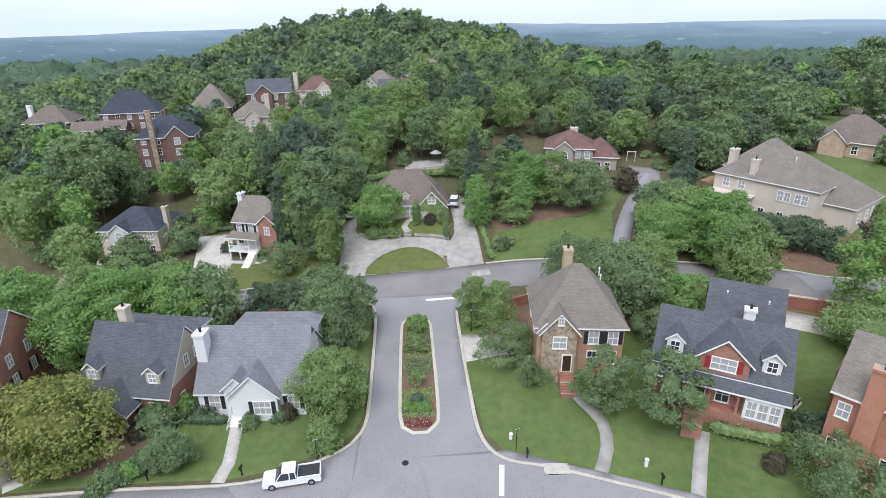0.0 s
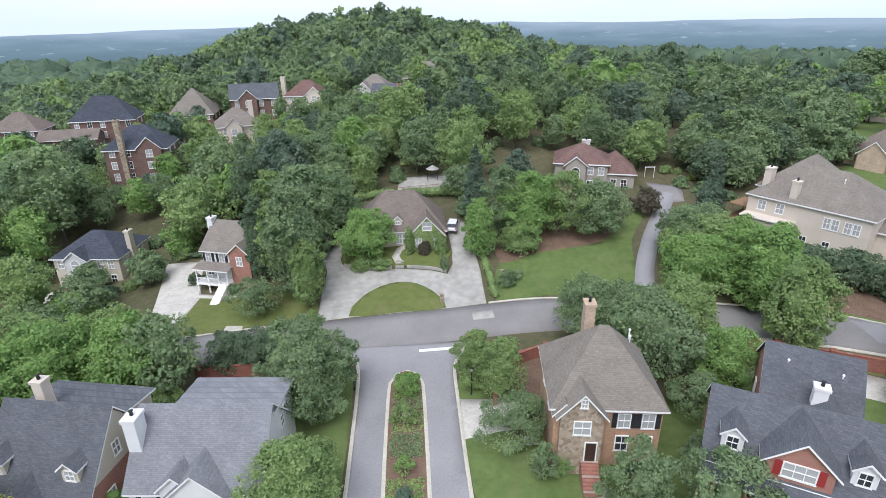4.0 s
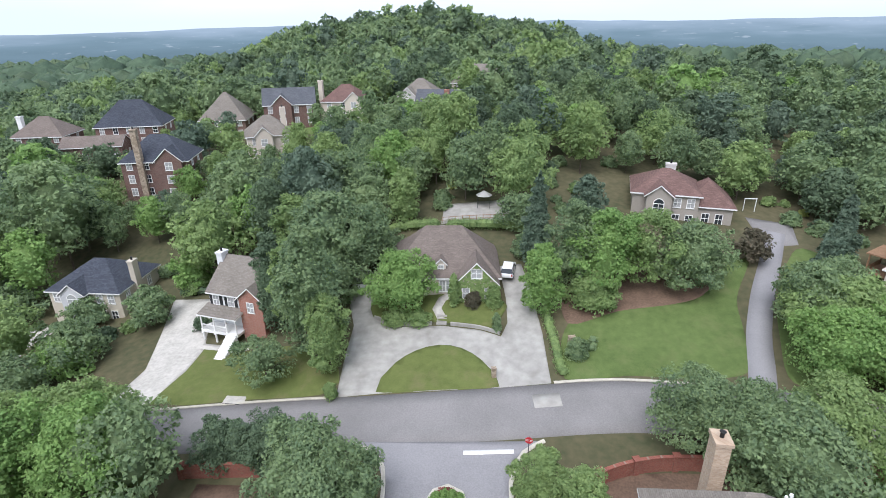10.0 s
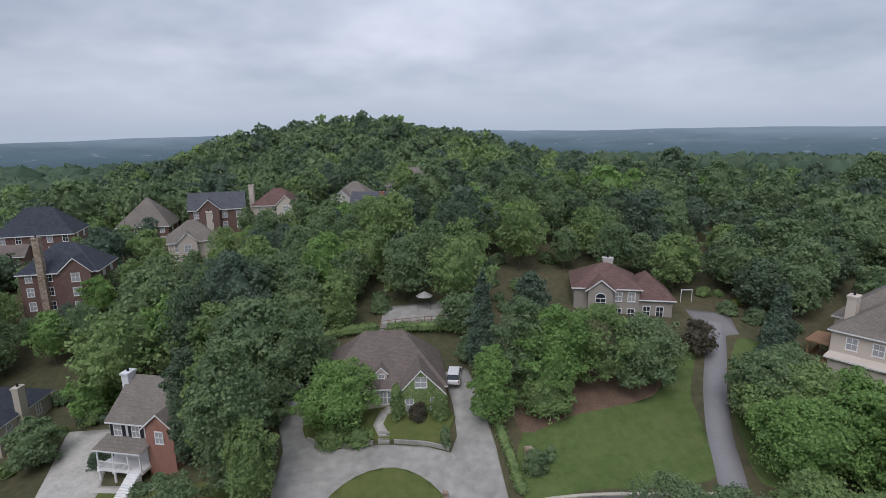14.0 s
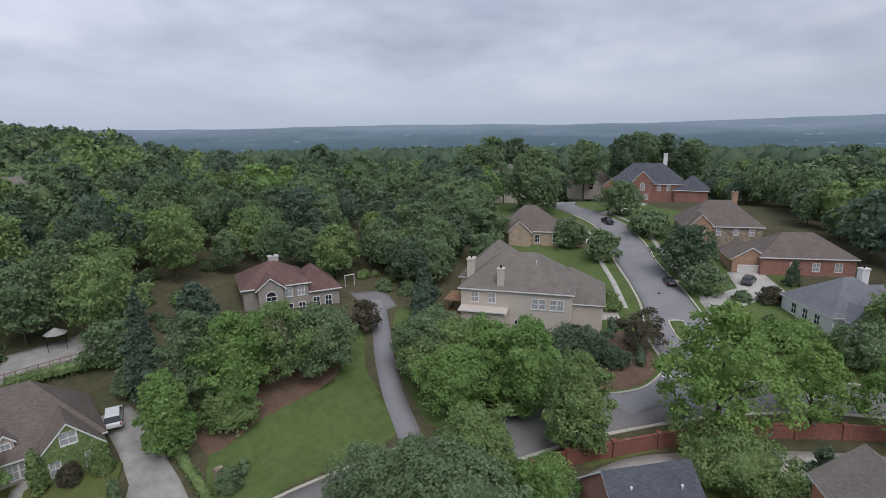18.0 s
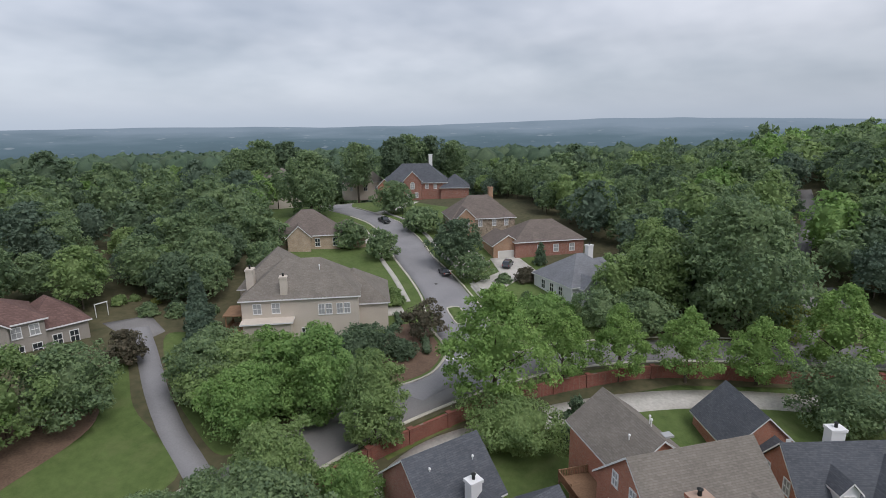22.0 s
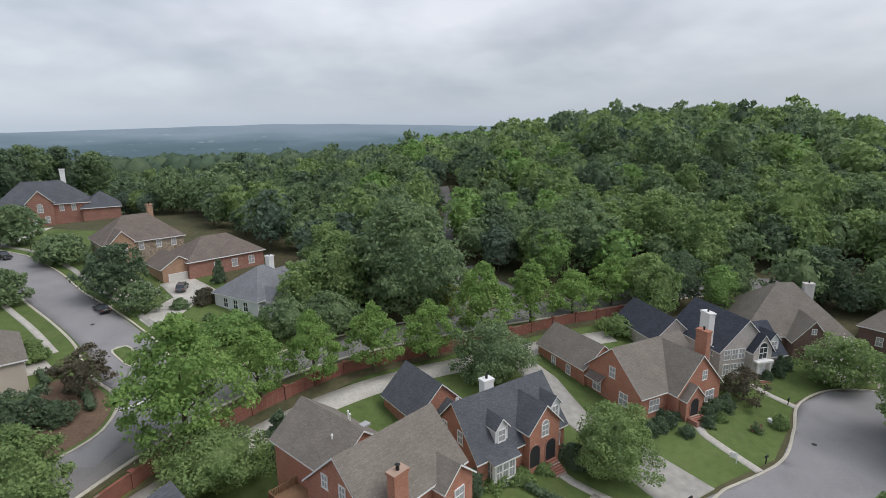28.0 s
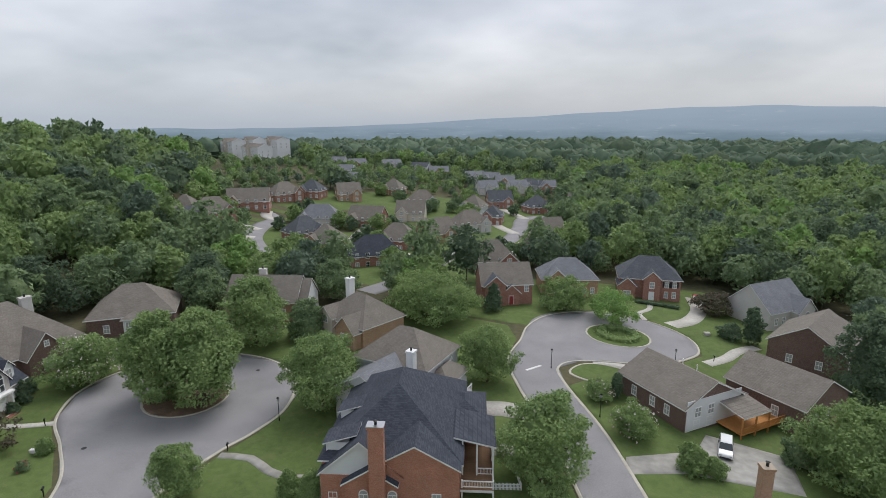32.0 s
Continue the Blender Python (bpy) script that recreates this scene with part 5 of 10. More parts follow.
row_windows(h, wC, "r", (-1, 3), 0.5, 0.9, 1.6)
CENTRE = h

# white house on the western side with a long stair
h = house_at(-36.0, 104.8, -1.6, -12, "white two-storey house with brick flank, porch and white stair")
wW = add_wing(h, (-4.6, 5.0, -4.6, 5.6, -4, 5.4, "gx", 0.72), WHITE_SIDE, R_TAN)
bm = bmesh.new(); box(bm, 5.0, 5.06, -4.5, 5.5, -4, 5.4); part("brick_flank", bm, BRICK, h)
wWg = add_wing(h, (1.2, 5.04, -5.4, 0, -4, 5.4, "gy", 0.9), BRICK, R_TAN)
row_windows(h, wW, "f", (-3.4, -0.8), 3.2, 1.0, 1.5, shut=True, pale=True)
row_windows(h, wW, "f", (-3.4,), 0.6, 1.0, 1.6)
row_windows(h, wWg, "f", (3.1,), 3.2, 1.0, 1.5, pale=True)
row_windows(h, wW, "r", (-2, 2), 3.2, 0.9, 1.5)
bm = bmesh.new(); slab_roof(bm, [(-5.2, -7.2, 2.6), (1.6, -7.2, 2.6), (1.6, -4.4, 3.2), (-5.2, -4.4, 3.2)], [[0, 1, 2, 3]]); part("porch_roof", bm, [R_TAN, TRIM], h)
bm = bmesh.new(); box(bm, -5.0, 1.4, -7.0, -4.6, -0.4, 0.0); part("porch_floor", bm, TRIM, h)
add_posts(h, [(-4.8, -6.9), (-2.6, -6.9), (-0.5, -6.9), (1.2, -6.9)], 0.0, 2.5, 0.11)
add_posts(h, [(-4.8, -6.9), (-2.6, -6.9), (-0.5, -6.9)], -3.0, -0.4, 0.16)
bm = bmesh.new()
for i in range(26):
    x = -4.8 + i * 0.17
    if x < -0.4:
        box(bm, x - 0.02, x + 0.02, -6.93, -6.87, 0.0, 0.9)
box(bm, -4.8, -0.5, -6.95, -6.85, 0.86, 0.95)
part("railing", bm, TRIM, h)
add_steps(h, 0.4, -7.0, 1.6, 14, 0.0, TRIM)
add_chimney(h, -4.9, 0.0, 1.0, 1.5, -3, 9.8, WHITE_SIDE, "tall white chimney")

# grey house further west
h = house_at(-66.5, 112, -5.0, 0, "grey-sided house with blue-black roof and arched window gable")
wF = add_wing(h, (-6.5, 6, -5, 6, -3, 4.8, "hip", 0.62), BEIGE_SIDE, R_BLUE)
wFg = add_wing(h, (-3.5, 0.5, -6.2, 0, -3, 4.8, "gy", 0.8), GREY_SIDE, R_BLUE)
row_windows(h, wF, "f", (-5.2, 2.4, 4.4), 2.6, 1.0, 1.5, pale=True)
add_window(h, wFg, "f", -1.5, 2.4, 1.6, 1.3, pale=True, arch=True)
row_windows(h, wF, "r", (-3, 0, 3), 2.4, 0.9, 1.5, pale=True)
row_windows(h, wF, "f", (2.4, 4.4), -0.4, 1.0, 1.5)
add_chimney(h, 6.3, -0.5, 0.9, 1.4, -3, 8.6, BEIGE_SIDE, "beige chimney")

# red-roofed house on the eastern rise
h = house_at(32.8, 130.5, 7.4, -12, "pale brick house with maroon roof and arched gable window")
wR = add_wing(h, (-6.5, 3.6, -4.5, 5, -3, 4.6, "hip", 0.58), STUCCO_TAUPE, R_RED)
wRg = add_wing(h, (-4.4, -0.6, -6.0, 0, -3, 4.6, "gy", 0.8), STUCCO_TAUPE, R_RED)
wRr = add_wing(h, (1.6, 8.8, -3.8, 4.6, -3, 2.9, "hip", 0.86), STUCCO_TAUPE, R_RED)
add_window(h, wRg, "f", -2.5, 1.8, 1.5, 1.3, arch=True)
row_windows(h, wR, "f", (0.4, 2.4), 2.4, 1.0, 1.4, pale=True)
row_windows(h, wR, "f", (0.4, 2.4), -0.4, 1.0, 1.5)
row_windows(h, wRr, "f", (4.9, 6.9), -0.2, 1.0, 1.6)
add_chimney(h, -0.6, 3.4, 1.6, 1.0, 3, 7.6, STUCCO_GREY, "pale chimney")
h.scale = (1.08, 1.08, 1.08)

# the big stucco house on the corner
h = house_at(67.4, 105.4, 3.8, -53, "large cream stucco house with many-hipped tan roof and two chimneys")
wG = add_wing(h, (-8.5, 10.5, -7.5, 6, -5, 7.6, "hip", 0.72), STUCCO, R_TAN)
wG2 = add_wing(h, (-10, 1, -1, 13, -5, 7.8, "hip", 0.92), STUCCO, R_TAN)
wG3 = add_wing(h, (3.5, 15.5, -4, 9, -5, 5.0, "hip", 0.7), STUCCO, R_TAN)
wG4 = add_wing(h, (-8.0, -0.5, -9.6, -7.5, -6, 4.0, "flat", 0.05), STUCCO, STUCCO)
row_windows(h, wG, "f", (4.4, 5.6), 4.4, 0.9, 1.7, pale=True)
row_windows(h, wG, "f", (7.4, 8.6), 4.4, 0.9, 1.7, pale=True)
row_windows(h, wG, "f", (-6, -3), 5.0, 1.2, 1.6, pale=True)
row_windows(h, wG, "f", (1.5, 5), 0.6, 1.0, 1.5)
row_windows(h, wG2, "l", (2, 6, 10), 4.6, 0.9, 1.6)
row_windows(h, wG3, "r", (-1, 3, 6), 1.6, 1.0, 1.6)
bm = bmesh.new(); box(bm, -11.5, -8.5, -7, -2, 1.6, 1.8)
for x, y in ((-11.3, -6.8), (-11.3, -2.2), (-8.7, -6.8)):
    box(bm, x - 0.1, x + 0.1, y - 0.1, y + 0.1, -5, 4.6)
box(bm, -11.7, -8.4, -7.2, -1.8, 4.6, 4.8)
for i in range(16):
    box(bm, -11.35, -11.28, -6.9 + i * 0.3, -6.84 + i * 0.3, 1.8, 2.7)
part("deck", bm, DECK, h, "dark two-level timber deck")
add_chimney(h, -1.6, -6.6, 1.1, 1.2, -3, 11.0, STUCCO, "slender cream chimney")
add_chimney(h, -7.6, -3.0, 1.2, 1.8, -3, 11.6, STUCCO, "broad cream chimney")
add_vents(h, [(4, -3, 11.2)])

# ---- houses round the cul-de-sac ----
h = house_at(44.3, 39.2, 5.0, -46, "orange brick house with tan roof, front chimney and rear wing")
wC1 = add_wing(h, (-5.9, 5.9, -4.5, 4.3, -8, 3.7, "gx", 0.92), BRICK_ORANGE, R_TAN)
wC2 = add_wing(h, (-3.8, 3.8, 3.4, 13.4, -8, 3.2, "gy", 0.78), BRICK_ORANGE, R_TAN)
wC3 = add_wing(h, (1.5, 5.5, -6.0, 0, -8, 3.2, "gy", 0.85), BRICK_ORANGE, R_TAN, over=0.3)
row_windows(h, wC1, "l", (-1.0, 1.5), 4.1, 0.7, 1.2, pale=True)
row_windows(h, wC1, "l", (-2.2, 1.8), 0.8, 0.8, 1.4)
row_windows(h, wC1, "l", (-2.2, 1.8), -3.4, 0.8, 1.4)
row_windows(h, wC1, "f", (-4.9, -0.8), 0.9, 0.9, 1.5, pale=True)
row_windows(h, wC1, "f", (-4.9, -0.8), -3.2, 0.9, 1.5)
row_windows(h, wC3, "f", (3.5,), 0.9, 1.2, 1.5, pale=True)
row_windows(h, wC1, "r", (-2, 2), 0.8, 0.8, 1.4, pale=True)
add_chimney(h, -3.0, -4.8, 1.6, 0.9, -8, 7.2, BRICK_ORANGE, "broad orange brick chimney")
add_vents(h, [(1.2, 6.8, 5.6), (1.9, 8.0, 5.2), (-1.7, 6, 4.9)])
bm = bmesh.new()
lattice(bm, [4.6 + i * 0.09 for i in range(54)], [-0.4, 0.35, 0.45], lambda i, j: j == 1 or i % 2 == 0, 7.1, 7.16)
bmesh.ops.transform(bm, matrix=pose(0, 0, 0, 0, 0, 90), verts=bm.verts[:])
part("deck_fence", bm, DECK, h, "tall timber deck fence")
bm = bmesh.new()
lattice(bm, [-7.1 + i * 0.09 for i in range(36)], [-0.4, 0.35, 0.45], lambda i, j: j == 1 or i % 2 == 0, 9.3, 9.36)
part("deck_fence", bm, DECK, h, "tall timber deck fence")
bm = bmesh.new()
box(bm, -7.1, -3.8, 4.6, 9.4, -0.6, -0.4)
part("deck", bm, DECK, h, "raised timber deck")
for x, y in ((-7.0, 4.7), (-7.0, 9.3), (-4.0, 9.3), (-7.0, 7.0)):
    bm = bmesh.new(); box(bm, x - 0.08, x + 0.08, y - 0.08, y + 0.08, -8, 0.5); part("deck_post", bm, DECK, h)
bm = bmesh.new(); box(bm, 1.8, 2.8, 5.4, 6.2, 4.75, 4.95); part("skylight", bm, GLASS_PALE, h)

h = house_at(62.3, 25.3, -2.2, -59, "orange brick house with dark gambrel roof, dormers and arched porch")
wD = add_wing(h, (-7.4, 7.4, -4.8, 4.6, -3, 4.2, "gx", 1.12), BRICK_ORANGE, R_SLATE)
wD2 = add_wing(h, (-7.6, 0.6, 8.0, 17, -3, 3.6, "gy", 0.95), BRICK_ORANGE, R_SLATE)
add_wing(h, (-4.6, -0.4, 2, 9, -3, 3.4, "gy", 0.8), BRICK_ORANGE, R_SLATE)
wDg = add_wing(h, (0.0, 5.2, -5.9, 0, -3, 5.8, "gy", 1.05), BRICK_ORANGE, R_SLATE)
add_window(h, wDg, "f", 2.6, 4.4, 1.1, 1.4, pale=True, arch=True)
for x in (0.95, 3.7):
    archway(h, x, -5.9, 0.6, 1.7, 2.9)
add_dormer(h, -3.2, -4.3, 4.7, 2.0, 5, 2.1, WHITE_SIDE, R_SLATE, pitch=1.1)
add_dormer(h, 6.0, -4.3, 4.9, 1.8, 5, 2.1, WHITE_SIDE, R_SLATE, pitch=1.1)
wDb = add_wing(h, (-5.6, -2.2, -5.9, -4.6, -3, 3.7, "flat", 0.4), TRIM, R_SLATE)
row_windows(h, wDb, "f", (-4.9, -3.9, -2.9), 0.9, 0.8, 2.4, pale=True)
add_window(h, wDb, "l", -5.2, 0.9, 0.8, 2.4, pale=True)
row_windows(h, wD, "l", (-1.6, 1.6), 4.8, 0.9, 1.5, pale=True)
row_windows(h, wD, "f", (6.0,), 1.2, 1.0, 1.7, pale=True)
add_steps(h, 3.7, -5.95, 1.8, 10, 0.6)
add_chimney(h, -1.4, 0.8, 1.5, 1.1, 5, 10.6, TRIM, "short white chimney")
bm = bmesh.new(); tube(bm, -2.6, 5.5, 5.2, 5.9, 0.05, 0.05); box(bm, -2.9, -2.3, 5.45, 5.5, 5.8, 6.3); part("satellite_dish", bm, TRIM, h)

h = house_at(79, -2.6, -3.3, -67, "orange brick house with tan roof, gable porch and tall chimney")
wE = add_wing(h, (-8.4, 6.4, -6.6, 5.8, -3, 4.0, "gx", 0.86), BRICK_ORANGE, R_TAN)
wE2 = add_wing(h, (-9.0, -1.2, 5, 17.5, -3, 3.9, "gy", 0.82), BRICK_ORANGE, R_TAN)
wE3 = add_wing(h, (-2.8, 6.8, -8.4, 0, -3, 4.0, "gy", 1.06), BRICK_ORANGE, R_TAN)
wE4 = add_wing(h, (-2.2, 1.4, -9.6, -6, -3, 3.3, "gy", 1.05), BRICK_ORANGE, R_TAN, over=0.3)
row_windows(h, wE, "l", (-0.6,), 4.6, 1.1, 1.6, pale=True)
row_windows(h, wE, "l", (-3.2, 2.6), 1.0, 1.6, 1.9, pale=True)
bm = bmesh.new(); slab_roof(bm, [(-9.7, 0.9, 3.2), (-8.4, 0.9, 4.0), (-8.4, 4.3, 4.0), (-9.7, 4.3, 3.2)], [[0, 1, 2, 3]], 0.14); part("window_hood", bm, [R_BROWN, TRIM], h, "brown shingled hood over side windows")
row_windows(h, wE, "f", (-5.6,), 1.0, 2.0, 1.8, pale=True)
row_windows(h, wE3, "f", (4.4,), 1.0, 1.9, 1.8, pale=True)
add_window(h, wE3, "f", 2.9, 5.0, 0.9, 1.4, pale=True)
archway(h, -0.4, -9.6, 0.4, 1.7, 2.7)
add_steps(h, -0.4, -9.65, 1.9, 11, 0.4)
for x in (-1.6, 0.8):
    bm = bmesh.new(); box(bm, x - 0.2, x + 0.2, -11.4, -9.65, -2.2, 0.35); part("step_cheek", bm, BRICK, h)
add_chimney(h, 7.2, -4.4, 1.0, 2.1, -3, 10.9, BRICK_ORANGE, "tall orange brick chimney")
row_windows(h, wE2, "l", (9, 13), 1.2, 1.0, 1.6, pale=True)

h = house_at(87.5, -18.5, -3.3, -80, "grey stone house with blue-black roof and arched entry gables")
wF1 = add_wing(h, (-2.6, 7.6, -5.2, 8, -3, 5.2, "gy", 0.98), BRICK_WASHED, R_BLUE)
wF2 = add_wing(h, (-9, -1, 4, 17, -3, 4.4, "gy", 0.9), BRICK_WASHED, R_BLUE)
wF3 = add_wing(h, (3.0, 6.8, -6.6, 0, -3, 5.2, "gy", 1.35), BRICK_WASHED, R_BLUE)
wF4 = add_wing(h, (6.0, 10.4, -6.0, 4, -3, 3.7, "gx", 0.85), BRICK_WASHED, R_BLUE)
add_window(h, wF3, "f", 4.9, 3.5, 1.6, 2.0, arch=True)
add_door(h, wF3, "f", 4.9, 0.3, 1.4, 2.3, TRIM)
add_posts(h, [(3.6, -7.2), (6.2, -7.2)], 0.0, 3.0, 0.2)
bm = bmesh.new(); box(bm, 3.2, 6.6, -7.5, -6.62, 3.0, 3.3); part("porch_lintel", bm, TRIM, h)
add_steps(h, 4.9, -7.6, 2.2, 6, 0.0)
row_windows(h, wF1, "f", (-1.2, 0.4, 1.8), 3.4, 1.1, 1.7, pale=True)
row_windows(h, wF1, "f", (-1.2, 0.4, 1.8), 0.6, 1.1, 1.8, pale=True)
row_windows(h, wF4, "f", (7.4, 8.5, 9.5), 0.8, 0.8, 1.9, pale=True)
add_dormer(h, 8.3, -5.4, 4.0, 2.0, 4, 2.2, WHITE_SIDE, R_BLUE, pitch=1.1)
row_windows(h, wF1, "l", (-3,), 3.6, 1.0, 1.6, pale=True)
add_chimney(h, -3.0, -1.8, 1.2, 2.2, -3, 11.2, TRIM, "tall white chimney")

h = house_at(97, -42, -3.0, -105, "brick house with large tan roof, white chimney and front gable")
w1 = add_wing(h, (-12.4, 7, -7.6, 9.6, -4, 3.6, "hip", 0.92), BRICK_DARK, R_TAN)
w2 = add_wing(h, (-4.6, 1.8, -10.4, 0, -4, 3.6, "gy", 1.2), BRICK_DARK, R_TAN)
row_windows(h, w2, "f", (-1.4,), 0.8, 2.0, 1.9, pale=True)
add_window(h, w2, "f", -1.4, 5.0, 0.7, 0.9, pale=True)
row_windows(h, w1, "f", (-9, -6.6, 4), 1.0, 1.0, 1.7, pale=True)
add_chimney(h, 1.4, 0.4, 1.8, 1.2, 3, 11.8, STUCCO_GREY, "white chimney")

h = house_at(88.5, -61.4, -2.8, -149, "brick house with tan hip roof and white bay front")
w1 = add_wing(h, (-8.5, 8, -6.5, 6.5, -4, 4.4, "hip", 0.78), BRICK_DARK, R_TAN)
w2 = add_wing(h, (-1.6, 2.2, -7.7, 0, -4, 4.0, "hip", 0.5), WHITE_SIDE, R_TAN)
row_windows(h, w2, "f", (-0.6, 1.2), 0.8, 0.9, 2.4, pale=True)
row_windows(h, w1, "f", (-5, 5), 1.0, 1.0, 1.6, pale=True)
add_window(h, w1, "f", 4.6, 3.0, 0.9, 0.9, pale=True)

h = house_at(65, -76, -3.6, -172, "tan brick house with long brown roof and white side gable")
w1 = add_wing(h, (-8.4, 8.4, -5, 6, -4, 4.6, "gx", 0.85), BRICK_TAN, R_TAN)
w2 = add_wing(h, (8.0, 10.6, -4.4, 5, -4, 4.2, "gx", 0.95), WHITE_SIDE, R_TAN)
row_windows(h, w2, "r", (-1.5, 2), 1.0, 1.0, 1.6)
row_windows(h, w1, "f", (5.2, 2.0, -2), 1.0, 1.2, 1.7, pale=True)
add_window(h, w1, "f", 6.4, 4.0, 0.8, 0.7, pale=True)
add_chimney(h, -2, 3, 1.7, 1.0, 4, 10.2, STUCCO_GREY, "white chimney")

h = house_at(39, -69, -4.0, 150, "tan-roofed brick house with front gables and white-sided chimney")
w1 = add_wing(h, (-7, 7, -5.5, 6, -4, 4.4, "hip", 0.8), BRICK_TAN, R_TAN)
w2 = add_wing(h, (0.6, 6.4, -7.6, 0, -4, 3.8, "gy", 0.95), BRICK_TAN, R_TAN)
w3 = add_wing(h, (-6.5, -2.0, -6.5, 0, -4, 4.8, "gy", 0.9), STUCCO, R_TAN)
row_windows(h, w2, "f", (3.5,), 1.2, 1.8, 1.7, pale=True)
row_windows(h, w3, "f", (-4.2,), 3.4, 1.6, 1.3, pale=True)
add_chimney(h, -6.0, 2.0, 1.3, 1.6, 2, 11.0, TRIM, "tall white-sided chimney")

h = house_at(22.5, -46, -4.1, 164, "grey-white two-storey house with weathered tan roof and side balcony")
w1 = add_wing(h, (-7, 6.5, -5, 6.5, -3, 7.0, "hip", 0.72), GREY_SIDE, R_TAN)
w2 = add_wing(h, (5, 9.5, -3, 4, -3, 4.4, "hip", 0.7), GREY_SIDE, R_TAN)
w3 = add_wing(h, (-5, 5, -13, -4, -3, 5.4, "gy", 0.55), GREY_SIDE, R_GREY)
row_windows(h, w1, "b", (-4, 0, 4), 4.4, 1.0, 1.6, pale=True)
row_windows(h, w2, "b", (7.2,), 0.8, 1.0, 1.6)
row_windows(h, w2, "r", (-1.6, 1.2), 0.8, 1.0, 1.6)
row_windows(h, w1, "r", (0, 4), 4.4, 1.0, 1.6, pale=True)
bm = bmesh.new(); box(bm, 9.5, 11.5, -6, 2, 1.6, 1.75)
for i in range(27):
    box(bm, 11.4, 11.46, -6 + i * 0.3, -5.95 + i * 0.3, 1.75, 2.75)
box(bm, 11.36, 11.5, -6, 2, 2.7, 2.8)
for y in (-5.8, -2, 1.8):
    box(bm, 11.3, 11.5, y - 0.1, y + 0.1, -3, 2.9)
part("balcony", bm, TRIM, h)
add_chimney(h, 4.6, -6.0, 1.2, 1.2, 4, 10.4, TRIM, "white chimney")

h = house_at(17.5, -23.2, -4.1, 8, "brick house with blue-black roof, tall chimney and screened porch")
w1 = add_wing(h, (-8.3, 8.3, -15, 5.6, -3, 5.9, "hip", 0.70), BRICK_ORANGE, R_BLUE)
w2 = add_wing(h, (-8.2, 2.0, 0, 7.2, -3, 5.9, "gy", 0.56), BRICK_ORANGE, R_BLUE, over=0.3)
w4 = add_wing(h, (-1.5, 8.25, 0, 6.9, -3, 4.7, "gy", 0.86), WHITE_SIDE, R_BLUE, over=0.3)
bm = bmesh.new(); box(bm, 1.9, 8.2, 6.9, 6.99, -3, 4.5); part("brick_face", bm, BRICK_ORANGE, h)
w3 = add_wing(h, (-1.0, 5.3, 5, 7.8, -3, 4.0, "gy", 0.62), BRICK_ORANGE, R_BLUE, over=0.25)
row_windows(h, w3, "b", (2.9, -0.5), 0.9, 0.95, 1.7, pale=True, arch=True)
row_windows(h, w2, "b", (-5.6,), 0.9, 0.95, 1.6, pale=True)
row_windows(h, w4, "b", (6.8,), 0.6, 0.9, 1.5)
add_chimney(h, 1.1, 8.3, 1.75, 1.1, -3, 12.0, BRICK_ORANGE, "tall orange brick chimney with metal cap")
bm = bmesh.new(); box(bm, 0.1, 2.1, 7.62, 8.98, 12.0, 12.07); part("chimney_cap", bm, RIM, h, "bright metal chimney cap")
for y0 in (2.2, -5.2):
    bm = bmesh.new(); box(bm, 4.6, 7.9, y0, y0 + 2.8, 5.2, 7.5); part("dormer_wall", bm, WHITE_SIDE, h, "white dormer cheek")
    bm = bmesh.new(); slab_roof(bm, [(4.0, y0 - 0.25, 8.7), (8.3, y0 - 0.25, 7.4), (8.3, y0 + 3.05, 7.4), (4.0, y0 + 3.05, 8.7)], [[0, 1, 2, 3]], 0.16); part("dormer_roof", bm, [R_BLUE, TRIM], h)
    add_window(h, (4.6, 7.9, y0, y0 + 2.8), "r", y0 + 1.4, 6.2, 1.4, 0.8)
add_wing(h, (-11.2, -6, -12, -5, -3, 5.6, "hip", 0.42), BRICK_ORANGE, R_BLUE)
bm = bmesh.new(); slab_roof(bm, [(-12.7, -5.2, 5.7), (-7.4, -5.2, 6.9), (-7.4, 2.2, 6.9), (-12.7, 2.2, 5.7)], [[0, 1, 2, 3]]); part("porch_roof", bm, [R_BLUE, TRIM], h)
bm = bmesh.new(); box(bm, -12.4, -8.3, -4.6, 4.75, 1.1, 1.44); porch = part("porch_base", bm, TRIM, h)
bm = bmesh.new(); box(bm, -12.4, -8.3, 0, 0.36, 1.45, 1.6)
board = part("board", bm, DECK, porch).data
for i in range(24):
    if i:
        share("board", board, porch, pose(0, -4.6 + i * 0.39, 0))
    else:
        bpy.data.objects["board"].matrix_basis = pose(0, -4.6, 0)
for x, y, top in ((-12.3, -4.5, 5.7), (-12.3, -1.2, 5.7), (-12.3, 2.0, 5.7), (-10.3, 2.0, 6.1), (-8.5, 2.0, 6.5), (-12.3, 4.6, 2.7), (-8.5, 4.6, 2.7)):
    bm = bmesh.new(); box(bm, x - 0.1, x + 0.1, y - 0.1, y + 0.1, -3, top); part("porch_post", bm, TRIM, h)
for x0, x1, y0, y1 in ((-12.35, -8.4, 4.55, 4.65), (-12.35, -12.25, 2.0, 4.6), (-12.35, -12.25, -4.5, 2.0), (-12.3, -10.3, 1.95, 2.05)):
    bm = bmesh.new(); box(bm, x0, x1, y0, y1, 2.5, 2.62); box(bm, x0, x1, y0, y1, 1.75, 1.83)
    n = int(max(x1 - x0, y1 - y0) / 0.18)
    for i in range(n):
        x, y = x0 + (x1 - x0) * (i + 0.5) / n, y0 + (y1 - y0) * (i + 0.5) / n
        box(bm, x - 0.02, x + 0.02, y - 0.02, y + 0.02, 1.83, 2.5)
    part("porch_railing", bm, TRIM, h)

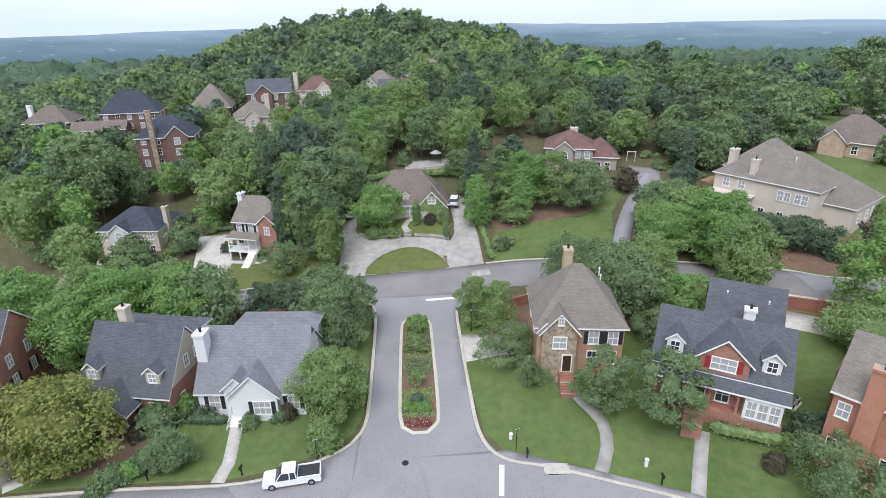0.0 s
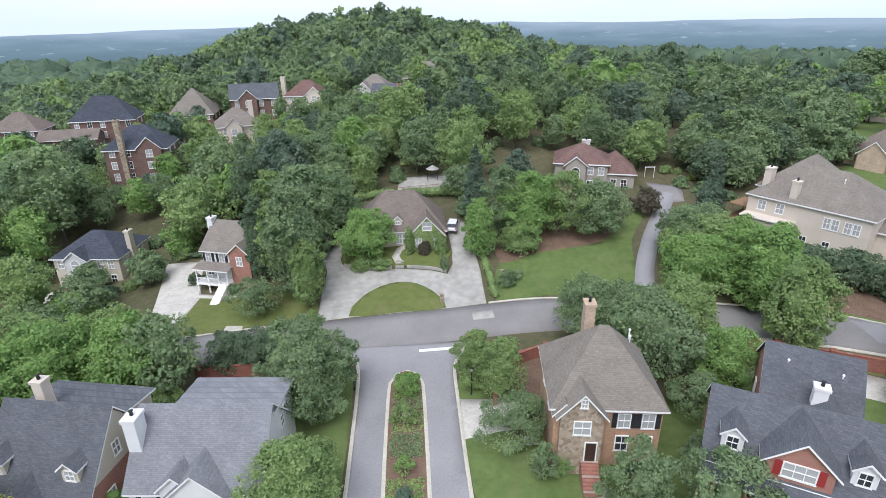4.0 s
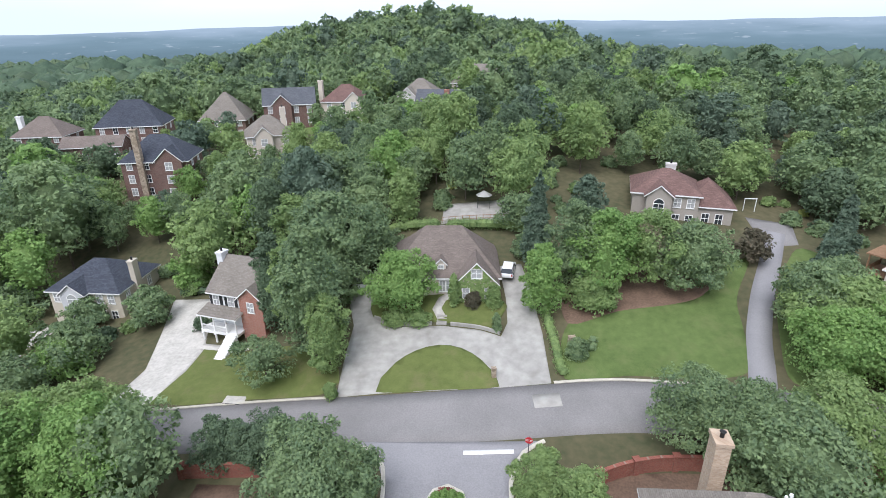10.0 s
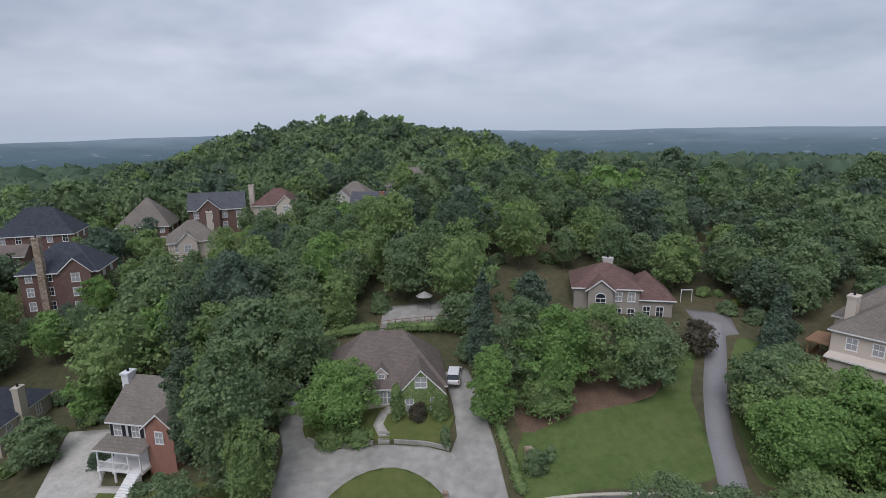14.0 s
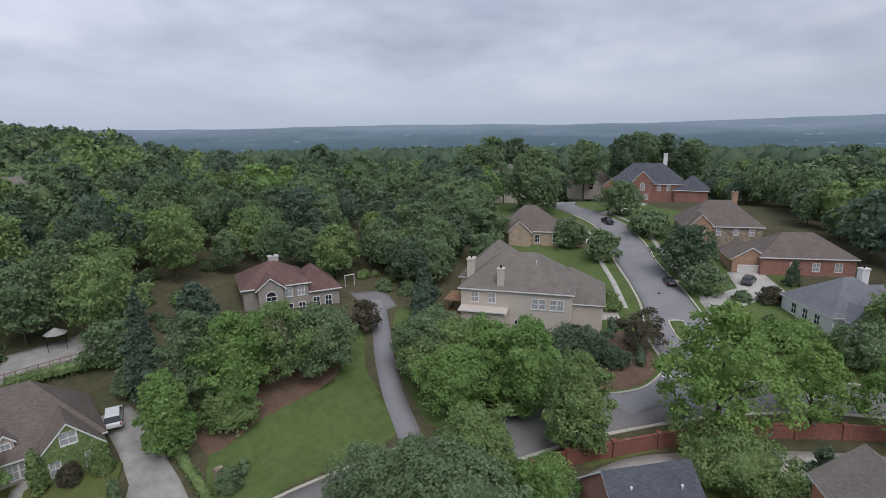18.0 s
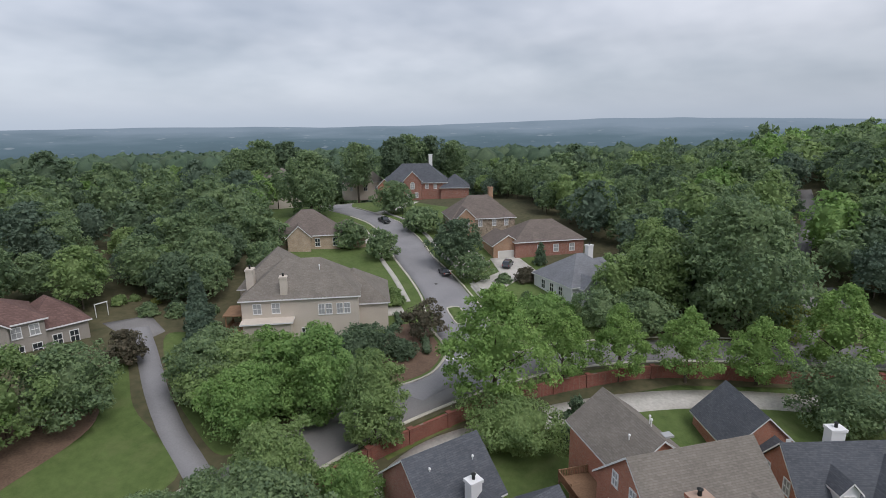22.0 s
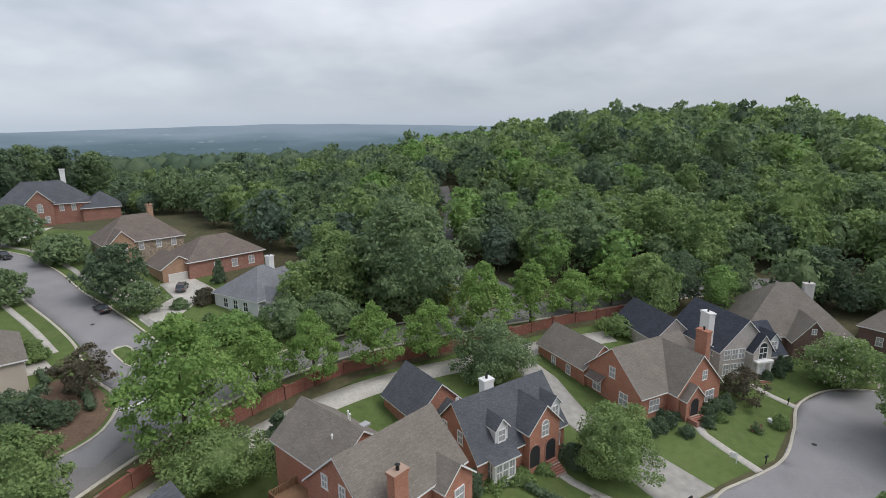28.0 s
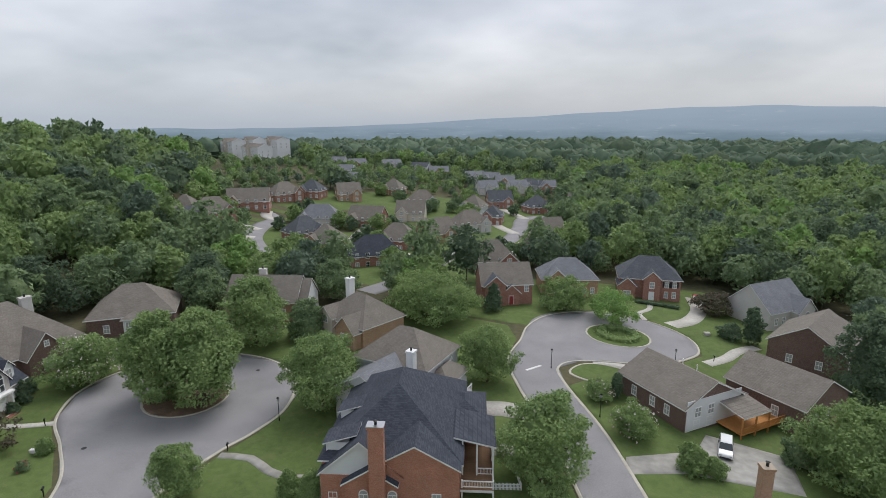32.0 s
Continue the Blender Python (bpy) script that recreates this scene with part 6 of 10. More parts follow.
h = house_at(-22.8, -51, -5.2, 36, "brick house with white-sided gable, tan roof and timber deck")
w1 = add_wing(h, (-6, 6, -7.5, 6.5, -3, 4.2, "gy", 0.52), BRICK_DARK, R_TAN)
bm = bmesh.new(); box(bm, -5.8, 5.8, 6.5, 6.58, 0.2, 5.2); part("gable_siding", bm, WHITE_SIDE, h)
row_windows(h, w1, "b", (3.6, 0.8), 0.4, 1.2, 1.4, pale=True)
row_windows(h, (-6, 6, -7.5, 6.6), "b", (3.6, 0.8), 2.4, 1.2, 1.5, pale=True)
row_windows(h, w1, "r", (-4, 0, 3), 1.6, 0.9, 1.5, pale=True)
bm = bmesh.new(); slab_roof(bm, [(-7, 11, 3.2), (-7, 6, 4.0), (-1, 6, 4.0), (-1, 11, 3.2)], [[0, 3, 2, 1]]); part("porch_roof", bm, [R_TAN, TRIM], h)
bm = bmesh.new(); box(bm, -11, -0.8, 6.6, 11, 0.4, 0.6)
for x, y in ((-10.8, 10.8), (-7, 10.8), (-4, 10.8), (-1, 10.8), (-10.8, 6.8)):
    box(bm, x - 0.1, x + 0.1, y - 0.1, y + 0.1, -3, 3.2 if x > -8 else 1.6)
for i in range(52):
    box(bm, -11 + i * 0.195, -10.95 + i * 0.195, 10.92, 10.98, 0.6, 1.5)
box(bm, -11, -0.8, 10.9, 11.0, 1.5, 1.6)
part("deck", bm, DECK_NEW, h, "new orange timber deck on posts")
add_vents(h, [(-2.4, -2, 6.6), (-2.2, 1, 6.8)])

h = house_at(-40, -55, -6.0, 40, "brick house with tan gable roof")
w1 = add_wing(h, (-6, 6, -6.5, 6.5, -3, 4.6, "gy", 0.55), BRICK_DARK, R_TAN)
row_windows(h, w1, "b", (-3, 0, 3), 1.6, 1.0, 1.5, pale=True)
row_windows(h, w1, "r", (-3, 2), 1.6, 1.0, 1.5, pale=True)
bm = bmesh.new(); box(bm, -5, 0, 6.6, 9, 1.0, 1.2)
for i in range(26):
    box(bm, -5 + i * 0.195, -4.95 + i * 0.195, 8.92, 8.98, 1.2, 2.1)
part("deck", bm, DECK, h)

h = house_at(-55, -79, -7.0, 55, "brick house with taupe stepped roof")
w1 = add_wing(h, (-7, 8, -7, 6, -3, 5.4, "gx", 0.62), BRICK_DARK, R_TAN)
w2 = add_wing(h, (-13, -5, -4.5, 6, -3, 3.8, "gx", 0.5), BRICK_DARK, R_TAN)
row_windows(h, w1, "b", (-4, 0, 4), 1.6, 1.0, 1.5, pale=True)
row_windows(h, w1, "r", (-3, 2), 1.6, 1.0, 1.5, pale=True)

h = house_at(-30.4, -16.6, -5.0, 8, "brick house with tan roof and brick chimney")
w1 = add_wing(h, (-7, 7, -5.5, 5.5, -3, 3.4, "hip", 0.6), BRICK_TAN, R_TAN)
add_chimney(h, 5.0, -4.6, 1.2, 1.1, -2, 9.6, BRICK_TAN, "tan brick chimney")

h = house_at(-55, -107, -8.0, 215, "pale house with grey roof and arched gable")
w1 = add_wing(h, (-7, 7, -6, 6, -3, 4.6, "gx", 0.9), STUCCO_GREY, R_GREY)
w2 = add_wing(h, (0.6, 6.4, -8, 0, -3, 4.4, "gy", 1.0), STUCCO_GREY, R_GREY)
add_window(h, w2, "f", 3.5, 1.0, 1.6, 2.2, arch=True, pale=True)
row_windows(h, w1, "f", (-4.6, -2), 1.2, 1.0, 1.6, pale=True)

h = house_at(-28, -119, -6.8, 178, "dark red brick two-storey house with slate roof")
w1 = add_wing(h, (-8, 8, -5, 6.5, -3, 6.2, "hip", 0.85), BRICK, R_SLATE)
w2 = add_wing(h, (-1.8, 2.6, -6.6, 0, -3, 6.4, "gy", 0.9), BRICK, R_SLATE)
w3 = add_wing(h, (-8.2, -3.8, -6.8, 0, -3, 4.4, "gy", 0.9), BRICK, R_SLATE)
row_windows(h, w1, "f", (4.4, 6.4), 3.8, 0.9, 1.5, pale=True, shut=True)
row_windows(h, w1, "f", (4.4, 6.4), 0.9, 0.9, 1.6, pale=True)
row_windows(h, w2, "f", (0.4,), 3.8, 1.1, 1.6, pale=True)
row_windows(h, w3, "f", (-6,), 1.0, 1.8, 1.7, pale=True)
add_door(h, w2, "f", 0.4, 0.4, 1.2, 2.3, TRIM)

h = house_at(-6, -113, -5.4, 190, "brick house with pale grey hip roof")
w1 = add_wing(h, (-8, 7, -5, 6, -3, 5.2, "hip", 0.82), BRICK_TAN, R_GREY)
w2 = add_wing(h, (-6.8, -1.6, -6.5, 0, -3, 5.6, "gy", 0.9), BRICK_TAN, R_GREY)
row_windows(h, w2, "f", (-4.2,), 3.2, 1.2, 1.5, pale=True)
row_windows(h, w2, "f", (-4.2,), 0.6, 1.2, 1.6, pale=True)
row_windows(h, w1, "f", (1, 3.4, 5.6), 1.0, 0.9, 1.6, pale=True)

h = house_at(11, -100, -4.4, 197, "red brick house with two gables and red door")
w1 = add_wing(h, (-6.5, 6.5, -5, 5, -3, 5.6, "gx", 0.85), BRICK, R_TAN)
w2 = add_wing(h, (-5.8, -0.6, -6.4, 0, -3, 5.6, "gy", 0.9), BRICK, R_SLATE)
w3 = add_wing(h, (-1.2, 3.0, -6.0, 0, -3, 3.6, "gy", 0.9), BRICK, R_SLATE)
row_windows(h, w2, "f", (-3.2,), 3.4, 1.4, 1.5, pale=True)
row_windows(h, w2, "f", (-3.2,), 0.7, 1.4, 1.6, pale=True)
row_windows(h, w1, "f", (5.0,), 3.4, 1.0, 1.5, pale=True)
add_door(h, w3, "f", 0.9, 0.4, 1.1, 2.2, DOORRED)

# ---- eastern street ----
h = house_at(112, 67.4, 3.2, -35, "white-painted house with blue-grey roof and white chimney")
w1 = add_wing(h, (-7, 7, -6.5, 6.5, -3, 3.6, "hip", 0.72), WHITE_SIDE, R_GREY)
w2 = add_wing(h, (3, 14, -2.5, 5.5, -3, 3.4, "gx", 0.7), WHITE_SIDE, R_GREY)
w3 = add_wing(h, (-5, -1, -8, 0, -3, 3.4, "gy", 0.9), WHITE_SIDE, R_GREY)
row_windows(h, w1, "l", (-3, 0, 3), 0.8, 1.2, 1.8)
row_windows(h, w1, "f", (2, 4.6), 0.8, 1.1, 1.7, pale=True)
add_chimney(h, 6.0, 4.0, 1.4, 1.2, 3, 8.8, TRIM, "white chimney")
add_dormer(h, 5.4, -4.5, 3.6, 2.4, 4, 1.2, WHITE_SIDE, R_GREY)

h = house_at(135.5, 85, 4.8, -48, "brick house with brown roof and garage court")
h.scale = (1.1, 1.1, 1.1)
w1 = add_wing(h, (-8, 9, -6, 6, -3, 4.4, "hip", 0.62), BRICK, R_BROWN)
w2 = add_wing(h, (-13, -6, -5, 4, -3, 3.6, "gy", 0.62), BRICK_TAN, R_BROWN)
row_windows(h, w1, "f", (-2, 2, 6), 1.6, 1.2, 1.6, pale=True)
add_door(h, w2, "f", -9.5, -0.2, 4.6, 2.3, GARAGE, "garage_door")

h = house_at(139.5, 105, 7.4, -50, "stone and brick two-storey house with steep brown roof")
w1 = add_wing(h, (-9, 9, -7, 6, -3, 6.0, "hip", 0.82), STONE, R_BROWN)
w2 = add_wing(h, (-8, -3, -9, 0, -3, 6.4, "gy", 1.0), BRICK_TAN, R_BROWN)
row_windows(h, w1, "f", (-1, 3, 6.5), 3.6, 1.0, 1.6, pale=True)
row_windows(h, w2, "f", (-5.5,), 3.4, 1.6, 1.6, pale=True)
add_chimney(h, 5, 4.5, 1.3, 1.3, 5, 13.0, BRICK_TAN, "tan chimney")

h = house_at(191.8, 157, 9.0, -62, "large red brick house with slate roof and twin gables", keep=16)
h.scale = (1.12, 1.12, 1.12)
w1 = add_wing(h, (-13, 10, -7, 7, -3, 6.2, "hip", 0.85), BRICK, R_SLATE)
w2 = add_wing(h, (-5, 1, -9.5, 0, -3, 7.0, "gy", 1.05), BRICK, R_SLATE)
w3 = add_wing(h, (-14.5, -9.5, -9.0, 0, -3, 5.0, "gy", 1.0), BRICK_ORANGE, R_SLATE)
w4 = add_wing(h, (8, 18, -8, 4, -3, 4.4, "hip", 0.8), BRICK, R_SLATE)
row_windows(h, w2, "f", (-2,), 4.0, 1.3, 1.6, pale=True, arch=True)
row_windows(h, w2, "f", (-3.4, -0.6), 0.9, 1.1, 1.7, pale=True)
row_windows(h, w1, "f", (3, 6), 3.8, 1.0, 1.6, pale=True)
row_windows(h, w3, "f", (-12,), 2.6, 1.0, 1.5, pale=True)
add_chimney(h, 4, 2, 1.3, 1.3, 6, 15.5, TRIM, "white chimney")

h = house_at(196, 190, 9.0, -45, "cream house with tan roof and arched entry", keep=12)
w1 = add_wing(h, (-9, 9, -6, 6, -3, 5.0, "hip", 0.8), STUCCO, R_TAN)
w2 = add_wing(h, (-3, 3, -8, 0, -3, 5.6, "gy", 1.0), STUCCO, R_TAN)
add_window(h, w2, "f", 0, 1.2, 1.6, 2.4, arch=True)
row_windows(h, w1, "f", (-6, 5), 1.2, 1.0, 1.7, pale=True)

h = house_at(158, 205, 13.0, -35, "house with tan hip roof among tall trees")
w1 = add_wing(h, (-9, 9, -6, 6, -10, 4.2, "hip", 0.75), STUCCO, R_TAN)
row_windows(h, w1, "f", (-5, 0, 5), 1.2, 1.0, 1.7)

h = house_at(107.0, 137.0, 7.4, -48, "low taupe brick house with brown hip roofs and garage")
h.scale = (1.12, 1.12, 1.12)
w1 = add_wing(h, (-9, 5, -6, 6, -3, 3.8, "hip", 0.8), BRICK_PALE, R_BROWN)
w2 = add_wing(h, (3, 11, -5, 4, -3, 3.4, "hip", 0.6), BRICK_PALE, R_BROWN)
w3 = add_wing(h, (-6.5, -1.5, -8, 0, -3, 3.8, "gy", 0.95), BRICK_PALE, R_BROWN)
row_windows(h, w1, "f", (-5, 0, 4), 1.0, 1.0, 1.7)
add_door(h, w2, "r", -0.5, -0.2, 4.6, 2.3, GARAGE, "garage_door")

# ---- houses on the northern ridge ----
def simple_house(x, y, z, yaw, w, d, eave, wall, roof, label, kind="hip", pitch=0.8, gable=None, chim=None, storeys=2, keep=10, foot=-9):
    h = house_at(x, y, z, yaw, label, keep=keep)
    main = add_wing(h, (-w / 2, w / 2, -d / 2, d / 2, foot, eave, kind, pitch), wall, roof)
    n = max(2, int(w / 3.2))
    for s in range(storeys):
        for i in range(n):
            add_window(h, main, "f", -w / 2 + w * (i + 0.5) / n, 0.9 + 2.9 * s, 1.1, 1.6, pale=i % 3 != 1)
        for sd in "lr":
            for u in (-d / 5, d / 5):
                add_window(h, main, sd, u, 0.9 + 2.9 * s, 0.95, 1.5, pale=True)
    if gable:
        g = add_wing(h, (gable[0], gable[1], -d / 2 - 1.4, 0, -4, eave + 0.2, "gy", 0.95), gable[2] if len(gable) > 2 else wall, roof)
        for s in range(storeys):
            add_window(h, g, "f", (gable[0] + gable[1]) / 2, 0.9 + 2.9 * s, 1.4, 1.6, pale=True)
    if chim:
        add_chimney(h, chim[0], chim[1], 1.2, 1.4, -3, chim[2], chim[3])
    return h


simple_house(-75, 149, 4.0, 12, 14, 11, 8.6, BRICK_DARK, R_BLUE, "tall dark brick house with stone chimney and slate roof", gable=(0.8, 6.2), pitch=0.85, chim=(-2.6, -5.9, 15.6, STONE), storeys=3)
simple_house(-101, 180, 8.6, 15, 17, 12, 6.0, BRICK_DARK, R_BLUE, "brick house with broad blue-black hip roof", pitch=1.0, storeys=2)
simple_house(-106, 169, 6.4, 15, 15, 7, 4.2, BRICK_DARK, R_BROWN, "low brick wing house with brown roof", kind="gx", pitch=0.6, storeys=1)
simple_house(-125, 176, 6.6, 10, 13, 11, 5.6, BRICK_DARK, R_BROWN, "brick house with brown hip roof and white chimney", pitch=0.8, chim=(-5.2, -2, 10.5, TRIM))
simple_house(-79.9, 193.3, 8.4, 10, 13, 13, 5.8, BRICK_DARK, R_TAN, "red brick house with tan pyramid roof", pitch=1.05)
simple_house(-58, 187.5, 13.0, 18, 14, 10, 6.2, BRICK_DARK, R_SLATE, "red brick gabled house with slate roof and white shutters", kind="gx", pitch=0.75, gable=(-4.5, 0.5))
simple_house(-57.2, 168, 8.3, 25, 11, 10, 6.2, STUCCO, R_TAN, "cream house with tan roof and dormer", gable=(-3.5, 0.5), chim=(4, 0, 12, STUCCO))
simple_house(-43, 194, 13.6, 0, 12, 10, 5.6, STUCCO, R_RED, "house with orange-brown roof and cream chimney", chim=(-6.6, -3, 11, STUCCO), gable=(1, 6))
simple_house(-21.5, 198, 14.0, -5, 12, 11, 6.0, STUCCO, R_TAN, "tan gabled house behind trees", gable=(-5, 0, STUCCO_GREY))
simple_house(-14.5, 188, 14.4, -5, 13, 9, 4.4, BRICK_DARK, R_SLATE, "house with slate roof and red brick chimney", kind="gx", chim=(2.4, -4.6, 8.6, BRICK), storeys=1)
simple_house(-4, 223, 15.1, -8, 18, 13, 6.2, STUCCO, R_TAN, "large cream house with broad tan hip roof", gable=(1, 7, WHITE_SIDE))
simple_house(14.8, 262, 15.6, -8, 13, 12, 5.0, STUCCO, R_BLUE, "house with blue-black pyramid roof", pitch=0.95)

# ---- the lower neighbourhood ----
rng = random.Random(11)
ROOF_WORD = {R_TAN: "tan", R_SLATE: "slate-grey", R_GREY: "pale grey", R_BLUE: "blue-black"}
WALL_WORD = {BRICK: "red brick", BRICK_TAN: "tan brick", STUCCO: "cream stucco", STUCCO_GREY: "grey stucco", GREY_SIDE: "grey-sided", WHITE_SIDE: "white-sided"}
for i, (x, y, yaw, w, rf, wl) in enumerate([
    (132, -138, -143, 13, R_SLATE, BRICK),
    (146, -157, -143, 12, R_TAN, BRICK),
    (139, -164, -145, 17, R_TAN, BRICK),
    (141, -196, -149, 19, R_TAN, BRICK),
    (138, -225, -152, 16, R_TAN, BRICK),
    (131, -244, -155, 13, R_SLATE, BRICK),
    (113, -252, -159, 13, R_TAN, BRICK_TAN),
    (103, -191, -156, 19, R_GREY, STUCCO_GREY),
    (96, -160, -154, 14, R_SLATE, BRICK),
    (83, -199, -160, 16, R_TAN, BRICK),
    (57, -131, -161, 17, R_BLUE, BRICK),
    (57, -159, -164, 15, R_TAN, BRICK),
    (46, -176, -167, 13, R_TAN, BRICK_TAN),
    (96, -285, -163, 13, R_TAN, BRICK_TAN),
    (71, -256, -166, 15, R_TAN, STUCCO_GREY),
    (68, -221, -165, 14, R_TAN, STUCCO),
    (36, -202, -171, 16, R_TAN, STUCCO_GREY),
    (41, -251, -172, 12, R_TAN, GREY_SIDE),
    (30, -276, -174, 14, R_SLATE, BRICK),
    (28, -225, -174, 10, R_SLATE, BRICK),
    (8, -265, -178, 13, R_SLATE, BRICK),
    (-16, -282, 177, 14, R_TAN, BRICK_TAN),
    (18, -133, -174, 15, R_TAN, BRICK),
    (6, -154, -178, 10, R_TAN, WHITE_SIDE),
    (1, -191, -179, 12, R_TAN, STUCCO),
    (81, -147, -156, 12, R_TAN, BRICK_TAN),
]):
    g0 = -w / 2 + 0.6 if i % 2 else w / 2 - 5.6
    simple_house(x, y, gz(x, y) - 0.7, yaw + (28, -24, 12, -8)[i % 4], w, 11.5, 4.7, wl, rf, "%s house with %s gabled roof on the lower street" % (WALL_WORD[wl], ROOF_WORD[rf]), pitch=0.95, kind="hip" if i % 3 else "gx", gable=(g0, g0 + 5), keep=9)
for i, (x, y, yaw, w, rf) in enumerate([
    (126, -292, -159, 13, R_GREY),
    (148, -337, -158, 14, R_GREY),
    (167, -412, -160, 16, R_GREY),
    (146, -445, -163, 17, R_GREY),
    (115, -432, -166, 17, R_SLATE),
    (93, -404, -168, 16, R_GREY),
    (60, -383, -172, 15, R_GREY),
    (47, -382, -173, 15, R_GREY),
    (35, -367, -175, 14, R_GREY),
    (24, -340, -176, 13, R_GREY),
    (13, -351, -178, 15, R_SLATE),
    (4, -349, -179, 12, R_GREY),
    (43, -324, -173, 13, R_GREY),
    (186, -419, -158, 13, R_GREY),
]):
    simple_house(x, y, gz(x, y), yaw + (20, -30, 5)[i % 3], w, 10, 5.4, (STUCCO_GREY, GREY_SIDE, BRICK_TAN)[i % 3], rf, "distant terraced house with %s roof" % ROOF_WORD[rf], kind="gx", pitch=0.75, gable=(-3, 1.5), keep=7)
for x, y, z, w in ((299, -436, 21, 24), (283, -446, 22, 22), (265, -456, 22, 26), (261, -412, 17, 30)):
    simple_house(x, y, z - 4, 148, w, 14, 8.5, WHITE_SIDE, R_TAN, "long cream apartment block with tan roof", kind="gx", pitch=0.4, storeys=2, gable=(-4, 2, STUCCO), keep=20, foot=-24)

# ---- plants ----
def leaf_cloud(rs_, lobes, per, size, squash=0.85, seg=6, rings=4, core=0.8, low=None):
    """A crown: a lumpy core in every lobe and loose leaves on the outer skin. lobes: (centre, radius)."""
    V, F, off = [], [], 0
    C = np.array([l[0] for l in lobes], dtype=float)
    Rr = np.array([l[1] for l in lobes], dtype=float)
    sq = np.array((1, 1, squash))
    ring = np.array([(k * seg + i, k * seg + (i + 1) % seg, (k + 1) * seg + (i + 1) % seg, (k + 1) * seg + i) for k in range(rings - 1) for i in range(seg)])
    for i, (c, r) in enumerate(lobes):
        lat = np.linspace(-1.35, 1.5, rings)
        lon = np.arange(seg) * 2 * np.pi / seg
        d = np.stack([np.outer(np.cos(lat), np.cos(lon)), np.outer(np.cos(lat), np.sin(lon)), np.outer(np.sin(lat), np.ones(seg))], 2).reshape(-1, 3)
        if core:
            V.append(np.array(c) + d * sq * (r * core * rs_.uniform(0.82, 1.12, len(d)))[:, None])
            F.append(ring + off)
            off += len(d)
        n = max(6, int(per * r * r))
        d = rs_.normal(size=(n, 3))
        d /= np.linalg.norm(d, axis=1)[:, None]
        p = np.array(c) + d * (r * rs_.uniform(0.74, 1.2, n))[:, None] * sq
        q = (p[:, None, :] - C[None]) / (Rr[None, :, None] * sq)
        q[:, i] = 9
        keep = (q ** 2).sum(2).min(1) > 0.62
        if low is not None:
            keep &= p[:, 2] > low
        p, d = p[keep], d[keep]
        n = len(p)
        nrm = d + rs_.normal(size=(n, 3)) * 0.52
        nrm[:, 2] += 0.3
        nrm /= np.linalg.norm(nrm, axis=1)[:, None]
        a = np.cross(nrm, rs_.normal(size=(n, 3)))
        a /= np.linalg.norm(a, axis=1)[:, None]
        b = np.cross(nrm, a)
        s = size * rs_.uniform(0.55, 1.4, n)[:, None]
        quad = np.stack([p - a * s, p - b * s * 0.58 - nrm * s * 0.15, p + a * s, p + b * s * 0.58 - nrm * s * 0.15], 1)
        V.append(quad.reshape(-1, 3))
        F.append(np.arange(4 * n).reshape(-1, 4) + off)
        off += 4 * n
    return np.concatenate(V), np.concatenate(F)


def crown_width(kind, t):
    """Half-width of a crown, as a share of its radius, at height t from foot (0) to tip (1)."""
    t = np.asarray(t, dtype=float)
    if kind == "cone":
        return np.clip(1 - t, 0.03, 1) ** 0.85 * np.clip(t / 0.07, 0.45, 1)
    if kind == "column":
        return 0.92 * np.clip(1 - np.abs((t - 0.42) / 0.62) ** 2.4, 0.03, 1) ** 0.6
    if kind == "vase":
        return np.where(t < 0.36, 0.42 + 0.58 * np.sin(np.clip(t / 0.36, 0, 1) * 1.571), np.clip(1 - (t - 0.36) / 0.66, 0.04, 1) ** 0.8)
    if kind == "bush":
        return np.clip(1 - t ** 2.4, 0.04, 1) ** 0.6
    if kind == "tall":
        return np.where(t < 0.5, 0.5 + 0.5 * np.sin(np.clip(t / 0.5, 0, 1) * 1.571), np.clip(1 - ((t - 0.5) / 0.52) ** 2, 0.04, 1) ** 0.62)
    return np.where(t < 0.42, np.sqrt(np.clip(1 - ((0.42 - t) / 0.46) ** 2, 0.1, 1)), np.clip(1 - ((t - 0.42) / 0.6) ** 2, 0.04, 1) ** 0.6)


